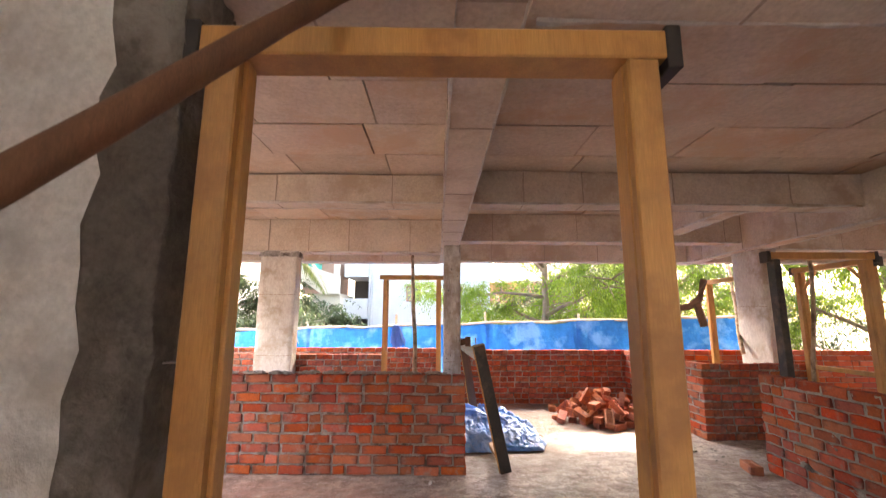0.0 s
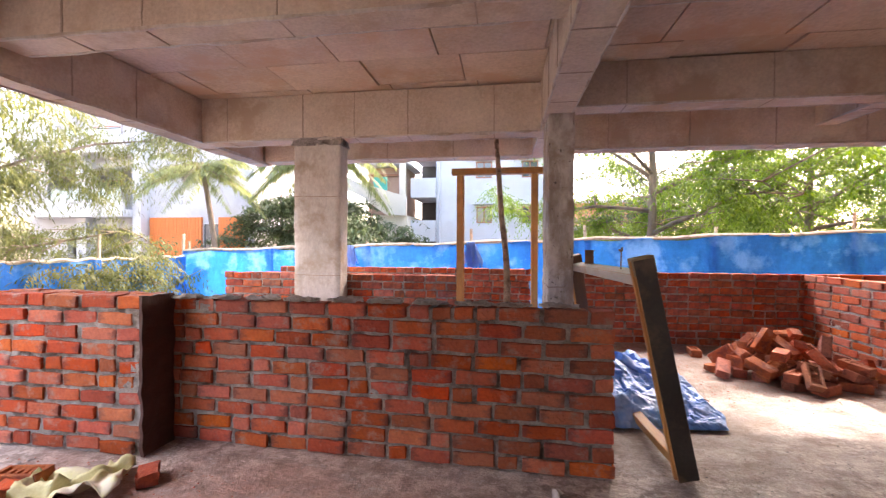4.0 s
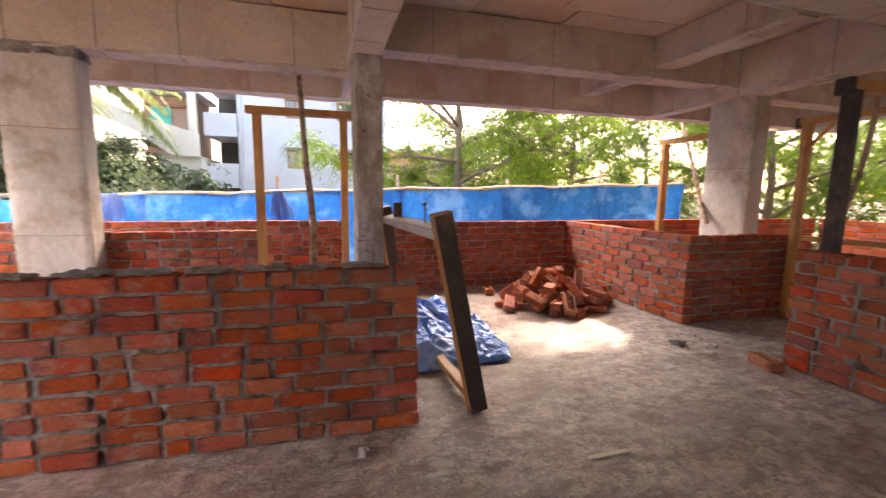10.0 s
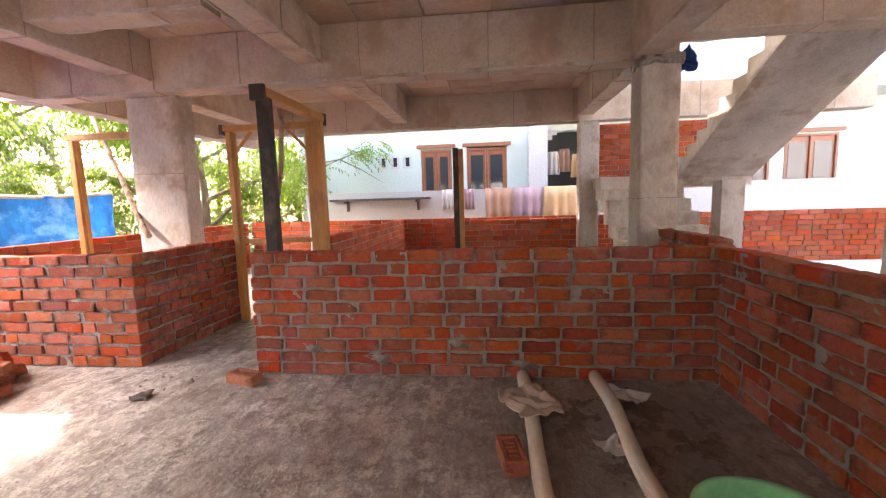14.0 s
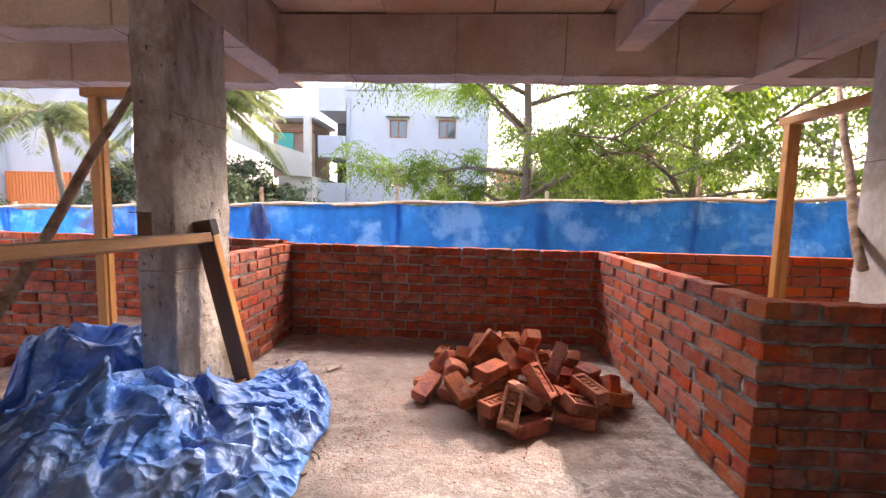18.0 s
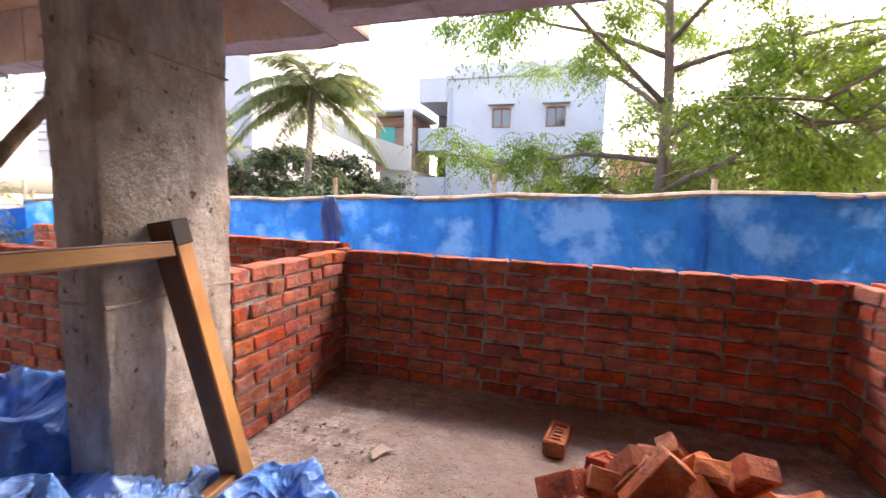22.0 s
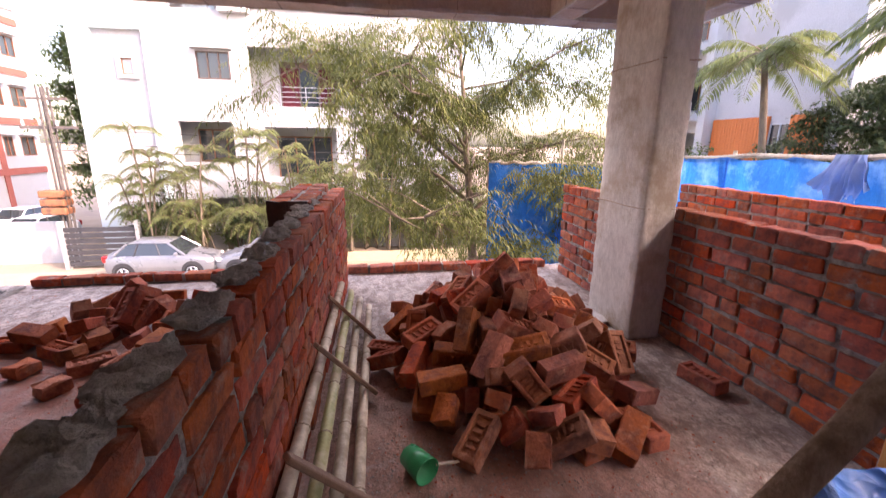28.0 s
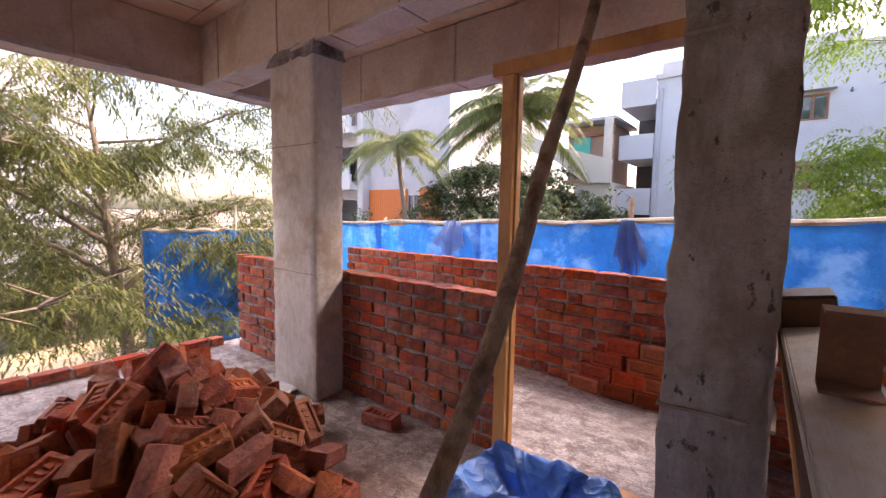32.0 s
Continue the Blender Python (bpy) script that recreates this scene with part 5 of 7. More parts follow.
grit("gravel", 2200, ((1.6, 2.6, 1.1, 2.6), (0.6, 3.4, 3.85, 4.6), (-3.4, -2.4, 0.9, 2.2)), 0.0015, 0.008, GRAVEL, "dark gravel on the floor", 53)

grit("gravel", 1500, ((-3.38, -2.42, 1.17, 1.31),), 0.004, 0.014, GRAVEL, "dark coarse gravel lying beside the brick stub", 58)
grit("brick_crumbs", 5200, ((-1.5, 0.5, 4.35, 6.2), (-1.0, 0.4, 4.3, 5.2), (0.7, 1.9, 5.2, 6.4)), 0.002, 0.007, MORTAR, "gritty crumbs of mortar and brick on the floor", 57)
grit("clods", 160, ((0.75, 1.35, 5.95, 6.5), (-0.3, 0.6, 4.15, 4.5), (3.2, 3.5, 4.2, 5.0), (-3.2, -2.2, 3.0, 3.7)), 0.008, 0.022, MORTAR, "small clods of dried mortar on the floor", 54)
# splashes of mortar on the foot of the corridor wall
for k, (y, z, w, h) in enumerate(((3.62, 0.20, 0.20, 0.05), (3.10, 0.13, 0.26, 0.06), (2.55, 0.24, 0.16, 0.05), (2.10, 0.10, 0.20, 0.05), (3.30, 0.42, 0.10, 0.04))):
    bm = bmesh.new()
    bmesh.ops.create_uvsphere(bm, u_segments=20, v_segments=12, radius=1.0)
    for v in bm.verts:
        f = 1 + 0.5 * noise.noise(Vector((v.co.y * 3, v.co.z * 3, k * 7.0)))
        v.co = Vector((v.co.x * 0.007, v.co.y * w * 0.5 * f, v.co.z * h * 0.6 * f + v.co.y * 0.02))
    roughen(bm, 0.006, 30, k)
    ob = part("mortar_splash", bm, MORTAR, smooth=True)
    ob.location = (3.530, y, z)
    tagged(ob, "grey splash of dried mortar on the brick wall", "mortar", "mortar splashes")

# ---- ground and road ----
GZ = -3.9
tagged(part("ground", boxes((-900, 900, -900, 900, GZ - 0.2, GZ)), EARTH), "sandy brown earth road and ground", "ground", kind="structure")
# ---- outdoors ----
def leaf_material(name, low, high, through=0.35, **more):
    m = surface(name, low, high, 1.2, 6, 0.55, **(more or {"bump": 0.0, "island": 0.55}))
    n, l = m.node_tree.nodes, m.node_tree.links
    b, out = n["Principled BSDF"], n["Material Output"]
    t, x = n.new("ShaderNodeBsdfTranslucent"), n.new("ShaderNodeMixShader")
    l.new(b.inputs["Base Color"].links[0].from_socket, t.inputs["Color"])
    x.inputs[0].default_value = through
    l.new(b.outputs[0], x.inputs[1])
    l.new(t.outputs[0], x.inputs[2])
    l.new(x.outputs[0], out.inputs[0])
    return m


LEAF = leaf_material("olive_leaves", (0.075, 0.095, 0.022), (0.235, 0.25, 0.075), 0.45)
LEAF_LIME = leaf_material("lime_leaves", (0.11, 0.20, 0.018), (0.27, 0.40, 0.045), 0.55)
LEAF_DARK = leaf_material("dark_leaves", (0.05, 0.08, 0.035), (0.14, 0.185, 0.08))
LEAF_MID = leaf_material("green_leaves", (0.07, 0.12, 0.035), (0.18, 0.23, 0.08), 0.45)
LEAF_PALM = leaf_material("palm_leaves", (0.14, 0.18, 0.06), (0.36, 0.39, 0.16), 0.5)
# paler blue patches in the colour imitate glare and light through the sheet
FENCE_SHEET = leaf_material("blue_fence_sheet", (0.006, 0.155, 0.64), (0.02, 0.29, 0.88), 0.5, bump=0.9, depth=0.06, stain=(0.15, 0.42, 0.92), stain_scale=1.7, stretch=(1.6, 1.6, 1.1))
FENCE_NET = leaf_material("grey_blue_net", (0.30, 0.44, 0.80), (0.46, 0.60, 0.92), 0.7)
PALE_GREEN = surface("pale_green_wall", (0.47, 0.575, 0.535), (0.56, 0.655, 0.61), 0.5, 20, 0.8, 0.1, stain=(0.46, 0.54, 0.50), stain_scale=0.4, depth=0.004)
PALE_BLUE = surface("pale_blue_wall", (0.56, 0.68, 0.70), (0.64, 0.75, 0.77), 0.5, 20, 0.8, 0.1, depth=0.004)
GREY_WALL = surface("grey_wall", (0.42, 0.43, 0.44), (0.52, 0.53, 0.54), 0.5, 20, 0.8, 0.1, stain=(0.38, 0.38, 0.38), stain_scale=0.4, depth=0.004)
CREAM = surface("cream_wall", (0.66, 0.60, 0.48), (0.76, 0.70, 0.58), 0.5, 20, 0.8, 0.1, stain=(0.58, 0.52, 0.42), stain_scale=0.4, depth=0.004)
ORANGE = surface("orange_cladding", (0.62, 0.16, 0.03), (0.74, 0.21, 0.05), 0.8, 20, 0.6, 0.1, depth=0.004)
RED_BAND = surface("red_band_paint", (0.36, 0.10, 0.07), (0.44, 0.14, 0.10), 0.8, 20, 0.8, 0.1, depth=0.004)
FRAME_BROWN = surface("brown_window_wood", (0.22, 0.08, 0.035), (0.32, 0.13, 0.06), 4, 30, 0.5, 0.1, depth=0.002)
CURTAIN = surface("red_curtain", (0.07, 0.005, 0.011), (0.125, 0.010, 0.020), 6, 30, 0.8, 0.2, stretch=(1, 8, 0.2), depth=0.02)
DOOR_WOOD = surface("red_brown_door_wood", (0.26, 0.09, 0.045), (0.36, 0.14, 0.07), 4, 30, 0.5, 0.1, stretch=(1, 1, 0.3), depth=0.002)
HOUSE_FRAME = surface("dark_window_frame", (0.08, 0.05, 0.04), (0.13, 0.085, 0.065), 4, 30, 0.5, 0.1, depth=0.002)
STEEL = surface("painted_steel_rail", (0.30, 0.31, 0.32), (0.46, 0.47, 0.48), 6, 40, 0.4, 0.05, metal=0.6)
DARK_METAL = surface("dark_metal", (0.03, 0.03, 0.035), (0.07, 0.07, 0.075), 6, 40, 0.5, 0.05)
# dark grey base colour stands in for the shade inside recesses
ROOM_SHADE = surface("painted_room_shade", (0.10, 0.09, 0.085), (0.16, 0.15, 0.14), 1, 20, 0.9, 0.0)
CAR_SILVER = surface("silver_car_paint", (0.27, 0.28, 0.30), (0.32, 0.33, 0.35), 2, 80, 0.3, 0.0, metal=0.35)
CAR_WHITE = surface("white_car_paint", (0.78, 0.79, 0.80), (0.82, 0.83, 0.84), 2, 80, 0.25, 0.0)
TYRE = surface("tyre_rubber", (0.02, 0.02, 0.02), (0.04, 0.04, 0.04), 8, 60, 0.9, 0.1)
ALLOY = surface("wheel_alloy", (0.45, 0.46, 0.47), (0.6, 0.61, 0.62), 8, 60, 0.35, 0.0, metal=0.8)
LAMP_RED = surface("red_lamp_plastic", (0.40, 0.02, 0.02), (0.5, 0.03, 0.03), 8, 60, 0.2, 0.0)
LAMP_CLEAR = surface("clear_lamp_plastic", (0.7, 0.72, 0.74), (0.8, 0.82, 0.84), 8, 60, 0.1, 0.0)
KERB = surface("yellow_kerb_paint", (0.60, 0.48, 0.26), (0.72, 0.62, 0.40), 1.5, 30, 0.9, 0.2)
CLOTHS = [surface("cloth_" + k, a, b, 5, 60, 0.9, 0.15, depth=0.004) for k, a, b in (("brown", (0.42, 0.24, 0.16), (0.52, 0.32, 0.23)), ("mauve", (0.40, 0.27, 0.30), (0.50, 0.36, 0.39)),
          ("orange", (0.62, 0.40, 0.20), (0.72, 0.50, 0.29)), ("teal", (0.05, 0.42, 0.34), (0.09, 0.52, 0.42)), ("white", (0.66, 0.62, 0.60), (0.76, 0.72, 0.70)))]
GLASS, gn, gl, gb = nodes_of("window_glass")
gb.inputs["Base Color"].default_value, gb.inputs["Roughness"].default_value = (0.035, 0.045, 0.05, 1), 0.04
gb.inputs["Specular IOR Level"].default_value = 0.9

tagged(part("road", boxes((-17.9, -7.5, -60, 60, GZ, GZ + 0.012)), surface("dusty_street", (0.38, 0.285, 0.19), (0.48, 0.385, 0.28), 0.5, 25, 0.95, 0.3, stain=(0.40, 0.32, 0.24), stain_scale=0.3)), "dusty sandy street with thin asphalt", "road", kind="structure")


def block(root, name, rows, mat, label="", bevel=0.0):
    return part(name, boxes(*rows, bevel=bevel), mat, root, label)


def face_frame(axis, plane, out):
    """A way to lay boxes on a facade: u along it, d out of it (negative: into the wall), z up."""
    def put(u0, u1, d0, d1, z0, z1):
        a, b = sorted((plane + out * d0, plane + out * d1))
        return (a, b, u0, u1, z0, z1) if axis == "x" else (u0, u1, a, b, z0, z1)
    return put


def window(root, put, u0, u1, z0, z1, panes=2, shade=True, box_frame=False, frame_mat=None, curtain=None, name="window"):
    fm = frame_mat or FRAME_BROWN
    w = part(name, boxes(put(u0, u1, -0.10, 0.012, z0, z0 + 0.06), put(u0, u1, -0.10, 0.012, z1 - 0.06, z1), put(u0, u0 + 0.06, -0.10, 0.012, z0 + 0.06, z1 - 0.06),
             put(u1 - 0.06, u1, -0.10, 0.012, z0 + 0.06, z1 - 0.06)), fm, root)
    for k in range(1, panes):
        part("mullion", boxes(put(u0 + (u1 - u0) * k / panes - 0.03, u0 + (u1 - u0) * k / panes + 0.03, -0.08, 0.008, z0 + 0.06, z1 - 0.06)), fm, w)
    for k in range(panes):
        a, b = u0 + (u1 - u0) * k / panes + 0.04, u0 + (u1 - u0) * (k + 1) / panes - 0.04
        part("pane", boxes(put(a, b, -0.06, -0.04, z0 + 0.05, z1 - 0.05)), curtain if curtain and (k != panes // 2 or panes == 2) else GLASS, w)
    if shade:
        part("sunshade", boxes(put(u0 - 0.15, u1 + 0.15, 0.0, 0.35, z1 + 0.10, z1 + 0.18)), WHITE, root)
    if box_frame:
        q = 0.16
        part("surround", boxes(put(u0 - q, u1 + q, 0.0, 0.14, z0 - q, z0), put(u0 - q, u1 + q, 0.0, 0.14, z1, z1 + q), put(u0 - q, u0, 0.0, 0.14, z0, z1), put(u1, u1 + q, 0.0, 0.14, z0, z1)), WHITE, root)
    return w


def railing(root, put, u0, u1, z0, z1, d=0.0, bars=4, mat=None):
    rows = [put(u0, u1, d - 0.02, d + 0.02, z0 + (z1 - z0) * (k + 1) / bars - 0.02, z0 + (z1 - z0) * (k + 1) / bars + 0.015) for k in range(bars)]
    n = max(2, int((u1 - u0) / 1.1))
    rows += [put(u0 + (u1 - u0) * k / n - 0.02, u0 + (u1 - u0) * k / n + 0.02, d - 0.022, d + 0.022, z0, z1 - 0.02) for k in range(n + 1)]
    return part("railing", boxes(*rows), mat or STEEL, root, "thin metal balcony railing")


def opened_wall(root, put, u0, u1, z0, z1, holes, thick, mat, name="wall"):
    """A facade sheet of real thickness with rectangular holes through it, cut on a grid of their edges."""
    us = sorted({u0, u1, *[h[0] for h in holes], *[h[1] for h in holes]})
    zs = sorted({z0, z1, *[h[2] for h in holes], *[h[3] for h in holes]})
    rows = []
    for za, zb in zip(zs, zs[1:]):
        start = None
        for ua, ub in zip(us, us[1:]):
            hole = any(h[0] <= (ua + ub) / 2 <= h[1] and h[2] <= (za + zb) / 2 <= h[3] for h in holes)
            if not hole and start is None:
                start = ua
            if hole and start is not None:
                rows.append(put(start, ua, -thick, 0, za, zb))
                start = None
        if start is not None:
            rows.append(put(start, us[-1], -thick, 0, za, zb))
    for row in rows:
        part(name, boxes(row), mat, root)


# white apartment house across the road
house = thing("apartment_house", "white four-storey apartment house with balconies and red curtains", "building")
put = face_frame("x", -21.5, 1)
holes = [(-1.04, 3.95, 2.95, 5.57), (-3.27, -1.84, 4.08, 5.27), (4.30, 4.95, 4.40, 5.30), (5.45, 6.55, 4.40, 5.36), (7.0, 7.7, 4.40, 5.30), (0.3, 3.1, 7.35, 9.3), (-4.2, -0.9, 7.0, 9.6), (3.5, 6.2, 7.4, 9.4),
         (4.1, 5.9, -1.2, 2.3), (-4.4, -2.0, 0.3, 2.2), (-0.6, 2.8, -0.4, 2.0), (-3.6, 8.0, -3.6, -1.4)]
opened_wall(house, put, -5.0, 9.0, GZ, 10.4, holes, 0.25, WHITE)
block(house, "core", [(-33, -23.4, -8.2, 9.0, GZ, 10.2)], WHITE)
for row in ((-23.4, -21.76, -8.2, -7.9, GZ, 10.4), (-23.4, -21.76, 8.7, 9.0, GZ, 10.4)):
    block(house, "side_wall", [row], WHITE)
for z in (-0.75, 2.6, 6.35, 9.9):
    block(house, "floor_slab", [(-23.4, -21.75, -7.9, 8.7, z - 0.12, z)], WHITE)
block(house, "parapet_band", [put(-1.0, 9.0, 0.0, 0.18, 7.2, 7.42), put(-5.0, 9.0, 0.0, 0.10, 10.2, 10.5)], WHITE)
block(house, "pier", [put(-8.2, -7.35, -0.3, 0.25, GZ, 10.4), put(-5.3, -5.0, -0.3, 0.25, GZ, 10.4), put(-7.35, -5.3, -0.3, 0.25, 6.0, 10.4)], PALE_BLUE, "pale blue-green painted pier")
block(house, "recessed_panel", [put(-7.35, -5.3, -0.3, 0.0, GZ, 6.0)], GREY_WALL, "pale grey recessed panel")
window(house, put, -6.35, -5.85, 4.15, 4.85, 1, False, True)
window(house, put, -3.27, -1.84, 4.08, 5.27, 3, frame_mat=HOUSE_FRAME)
for a, b, z1 in ((4.30, 4.95, 5.30), (5.45, 6.55, 5.36), (7.0, 7.7, 5.30)):
    window(house, put, a, b, 4.40, z1, 1, False, True)
window(house, face_frame("x", -23.3, 1), -0.01, 2.84, 2.66, 5.25, 3, False, frame_mat=HOUSE_FRAME, curtain=CURTAIN)
block(house, "curtain_rail_box", [face_frame("x", -23.3, 1)(0.02, 2.82, 0.015, 0.05, 4.95, 5.22)], HOUSE_FRAME, "dark band over the curtains")
window(house, face_frame("x", -21.9, 1), 0.3, 3.1, 7.35, 8.9, 3, False, frame_mat=HOUSE_FRAME, curtain=CURTAIN)
window(house, face_frame("x", -21.9, 1), 3.5, 6.2, 7.4, 8.9, 2, False, frame_mat=GREY_WALL, curtain=PALE_BLUE)
window(house, face_frame("x", -22.6, 1), -4.0, -1.1, 6.9, 9.2, 2, False, frame_mat=GREY_WALL, curtain=PALE_BLUE)
block(house, "box_pier", [put(-2.05, -0.75, 0.0, 0.35, 6.9, 8.7)], WHITE)
block(house, "eave", [put(-5.0, 0.4, 0.0, 0.7, 8.7, 8.95)], WHITE)
window(house, face_frame("x", -23.3, 1), 4.2, 5.8, -0.7, 1.6, 2, False)
window(house, face_frame("x", -23.3, 1), -4.2, -2.2, 0.3, 1.9, 3, False)
window(house, face_frame("x", -23.3, 1), -0.4, 2.4, -0.6, 1.6, 3, False)
railing(house, put, -1.0, 3.9, 2.95, 3.85, -0.06)
railing(house, put, -4.1, -1.0, 7.0, 7.8, -0.06)
railing(house, put, 4.1, 5.9, -0.72, 0.2, -0.06)
block(house, "vent", [put(3.2 + 1.3 * k, 3.35 + 1.3 * k, 0.0, 0.01, 6.7, 6.9) for k in range(4)], GREY_WALL)

# red and white flats at the street corner
flats = thing("corner_flats", "white corner flats with red bands and grilles", "building")
put = face_frame("y", -18.6, 1)
bays = ((-33.8, -32.6), (-31.95, -31.2), (-30.2, -28.9), (-27.4, -26.0), (-24.6, -23.2), (-21.8, -20.4))
storeys = (-0.7, 2.45, 5.6)
opened_wall(flats, put, -34.3, -18.6, GZ, 9.6, [(a, b, z + 0.95, z + 2.2) for a, b in bays for z in storeys], 0.2, WHITE)
block(flats, "core", [(-34.3, -18.6, -30.0, -19.2, GZ, 9.5)], WHITE)
for z in (-0.95,) + tuple(z + 2.95 for z in storeys):
    block(flats, "band", [put(-34.3, -18.6, 0.005, 0.10, z, z + 0.42)], RED_BAND, "dull red painted band")
for x in (-31.0, -25.6, -19.6):
    block(flats, "band", [put(x, x + 0.4, 0.004, 0.07, GZ, 9.5)], RED_BAND, "dull red painted band")
for a, b in bays:
    for z in storeys:
        window(flats, put, a, b, z + 0.95, z + 2.2, 2, True)
block(flats, "coping", [put(-34.4, -18.5, -0.2, 0.12, 9.5, 9.75)], WHITE)

# modern grey and orange house
modern = thing("modern_house", "modern grey and white house with orange cladding and balconies", "building")
put = face_frame("y", 22.0, -1)
opened_wall(modern, put, -27.0, -13.0, GZ, 10.0, [(-26.5, -19.9, 3.2, 5.4), (-26.5, -19.9, 6.7, 9.2), (-24.5, -19.9, -0.6, 2.0), (-16.0, -15.0, 0.7, 2.3), (-17.3, -15.6, 4.4, 5.6)], 0.3, GREY_WALL)
block(modern, "core", [(-27.0, -13.0, 24.5, 33, GZ, 9.8)], GREY_WALL)
for row in ((-27.0, -26.7, 22.3, 24.5, GZ, 10), (-13.3, -13.0, 22.3, 24.5, GZ, 10)):
    block(modern, "side_wall", [row], GREY_WALL)
for z in (2.6, 6.0):
    block(modern, "balcony", [(-26.6, -19.7, 20.8, 24.5, z, z + 0.4), (-26.6, -19.7, 20.8, 20.95, z + 0.4, z + 0.9)], WHITE, "white balcony slab and parapet")
block(modern, "frame", [(-19.7, -19.2, 21.4, 22.0, GZ, 10.2), (-23.2, -22.6, 21.4, 22.0, GZ, 6.0)], WHITE)
for k in range(34):
    x = -19.1 + k * 0.165
    if not -16.1 < x < -15.0:
        part("cladding_slat", boxes((x, x + 0.14, 21.86, 21.995, -0.6, 2.6)), ORANGE, modern, "orange cladding slat" if k == 0 else "")
block(modern, "perforated_screen", [put(-26.4, -24.2, 1.22, 1.30, 3.5, 7.3)], WHITE, "white perforated sun screen")
for k in range(70):
    px, pz = -26.25 + 0.2 * (k % 10) + 0.1 * (k // 10 % 2), 4.0 + 0.42 * (k // 10)
    part("screen_hole", boxes(put(px, px + 0.10, 1.295, 1.306, pz, pz + 0.13)), DARK_METAL, modern)
for z in (3.5, 6.65):
    part("glass_rail", boxes(put(-24.1, -19.8, 1.16, 1.18, z, z + 0.55)), PALE_GREEN, modern, "pale green glass balustrade")
railing(modern, put, -26.5, -19.8, 6.9, 7.5, 1.1, 3)
railing(modern, put, -26.5, -19.8, 3.5, 4.1, 1.1, 3)
window(modern, put, -16.0, -15.0, 0.7, 2.3, 2, False, frame_mat=WHITE)
window(modern, put, -17.3, -15.6, 4.4, 5.6, 2, False, frame_mat=WHITE)
for a, b, z in ((-25.5, -23.5, 3.0), (-22.4, -20.4, 3.0), (-25.5, -23.5, 6.4), (-22.4, -20.4, 6.4)):
    window(modern, face_frame("y", 24.45, -1), a, b, z + 0.1, z + 2.1, 2, False)

# white house beyond the fence
north = thing("north_house", "white three-storey house with brown windows and an outside stair", "building")
put = face_frame("y", 24.0, -1)
wins = [(-1.45, -0.60, 4.74, 5.62), (-1.42, -0.60, 2.35, 3.22), (0.95, 1.80, 4.74, 5.62), (0.95, 1.80, 2.35, 3.22), (-1.42, -0.60, -0.6, 0.3), (0.95, 1.80, -0.6, 0.3)]
opened_wall(north, put, -3.6, 3.4, GZ, 7.15, wins, 0.25, WHITE)
for row in ((-3.6, 3.4, 25.2, 33, GZ, 7.1), (-3.6, -3.3, 24.25, 25.2, GZ, 7.1), (3.1, 3.4, 24.25, 25.2, GZ, 7.1)):
    block(north, "core", [row], WHITE)
for z0, z1 in ((1.36, 2.50), (3.75, 4.80), (5.99, 7.10)):
    block(north, "balcony", [(-5.0, -3.62, 23.9, 24.05, z0, z1), (-5.0, -4.85, 24.05, 27, z0, z1), (-4.85, -3.62, 24.05, 27, z0, z0 + 0.15)], WHITE, "white balcony parapet")
# the balcony's shade is put into this wall's colour
block(north, "balcony_back", [(-5.0, -3.62, 27.0, 27.3, GZ, 7.0)], ROOM_SHADE, "balcony wall coloured dark for its shade")
block(north, "roof_parapet", [(-3.8, 2.6, 25.6, 25.8, 7.1, 8.15)], WHITE)
block(north, "roof_edge", [(-3.7, 3.5, 23.93, 24.0, 7.0, 7.2)], WHITE)
bm = bmesh.new()
tube(bm, [(-3.42, 23.94, GZ), (-3.42, 23.94, 6.6)], 0.06, 8)
part("drainpipe", bm, GREY_WALL, north, "grey plastic drainpipe")
for a, b, z0, z1 in wins:
    window(north, put, a, b, z0, z1, 2, True)
bm = bmesh.new()
side = ((-9.7, 4.70), (-7.5, 3.75), (-6.1, 2.75), (-5.02, 2.70), (-5.02, 3.70), (-7.6, 4.50), (-9.7, 5.43))
near, back = [bm.verts.new((x, 22.95, z)) for x, z in side], [bm.verts.new((x, 23.15, z)) for x, z in side]
bm.faces.new(near)
bm.faces.new(back[::-1])
for k in range(7):
    bm.faces.new((near[k], back[k], back[(k + 1) % 7], near[(k + 1) % 7]))
bmesh.ops.recalc_face_normals(bm, faces=bm.faces)
part("stair_parapet", bm, CREAM, north, "cream sloping stair parapet")
block(north, "stair_house", [(-6.7, -5.02, 23.2, 27, GZ, 2.74)], CREAM, "cream stair house")
block(north, "shed_wall", [(-7.6, -5.4, 24.6, 27, 2.8, 5.5)], surface("old_brick_shed", (0.32, 0.20, 0.14), (0.44, 0.29, 0.21), 2, 30, 0.95, 0.3), "brown patched shed wall")
block(north, "shed_shutter", [(-7.3, -6.5, 24.52, 24.59, 3.9, 5.0)], CLOTHS[3], "faded blue-green sheet nailed to the shed")
block(north, "shed_beam", [(-7.6, -5.4, 24.45, 24.59, 5.02, 5.14)], FRAME_BROWN)
block(north, "shed_roof", [(-7.9, -5.1, 23.6, 27.2, 5.55, 5.68)], GREY_WALL)
block(north, "stair_post", [(-5.45, -5.15, 23.2, 23.5, 3.7, 5.55)], CREAM)

# low cream and terracotta house farther back
low = thing("far_house", "low cream house with a terracotta upper band", "building")
TERRACOTTA = surface("terracotta_paint", (0.50, 0.20, 0.11), (0.60, 0.27, 0.16), 0.8, 20, 0.8, 0.1, depth=0.004)
put = face_frame("y", 34.0, -1)
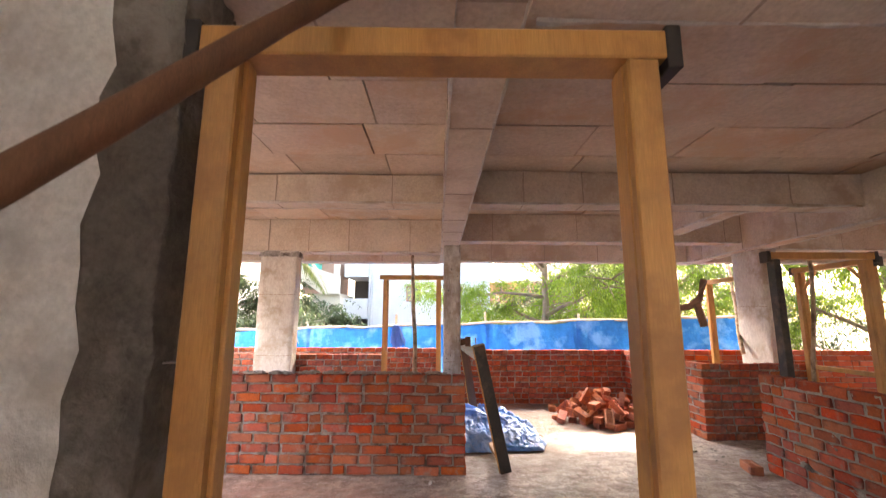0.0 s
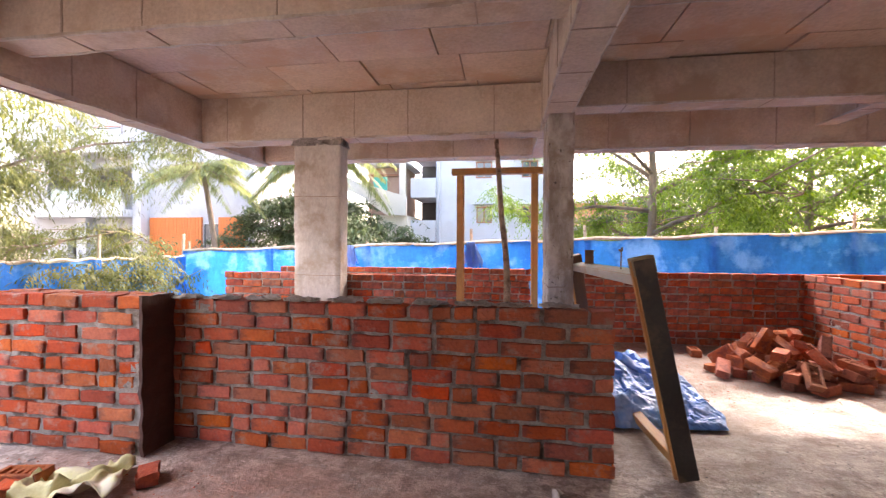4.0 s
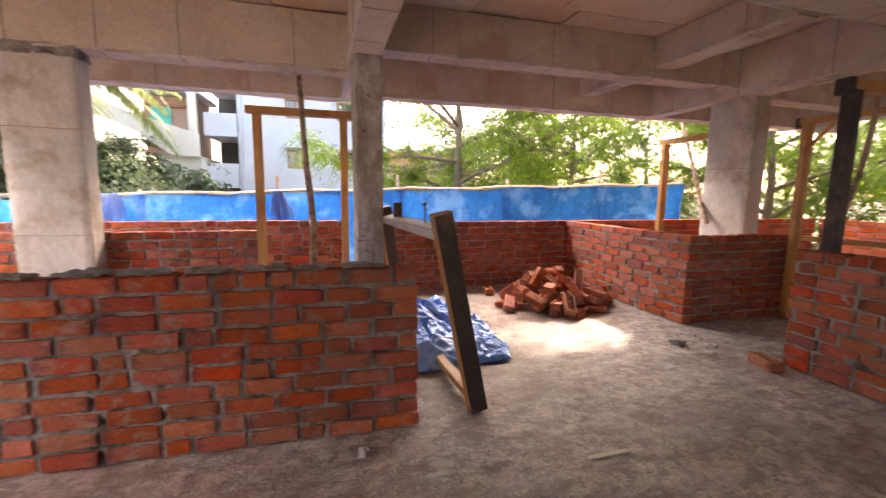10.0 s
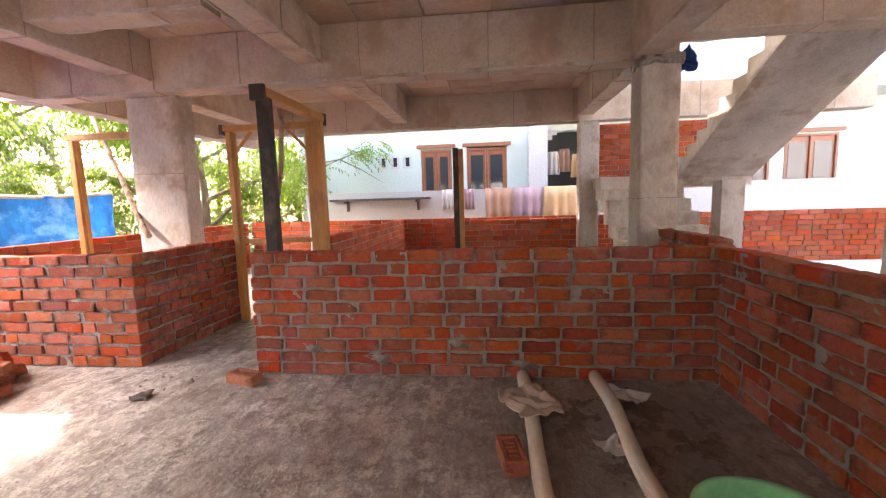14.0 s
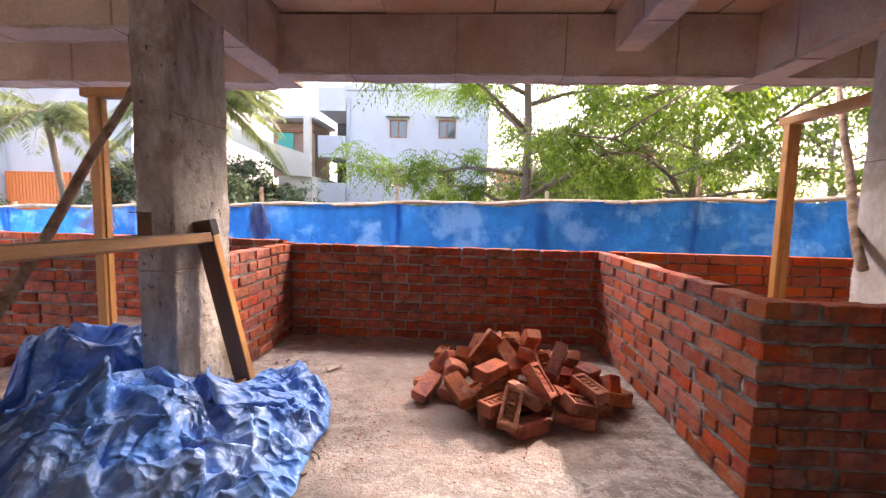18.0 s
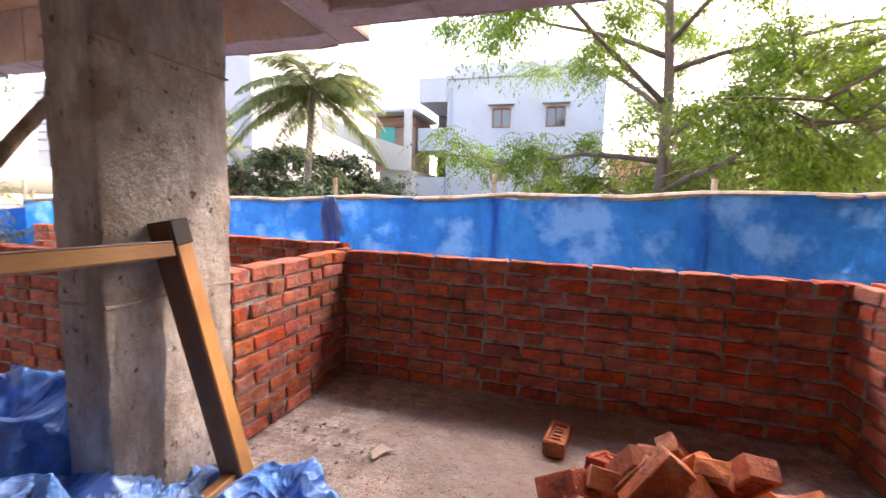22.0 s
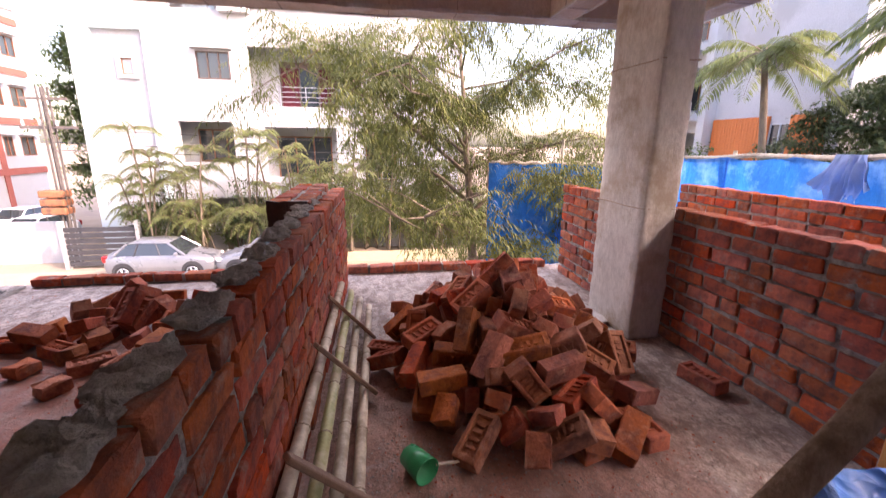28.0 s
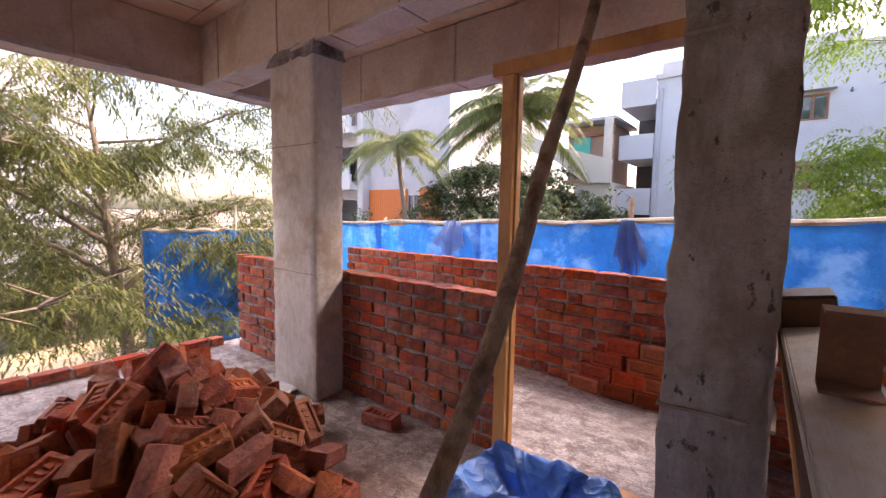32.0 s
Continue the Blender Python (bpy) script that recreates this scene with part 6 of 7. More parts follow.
opened_wall(low, put, 4.6, 12.0, GZ, 2.6, [(6.0, 7.2, 0.4, 1.7), (9.0, 10.2, 0.4, 1.7)], 0.25, CREAM)
block(low, "upper_wall", [(4.6, 12.0, 34.0, 34.3, 2.6, 4.3)], TERRACOTTA, "terracotta painted upper wall")
block(low, "core", [(4.6, 12.0, 35.0, 42.0, GZ, 4.2)], CREAM)
block(low, "roof", [(4.4, 12.2, 33.8, 42.2, 4.3, 4.5)], WHITE)
for a, b in ((6.0, 7.2), (9.0, 10.2)):
    window(low, put, a, b, 0.4, 1.7, 2, True)

# neighbour's house beside the stairs
east = thing("neighbour_house", "pale green neighbouring house with wooden double doors", "building")
put = face_frame("x", 13.0, -1)
opened_wall(east, put, -9.5, 8.0, GZ, 10.5, [(1.84, 2.98, 0.6, 2.73), (3.42, 4.31, 0.6, 2.70), (4.60, 4.85, 2.2, 2.58), (4.97, 5.2, 2.2, 2.58), (5.32, 5.57, 2.2, 2.58), (-0.45, 0.70, 0.5, 3.1), (-6.75, -5.45, 0.6, 2.7), (-5.1, -4.2, 0.6, 2.7)], 0.25, PALE_GREEN)
block(east, "core", [(14.5, 24, -9.5, 8.0, GZ, 10.4)], PALE_GREEN)
block(east, "side_wall", [(13.25, 14.5, 7.75, 8.0, GZ, 10.4), (13.25, 14.5, -9.5, -9.25, GZ, 10.4)], PALE_GREEN)
block(east, "balcony", [(11.9, 13.0, -9.5, 7.4, 0.35, 0.55), (11.9, 12.02, -9.5, 7.4, -1.0, 1.5)], WHITE, "white balcony parapet")
block(east, "upper_balcony", [(11.9, 13.0, -9.5, 0.8, 3.6, 4.6)], WHITE, "white upper balcony")
for y0, y1 in ((0.75, 1.25), (-0.95, -0.5)):
    block(east, "arch_column", [(12.6, 12.95, y0, y1, 0.55, 3.6)], WHITE)
for a, b in ((1.84, 2.98), (3.42, 4.31), (-6.75, -5.45), (-5.1, -4.2)):
    d = window(east, put, a, b, 0.6, 2.7, 2, False, curtain=DOOR_WOOD, name="double_door")
    for u0, u1 in ((a + 0.12, (a + b) / 2 - 0.10), ((a + b) / 2 + 0.10, b - 0.12)):
        part("door_glass", boxes(put(u0, u1, -0.045, -0.03, 1.55, 2.5)), GLASS, d, "dark glass")
    part("lintel", boxes(put(a - 0.12, b + 0.12, 0.0, 0.06, 2.74, 2.84)), FRAME_BROWN, d)
rows_ = []
for k in range(9):
    y0 = -0.45 + 1.15 * k / 9
    ym = (y0 + 1.15 / 18 - 0.125) / 0.575
    rows_.append((12.985, 13.02, y0, y0 + 1.15 / 9, 2.62 + 0.46 * math.sqrt(max(0.0, 1 - ym * ym)), 3.1))
part("arch_head", boxes(*rows_), WHITE, east, "white arched head over the alcove")
# the alcove's dim inside is put into this wall's colour
block(east, "alcove_wall", [(14.2, 14.45, -0.7, 0.95, 0.5, 3.2)], ROOM_SHADE, "alcove wall coloured dark for its shade")
for a in (4.60, 4.97, 5.32):
    window(east, put, a, a + 0.24, 2.2, 2.58, 1, False, frame_mat=WHITE)
block(east, "shelf", [(11.55, 11.9, 3.9, 6.6, 1.28, 1.34)], DARK_METAL, "dark bracketed shelf")
for y in (4.25, 6.2):
    part("shelf_bracket", boxes((11.62, 11.9, y - 0.03, y + 0.03, 1.22, 1.28), (11.84, 11.9, y - 0.03, y + 0.03, 1.0, 1.22)), DARK_METAL, east)
for k, (y0, y1, c) in enumerate(((1.75, 2.45, 0), (0.98, 1.72, 1), (0.05, 0.94, 2), (-0.35, 0.0, 3), (3.25, 3.6, 4), (2.75, 3.05, 1))):
    n = 16
    bm = bmesh.new()
    g = [[bm.verts.new((11.84 + 0.05 * math.sin(i * 1.3 + k) * (0.3 + j / 3), y0 + (y1 - y0) * i / n, 1.52 - j * (0.30 if k < 4 else 0.18))) for j in range(4)] for i in range(n + 1)]
    for i in range(n):
        for j in range(3):
            bm.faces.new((g[i][j], g[i + 1][j], g[i + 1][j + 1], g[i][j + 1]))
    ob = part("hanging_cloth", bm, CLOTHS[c], smooth=True)
    mod = ob.modifiers.new("thick", "SOLIDIFY")
    mod.thickness = 0.012
    tagged(ob, ("brown", "mauve", "orange", "teal", "white", "mauve")[k] + " cloth hung to dry over the balcony parapet", "cloth", "washing on the balcony")

for k, (y0, y1, z, c) in enumerate(((0.35, 0.62, 2.55, 4), (0.02, 0.30, 2.62, 0), (-0.35, -0.05, 2.45, 2))):
    bm = bmesh.new()
    g = [[bm.verts.new((13.4 + 0.04 * math.sin(i * 1.5 + k), y0 + (y1 - y0) * i / 10 + 0.03 * j * (i / 10 - 0.5), z - j * 0.22)) for j in range(4)] for i in range(11)]
    for i in range(10):
        for j in range(3):
            bm.faces.new((g[i][j], g[i + 1][j], g[i + 1][j + 1], g[i][j + 1]))
    ob = part("hanging_cloth", bm, CLOTHS[c], smooth=True)
    mod = ob.modifiers.new("thick", "SOLIDIFY")
    mod.thickness = 0.012
    tagged(ob, ("white", "brown", "orange")[k] + " cloth hung on a line in the alcove", "cloth", "washing in the alcove")
line = bmesh.new()
tube(line, [(13.4, y, 2.62 - 0.03 * math.sin((y + 0.4) * 3)) for y in np.linspace(-0.45, 0.70, 8)], 0.006, 5)
tagged(part("washing_line", line, DARK_METAL), "thin dark washing line across the alcove", "line")

# compound wall, kerb and gate along the road
cw = thing("compound_wall", "grey garden wall with a low yellow kerb along the road", "wall", kind="structure")
block(cw, "wall", [(-19.6, -19.4, -5.0, 22, GZ, GZ + 1.3), (-19.6, -19.4, -30, -8.2, GZ, GZ + 1.8)], GREY_WALL)
block(cw, "kerb", [(-18.1, -17.9, -4.4, 22, GZ, GZ + 0.42)], KERB, "yellow painted kerb")
block(cw, "planter_soil", [(-19.4, -18.1, -4.4, 22, GZ, GZ + 0.3)], EARTH, "brown planter soil")
put = face_frame("x", -19.45, 1)
railing(cw, put, -4.9, 21.0, GZ + 1.3, GZ + 2.1, 0.0, 2, DARK_METAL)
gate = thing("gate", "black slatted metal gate at the road", "gate", (-18.3, -6.6, GZ))
for k in range(7):
    part("slat", boxes((-0.03, 0.03, -1.35, 1.35, 0.12 + k * 0.24, 0.30 + k * 0.24)), DARK_METAL, gate)
for y in (-1.45, 1.35):
    part("post", boxes((-0.12, 0.12, y - 0.02, y + 0.12, 0, 2.0)), GREY_WALL, gate, "grey gate post")


# ---- cars ----
def car(x, y, turn, mat, label, length=4.4, height=1.48, boxy=False):
    """A car with its nose towards -x: a lofted lower body, a glass house under a painted roof, pillars, lamps and wheels."""
    root = thing("car", label, "car", (x, y, GZ + 0.012), turn)
    L, H, W = length / 2, height, 0.86
    lerp = lambda a, b, f: a + (b - a) * f
    def line(rows, u):
        for (ua, va), (ub, vb) in zip(rows, rows[1:]):
            if u <= ub:
                return lerp(va, vb, (u - ua) / (ub - ua))
        return rows[-1][1]
    hood = [(-1, 0.62), (-0.93, 0.78), (-0.5, 0.95), (-0.42, 0.98), (0.82, 1.0), (0.95, 0.98), (1, 0.80)] if not boxy else [(-1, 0.60), (-0.95, 0.74), (-0.66, 0.95), (-0.46, 1.02), (0.9, 1.08), (0.97, 1.04), (1, 0.9)]
    plan = [(-1, 0.70), (-0.93, 0.86), (-0.75, 0.97), (-0.4, 1.0), (0.6, 1.0), (0.9, 0.95), (0.97, 0.86), (1, 0.74)]
    under = [(-1, 0.30), (-0.9, 0.20), (0.9, 0.22), (1, 0.34)]
    bm = bmesh.new()
    rings = []
    for u in [-1, -0.97, -0.93, -0.85, -0.72, -0.6, -0.5, -0.42, -0.2, 0.1, 0.4, 0.65, 0.82, 0.9, 0.95, 0.985, 1]:
        w, zt, zb = W * line(plan, u), line(hood, u), line(under, u)
        half = [(0.0, zb), (0.84, zb), (0.97, zb + 0.10), (1.0, lerp(zb, zt, 0.50)), (0.965, lerp(zb, zt, 0.62)), (0.975, lerp(zb, zt, 0.84)), (0.90, zt - 0.02), (0.55, zt + 0.015), (0.0, zt + 0.03)]
        pts = [(-a * w, z) for a, z in half] + [(a * w, z) for a, z in half[-2:0:-1]]
        rings.append([bm.verts.new((u * L, py, pz)) for py, pz in pts])
    for a, b in zip(rings, rings[1:]):
        for k in range(len(a)):
            j = (k + 1) % len(a)
            bm.faces.new((a[k], a[j], b[j], b[k]))
    bm.faces.new(rings[0])
    bm.faces.new(rings[-1][::-1])
    bmesh.ops.recalc_face_normals(bm, faces=bm.faces)
    part("body", bm, mat, root, smooth=True)
    top = [(-0.50, -0.14), (-0.05, 0.05), (0.42, 0.34), (0.80, 0.52)] if not boxy else [(-0.50, -0.08), (0.0, 0.10), (0.5, 0.47), (0.95, 0.84)]
    zs = 0.96 if not boxy else 1.04
    def house(z0f, z1f, grow):
        hb = bmesh.new()
        low, high = [], []
        for ub, ut in top:
            for f, out in ((z0f, low), (z1f, high)):
                wy = lerp(W * 0.90, W * 0.66, f ** 1.2) + grow
                px, pz = lerp(ub, ut, f) * L, lerp(zs, H, f) - (0.03 if (ub, ut) in (top[0], top[-1]) and f > 0.9 else 0)
                out.append((hb.verts.new((px, -wy, pz)), hb.verts.new((px, wy, pz))))
        for r in (low, high):
            for a, b in zip(r, r[1:]):
                hb.faces.new((a[0], b[0], b[1], a[1]))
        for a, b, c, d in zip(low, low[1:], high, high[1:]):
            hb.faces.new((a[0], b[0], d[0], c[0]))
            hb.faces.new((a[1], b[1], d[1], c[1]))
        hb.faces.new((low[0][0], low[0][1], high[0][1], high[0][0]))
        hb.faces.new((low[-1][0], low[-1][1], high[-1][1], high[-1][0]))
        bmesh.ops.recalc_face_normals(hb, faces=hb.faces)
        return hb
    part("window_band", house(0.0, 0.86, 0.0), GLASS, root, "dark glass")
    rf = house(0.84, 1.0, 0.012)
    bmesh.ops.bevel(rf, geom=list(rf.edges), offset=0.035, segments=2, affect="EDGES")
    part("roof", rf, mat, root, smooth=True)
    for s in (-1, 1):
        for i, (ub, ut) in enumerate(top):
            pb = bmesh.new()
            a = Vector((ub * L, s * (W * 0.90 + 0.004), zs - 0.01))
            b = Vector((lerp(ub, ut, 0.88) * L, s * (W * 0.705 + 0.004), lerp(zs, H, 0.88)))
            tube(pb, [a, b], 0.045 if i in (0, 3) else 0.030, 6)
            part("pillar", pb, mat if i in (0, 3) else DARK_METAL, root)
        part("door_handle", boxes((0.02 * L, 0.02 * L + 0.18, s * W * 0.99 - 0.012, s * W * 0.99 + 0.012, 0.83, 0.86), bevel=0.004), STEEL, root)
        part("headlight", boxes((-L * 0.965, -L * 0.965 + 0.30, s * 0.62 - 0.13, s * 0.62 + 0.13, 0.62, 0.76), bevel=0.03), LAMP_CLEAR, root)
        part("tail_light", boxes((L - 0.22, L - 0.02, s * 0.66 - 0.12, s * 0.66 + 0.12, 0.74, 0.98 if not boxy else 1.3), bevel=0.03), LAMP_RED, root)
        part("mirror", boxes((-L * 0.40, -L * 0.34, s * 0.95 - 0.09, s * 0.95 + 0.09, 0.98, 1.10), bevel=0.03), mat, root)
    part("grille", boxes((-L - 0.005, -L + 0.06, -0.42, 0.42, 0.36, 0.58), bevel=0.02), DARK_METAL, root)
    for wx in (-L * 0.62, L * 0.62):
        for s in (-1, 1):
            ab = bmesh.new()
            bmesh.ops.create_cone(ab, cap_ends=True, segments=28, radius1=0.385, radius2=0.385, depth=0.06)
            bmesh.ops.rotate(ab, matrix=Matrix.Rotation(math.pi / 2, 3, "X"), verts=ab.verts)
            part("wheel_arch", ab, DARK_METAL, root).location = (wx, s * 0.845, 0.35)
            bm = bmesh.new()
            bmesh.ops.create_cone(bm, cap_ends=True, segments=28, radius1=0.32, radius2=0.32, depth=0.20)
            bmesh.ops.bevel(bm, geom=[e for e in bm.edges if abs(e.verts[0].co.z - e.verts[1].co.z) < 0.01], offset=0.03, segments=2, affect="EDGES")
            bmesh.ops.rotate(bm, matrix=Matrix.Rotation(math.pi / 2, 3, "X"), verts=bm.verts)
            t = part("wheel", bm, TYRE, root)
            t.location = (wx, s * 0.79, 0.32)
            rb = bmesh.new()
            for q in range(5):
                a = q * 2 * math.pi / 5
                tube(rb, [(0, 0, 0), (0.19 * math.cos(a), 0, 0.19 * math.sin(a))], [0.045, 0.032], 6)
            tube(rb, [(0.20 * math.cos(a), 0, 0.20 * math.sin(a)) for a in np.linspace(0, 2 * math.pi, 25)], 0.018, 5, caps=False)
            r = part("rim", rb, ALLOY, t)
            r.location = (0, s * 0.098, 0)
    return root


car(-16.98, -3.65, -90, CAR_SILVER, "silver sedan parked along the dusty road", 3.85, 1.46)
car(-17.02, 0.45, 90, CAR_SILVER, "silver people carrier parked along the dusty road", 4.35, 1.72, True)
car(-23.0, -12.2, 172, CAR_WHITE, "white hatchback parked at the street corner", 3.9, 1.5)
car(-26.4, -15.1, 176, CAR_WHITE, "white sedan parked at the street corner")
car(-17.0, 12.0, 90, CAR_SILVER, "silver hatchback parked past the street tree", 3.7, 1.5)

# ---- plants ----
def blades(spots, mat, name, parent=None, label=""):
    """Many small leaf blades in one mesh; a spot: place, direction, length, width, droop."""
    verts, faces = [], []
    for p, d, ln, w, droop in spots:
        d = d.normalized()
        s = d.cross(Vector((0, 0, 1)))
        s = s.normalized() if s.length > 0.05 else Vector((1, 0, 0))
        b = len(verts)
        m = p + d * ln * 0.5 + Vector((0, 0, -droop * ln * 0.25))
        e = p + d * ln + Vector((0, 0, -droop * ln))
        verts += [p, m + s * w / 2, m - s * w / 2, e]
        faces += [(b, b + 1, b + 2), (b + 1, b + 3, b + 2)]
    me = bpy.data.meshes.new(name)
    me.from_pydata([tuple(v) for v in verts], [], faces)
    ob = new(name, me)
    finish(ob, mat)
    if parent is not None:
        ob.parent = parent
    if label:
        ob["label"] = label
    return ob


def rand_dir(rng, flat=1.0):
    a, z = rng.uniform(0, 2 * math.pi), rng.uniform(-1, 1) * flat
    return Vector((math.cos(a), math.sin(a), z)).normalized()


def tree(x, y, base, height, spread, mat, label, seed, trunk_r=0.12, leaf=0.10, width=0.025, leaves=9000, limbs=9, droop=0.5, lean=(0, 0), low=0.35, sprays=True, clump=0.55, gaps=0.0):
    """A tapered trunk, limbs that fork, and a crown of leaf sprays round the twigs, with gaps between them."""
    rng = random.Random(seed)
    root = thing("tree", label, "tree", (x, y, base))
    bm = bmesh.new()
    top = Vector((lean[0], lean[1], height * 0.86))
    pts = [Vector((0, 0, 0)).lerp(top, f) + Vector((noise.noise(Vector((f * 3, seed, 1))) * 0.25 * f, noise.noise(Vector((f * 3, seed, 7))) * 0.25 * f, 0)) * height * 0.12 for f in np.linspace(0, 1, 9)]
    tube(bm, pts, [trunk_r * (1 - 0.8 * k / 8) for k in range(9)], 8)
    twigs = []
    for k in range(limbs):
        f = low + (0.95 - low) * (k + rng.random()) / limbs
        q = f * 8
        p = pts[int(q)].lerp(pts[min(int(q) + 1, 8)], q - int(q))
        a = k * 2.4 + rng.uniform(-0.4, 0.4)
        reach = spread * (0.55 + 0.5 * math.sin(math.pi * min(1, (f - low) / (1 - low) * 0.8 + 0.2))) * rng.uniform(0.75, 1.1)
        d = Vector((math.cos(a), math.sin(a), rng.uniform(0.15, 0.75)))
        lp = [p + d * reach * t + Vector((0, 0, -0.30 * reach * t * t * droop)) + rand_dir(rng) * 0.05 * reach * t for t in np.linspace(0, 1, 6)]
        r0 = trunk_r * (1 - 0.75 * f) * 0.6
        tube(bm, lp, [max(0.008, r0 * (1 - 0.85 * t)) for t in np.linspace(0, 1, 6)], 6)
        for t in range(2, 6):
            for _ in range(3):
                e = lp[t] + Vector((rng.uniform(-1, 1), rng.uniform(-1, 1), rng.uniform(-0.5, 0.6))) * reach * 0.34
                tube(bm, [lp[t], lp[t].lerp(e, 0.5) + Vector((0, 0, 0.04)), e], [max(0.005, r0 * 0.3), max(0.004, r0 * 0.18), 0.003], 4)
                twigs.append((lp[t], e))
    part("trunk", bm, BARK, root, smooth=True)
    spots = []
    twigs = [w for w in twigs if rng.random() >= gaps]
    per = max(1, leaves // (len(twigs) * 14))
    for a, b in twigs:
        axis = (b - a)
        for _ in range(per):
            c = a.lerp(b, rng.uniform(0.3, 1.15)) + rand_dir(rng) * rng.random() * clump * 0.5
            d = (axis.normalized() * 0.5 + rand_dir(rng, 0.5)).normalized()
            n = 14
            ln = clump * rng.uniform(0.5, 1.0)
            for k in range(n):
                f = k / n
                q = c + d * ln * f + Vector((0, 0, -droop * ln * f * f))
                side = d.cross(Vector((0, 0, 1))).normalized() * (1 if k % 2 else -1)
                dd = side * 0.7 + d * 0.5 + Vector((0, 0, rng.uniform(-0.5, 0.1))) if sprays else rand_dir(rng)
                spots.append((q, dd, leaf * rng.uniform(0.6, 1.2), width * rng.uniform(0.7, 1.2), droop * rng.uniform(0.5, 1.2)))
    blades(spots, mat, "crown", root)
    return root


def palm(x, y, base, height, fronds, length, label, seed, r=0.13, lean=(0.0, 0.0), mat=None, stems=1, kind="palm_tree", leaf=0.5, lift=0.0):
    rng = random.Random(seed)
    root = thing(kind, label, "palm tree", (x, y, base))
    bm = bmesh.new()
    spots = []
    for s in range(stems):
        off = Vector((0, 0, 0)) if stems == 1 else Vector((rng.uniform(-0.35, 0.35), rng.uniform(-0.35, 0.35), 0))
        h = height * (1 if stems == 1 else rng.uniform(0.25, 1.0))
        ln_v = Vector((lean[0], lean[1], 0)) if stems == 1 else Vector((rng.uniform(-0.5, 0.5), rng.uniform(-0.5, 0.5), 0))
        pts = [off + Vector((0, 0, h * f)) + ln_v * f * f for f in np.linspace(0, 1, 10)]
        tube(bm, pts, [r * (1 - 0.35 * f) * (1.06 if k % 2 else 1) for k, f in enumerate(np.linspace(0, 1, 10))], 8)
        top = pts[-1]
        for k in range(fronds):
            a = k * 2.399 + rng.uniform(-0.2, 0.2)
            up = rng.uniform(-0.25, 1.1) + lift
            d = Vector((math.cos(a), math.sin(a), up)).normalized()
            ln = length * rng.uniform(0.8, 1.1)
            rib = [top + d * ln * t + Vector((0, 0, -ln * (0.62 + 0.35 * lift) * t * t)) for t in np.linspace(0, 1, 9)]
            tube(bm, rib, [0.02 * (1 - 0.8 * t) for t in np.linspace(0, 1, 9)], 4)
            side = d.cross(Vector((0, 0, 1))).normalized()
            n = int(34 * max(1.0, length / 2))
            for j in range(n):
                t = 0.12 + 0.88 * j / n
                q = t * 8
                p = rib[int(min(q, 7.99))].lerp(rib[int(min(q, 7.99)) + 1], q - int(min(q, 7.99)))
                w = 1.1 * leaf * math.sin(math.pi * (0.12 + 0.80 * t)) * length / 2.2
                for sg in (-1, 1):
                    spots.append((p, side * sg + d * 0.55 + Vector((0, 0, rng.uniform(-0.35, 0.1))), w * rng.uniform(0.8, 1.15), (0.045 if stems == 1 else 0.034) * length / 2, 0.65))
    part("stem", bm, BARK, root, smooth=True)
    blades(spots, mat or LEAF_PALM, "frond_crown", root)
    return root


def bush(x, y, base, rx, ry, h, mat, label, seed, leaves=2600, leaf=0.10, name="bush", width=0.05):
    rng = random.Random(seed)
    root = thing(name, label, "bush", (x, y, base))
    bm = bmesh.new()
    spots = []
    for k in range(16):
        a = rng.uniform(0, 6.28)
        e = Vector((math.cos(a) * rx * rng.uniform(0.2, 0.9), math.sin(a) * ry * rng.uniform(0.2, 0.9), h * rng.uniform(0.45, 1.0)))
        tube(bm, [(0, 0, 0), e * 0.5 + Vector((0, 0, h * 0.1)), e], [0.04, 0.025, 0.008], 5)
        for _ in range(leaves // 16):
            c = e * rng.uniform(0.35, 1.05) + rand_dir(rng) * rng.random() ** 0.5 * 0.34 * max(rx, ry, 0.5)
            if c.z > 0.02:
                spots.append((c, rand_dir(rng), leaf * rng.uniform(0.6, 1.3), width * rng.uniform(0.7, 1.2), 0.3))
    part("stem", bm, BARK, root)
    blades(spots, mat, "foliage", root)
    return root


tree(-8.7, 6.95, GZ, 8.3, 3.6, LEAF, "feathery olive-green street tree with drooping sprays", 3, 0.15, 0.125, 0.022, 95000, 22, 0.75, (0.3, -0.7), 0.34, clump=0.62)
tree(3.4, 12.5, GZ, 13.2, 4.0, LEAF_LIME, "tall tree with feathery bright lime-green leaves", 5, 0.17, 0.085, 0.030, 110000, 19, 0.75, (0.35, 0.1), 0.40, clump=0.66, gaps=0.38)
tree(7.8, 13.6, GZ, 9.6, 4.4, LEAF_LIME, "tall tree with feathery bright lime-green leaves", 8, 0.20, 0.095, 0.034, 60000, 17, 0.7, (-0.3, -0.4), 0.36, clump=0.66, gaps=0.50)
tree(12.8, 11.0, GZ, 13.0, 4.6, LEAF_LIME, "tall tree with feathery bright lime-green leaves", 9, 0.18, 0.11, 0.04, 80000, 16, 0.7, (-0.3, 0.2), 0.38, clump=0.7, gaps=0.35)
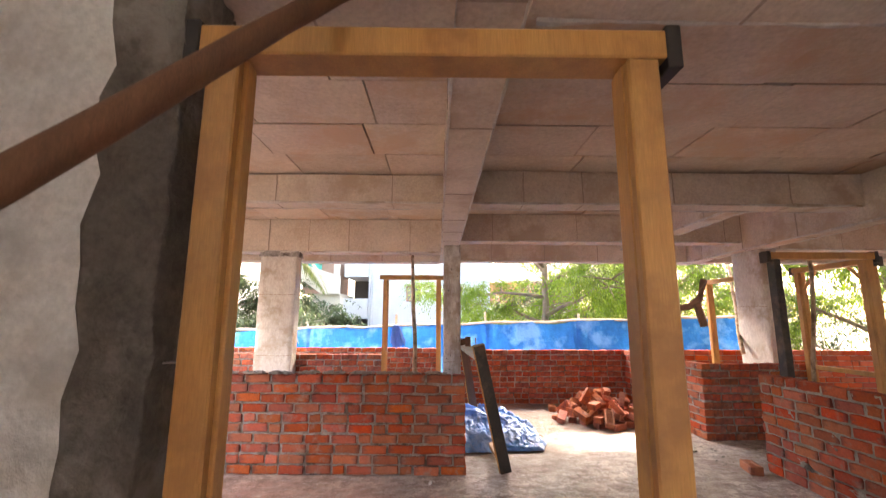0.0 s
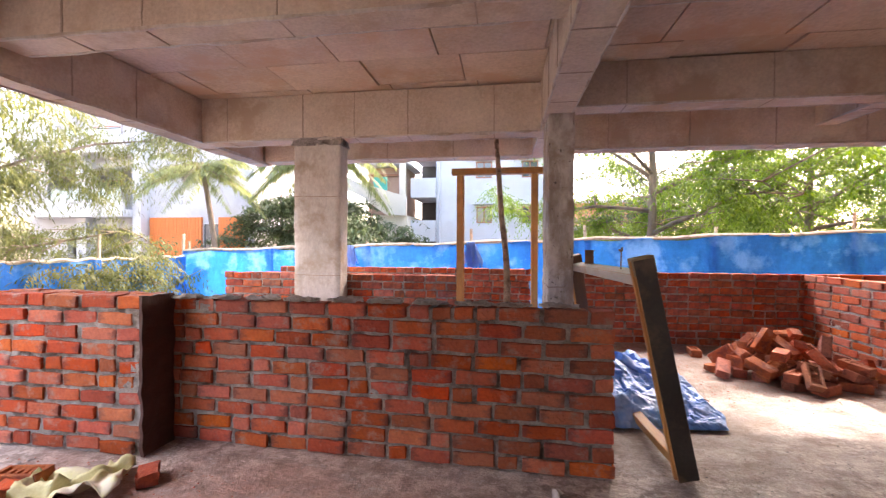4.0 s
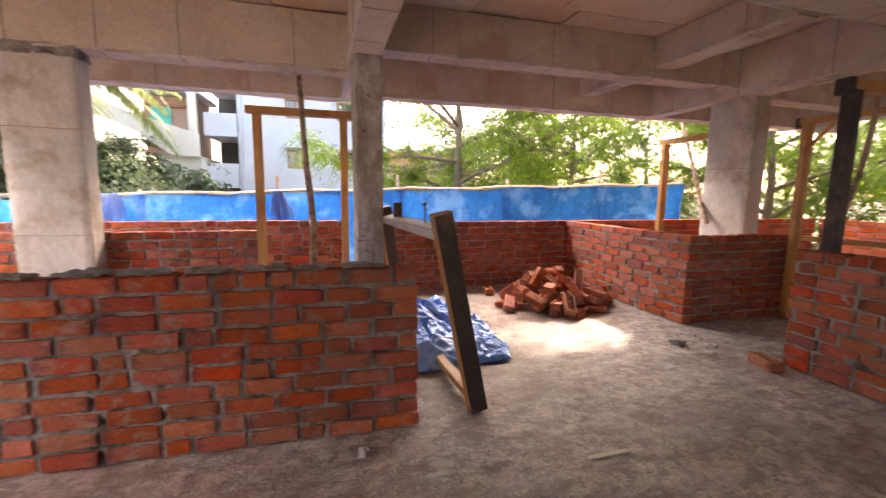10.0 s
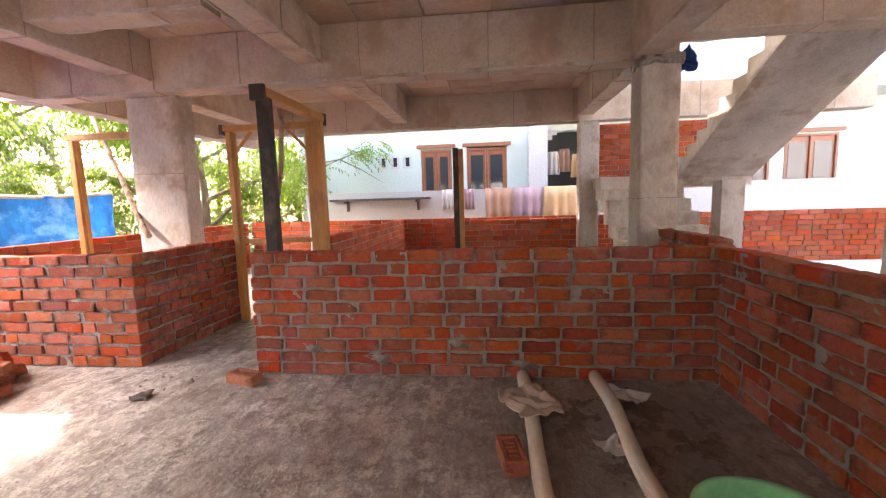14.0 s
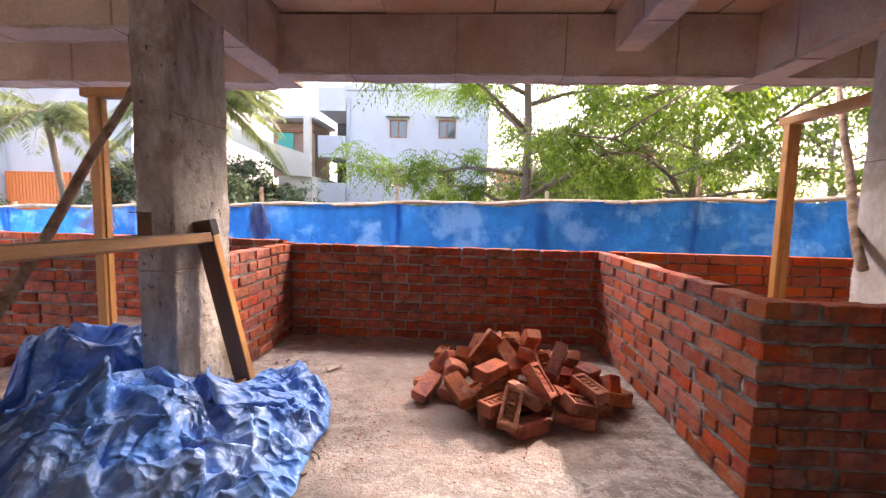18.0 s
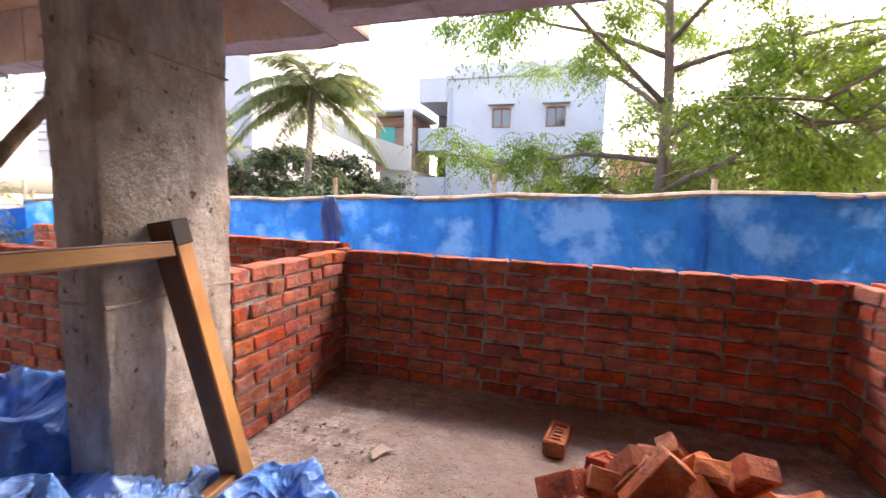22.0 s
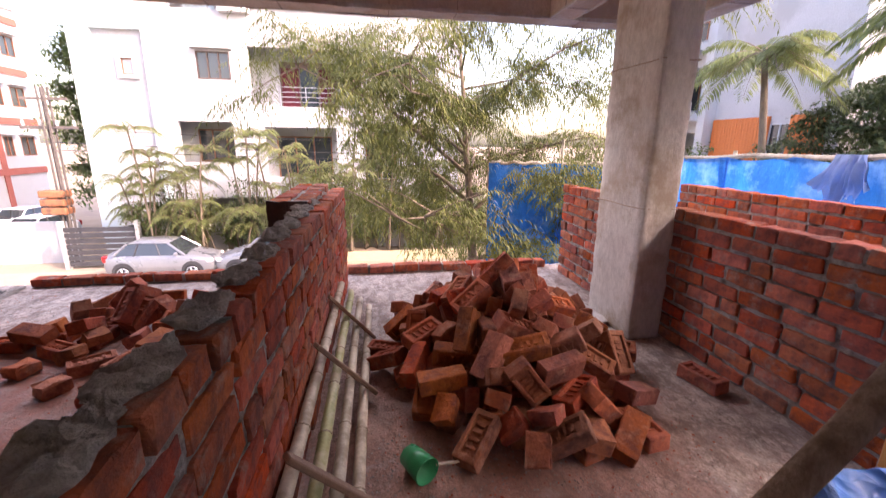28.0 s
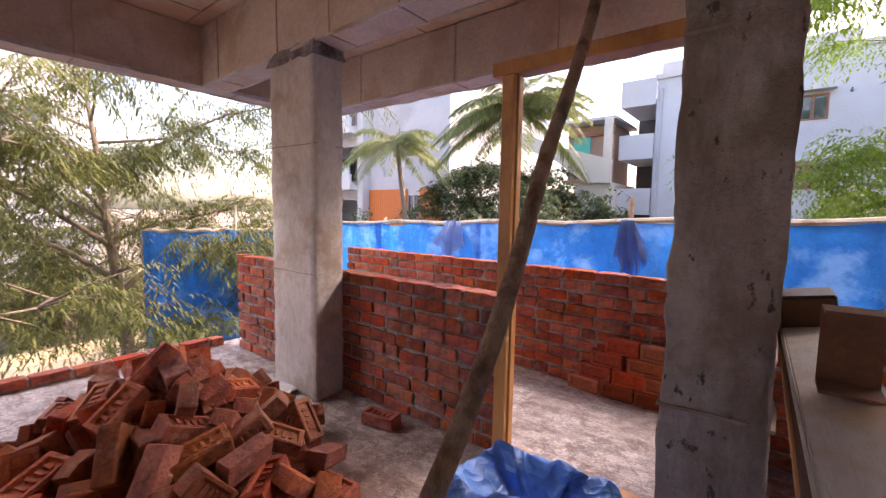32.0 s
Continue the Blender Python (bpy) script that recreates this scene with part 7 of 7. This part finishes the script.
for k, (x, y, h, s, m) in enumerate(((6.5, 19, 8.5, 4.0, LEAF_DARK), (10.5, 20, 9.5, 4.5, LEAF_MID), (15.0, 18.5, 10.0, 5.0, LEAF_DARK), (18.5, 14.5, 10.0, 5.0, LEAF_MID), (20.0, 10.5, 9.0, 4.5, LEAF_MID), (16.5, 9.8, 8.0, 3.2, LEAF_LIME), (7.5, 24, 11, 5.5, LEAF_DARK), (13, 25, 12, 6, LEAF_DARK))):
    tree(x, y, GZ, h, s, m, "dense dark green tree standing beyond the blue fence", 30 + k, 0.2, 0.2, 0.07, 20000, 14, 0.4, (0, 0), 0.25, False, clump=1.1)
for k, (x, y, h, s) in enumerate(((-25.5, -9.7, 12.5, 1.7), (-28.0, -9.9, 13.5, 2.0))):
    tree(x, y, GZ, h, s, LEAF_MID, "tall green tree between two houses", 50 + k, 0.2, 0.25, 0.10, 20000, 16, 0.4, (0, 0), 0.2, False, clump=1.1)
tree(-10.9, 21.0, GZ, 9.0, 2.6, LEAF_DARK, "dark leafy tree beyond the blue fence", 60, 0.15, 0.19, 0.09, 26000, 12, 0.4, (0, 0), 0.3, False, clump=0.9)
tree(-8.4, 21.6, GZ, 8.4, 2.8, LEAF_DARK, "dark leafy tree beyond the blue fence", 61, 0.15, 0.19, 0.09, 26000, 12, 0.4, (0, 0), 0.3, False, clump=0.9)
tree(-6.3, 19.0, GZ, 7.4, 2.6, LEAF_DARK, "dark leafy tree beyond the blue fence", 62, 0.15, 0.19, 0.09, 26000, 12, 0.4, (0, 0), 0.3, False, clump=0.9)
palm(-11.55, 17.5, GZ, 8.2, 26, 2.5, "coconut palm with a leaning trunk beyond the blue fence", 71, 0.14, (-0.9, 0.0))
palm(-7.4, 18.2, GZ, 9.2, 32, 3.2, "tall coconut palm with drooping fronds", 72, 0.16, (0.3, 0.2))
for k in range(14):
    palm(-18.9 + 0.5 * (k % 2), -5.6 + k * 1.0, GZ + 0.25, 4.1 + 0.55 * ((k * 7) % 4), 8, 1.9, "clump of slender areca palms along the garden wall", 80 + k, 0.045, stems=4, kind="areca_palm", leaf=0.46, lift=0.9)
for k in range(19):
    bush(-18.8 - 0.15 * (k % 2), -4.9 + k * 1.0, GZ + 0.3, 0.9, 0.95, 2.5 + 0.5 * ((k * 5) % 3), (LEAF_MID, LEAF_DARK, LEAF_PALM)[k % 3], "leafy green garden shrub along the wall", 100 + k, 2600, 0.16, width=0.06)
bush(-13.4, 16.0, GZ, 0.9, 0.9, 5.0, LEAF_MID, "leafy green shrub beyond the blue fence", 120, 6000, 0.2, width=0.09)
bush(-9.4, 14.0, GZ, 1.9, 1.6, 5.0, LEAF, "pale yellow-green bushy shrub beyond the blue fence", 121, 9000, 0.22, width=0.05)
bush(-4.2, 15.5, GZ, 2.2, 1.8, 5.6, LEAF_DARK, "dark green bushy shrub beyond the blue fence", 122, 9000, 0.2, width=0.09)

# ---- blue site fence ----
def fence_run(a, b, z_top, seed, sheets):
    """Bamboo posts and a top rail with blue sheets, each its own part, hung in folds."""
    rng = random.Random(seed)
    a, b = Vector((*a, GZ)), Vector((*b, GZ))
    run = (b - a).length
    root = thing("site_fence", "blue tarpaulin site fence on bamboo posts and a bamboo rail", "fence", a, math.degrees(math.atan2(b.y - a.y, b.x - a.x)))
    hgt = lambda f: (z_top[0] + (z_top[1] - z_top[0]) * f - GZ)
    n = max(2, int(run / 1.9))
    for k in range(n + 1):
        f = k / n
        bm = bmesh.new()
        ex = rng.uniform(0.05, 0.5)
        tube(bm, [(run * f, 0.05, 0), (run * f + rng.uniform(-0.05, 0.05), 0.06, hgt(f) * 0.5), (run * f + rng.uniform(-0.06, 0.06), 0.05, hgt(f) + ex)], [0.035, 0.032, 0.026], 7)
        part("post", bm, BAMBOO if k % 3 else BARK_PALE, root)
    bm = bmesh.new()
    tube(bm, [(run * k / 24, -0.02 + rng.uniform(-0.015, 0.015), hgt(k / 24) + 0.02 * math.sin(k * 1.9)) for k in range(25)], 0.03, 7)
    part("rail", bm, BAMBOO, root, "pale bamboo top rail")
    x = 0.0
    for s in range(sheets):
        w = run / sheets
        bm = bmesh.new()
        nu, nv = 46, 22
        g = []
        sag = rng.uniform(0.02, 0.10)
        for i in range(nu + 1):
            row = []
            for j in range(nv + 1):
                u, v = i / nu, j / nv
                f = (x + w * u) / run
                top = hgt(f) - sag * math.sin(math.pi * u) * (0.5 + 0.5 * math.sin(u * 9 + seed))
                zz = top * (1 - v) + 0.02 * v
                p = Vector((u * 5.0 + s * 3, v * 1.3 * 3 - u * 2.2, seed))
                fold = 0.08 * noise.noise(p) + 0.03 * abs(noise.noise(Vector((u * 16 + v * 5, v * 3, s + seed))))
                for corner in (u, 1 - u):
                    fan = math.hypot(corner * w, v * 2.0)
                    fold += 0.035 * math.sin(math.atan2(v * 2.0 + 0.03, corner * w + 0.03) * 15 + s) * math.exp(-fan * 1.3) * min(1, fan * 4)
                row.append(bm.verts.new((x + w * (u * 1.03 - 0.015), -0.06 + fold + (0.004 * s), zz)))
            g.append(row)
        for i in range(nu):
            for j in range(nv):
                bm.faces.new((g[i][j], g[i][j + 1], g[i + 1][j + 1], g[i + 1][j]))
        part("sheet", bm, FENCE_SHEET, root, smooth=True)
        x += w
    return root


fence_run((-6.2, 9.15), (7.2, 8.75), (1.08, 1.50), 7, 7)
fence_run((-7.4, 6.7), (-6.2, 9.1), (0.93, 0.96), 9, 2)

# grey-blue nets thrown over the rail
for k, (x, w, h) in enumerate(((-2.75, 0.55, 0.50), (-0.5, 0.35, 0.55))):
    n, m = 34, 14
    bm = bmesh.new()
    g = []
    for i in range(n + 1):
        row = []
        for j in range(m + 1):
            u, v = i / n - 0.5, j / m
            spread = 0.42 + 0.58 * v ** 1.3
            row.append(bm.verts.new((x + u * w * spread + 0.1 * v * ((k % 2) - 0.5), 9.10 - 0.0299 * (x + 6.2) - 0.14 * abs(noise.noise(Vector((i * 0.55, v * 1.2, k * 5.0)))) - 0.04 * abs(math.sin(i * 1.9 + k)) - 0.03 * v, 1.10 + (x + 6.2) * 0.0313 - v * h * (1 - 0.7 * abs(u) + 0.35 * noise.noise(Vector((i * 0.3, k * 3.0, 2.0)))))))
        g.append(row)
    for i in range(n):
        for j in range(m):
            bm.faces.new((g[i][j], g[i + 1][j], g[i + 1][j + 1], g[i][j + 1]))
    ob = part("fence_net", bm, FENCE_NET, smooth=True)
    tagged(ob, "bunched grey-blue net hanging over the fence rail", "net", "nets on the fence")

# ---- street pole and wires ----
pole = thing("utility_pole", "rusty lattice street pole with a transformer and insulators", "utility pole", (-19.0, -8.1, GZ))
for dx in (-0.12, 0.12):
    for dy in (-0.12, 0.12):
        part("leg", boxes((dx - 0.03, dx + 0.03, dy - 0.03, dy + 0.03, 0, 7.2)), POLE_IRON, pole)
bm = bmesh.new()
for k in range(16):
    tube(bm, [(-0.12, -0.12 if k % 2 else 0.12, 0.4 + k * 0.42), (-0.12, 0.12 if k % 2 else -0.12, 0.8 + k * 0.42)], 0.015, 5)
part("lacing", bm, POLE_IRON, pole)
part("crossarm", boxes((-0.06, 0.06, -1.0, 1.0, 5.6, 5.72), (-0.06, 0.06, -0.8, 0.8, 6.7, 6.8)), POLE_IRON, pole)
for z in (2.2, 2.55, 2.9):
    part("transformer", boxes((-0.3, 0.3, -0.75, 0.15, z, z + 0.29), bevel=0.04), RUST_ORANGE, pole, "rusty orange transformer box")
for k in range(4):
    bm = bmesh.new()
    tube(bm, [(0, -0.9 + k * 0.6, 5.72), (0, -0.9 + k * 0.6, 5.85), (0, -0.9 + k * 0.6, 5.95)], [0.04, 0.06, 0.03], 8)
    part("insulator", bm, WHITE, pole)
for k, (z, dz) in enumerate(((1.75, 0.35), (1.2, 0.3), (0.9, 0.25))):
    bm = bmesh.new()
    tube(bm, [(-18.9, -8.1 + 40 * f, z - dz * 4 * f * (1 - f) - 0.4 * f) for f in np.linspace(0, 1, 24)], 0.013, 5)
    tagged(part("power_line", bm, DARK_METAL), "thin black overhead power line along the road", "cable", "overhead lines")
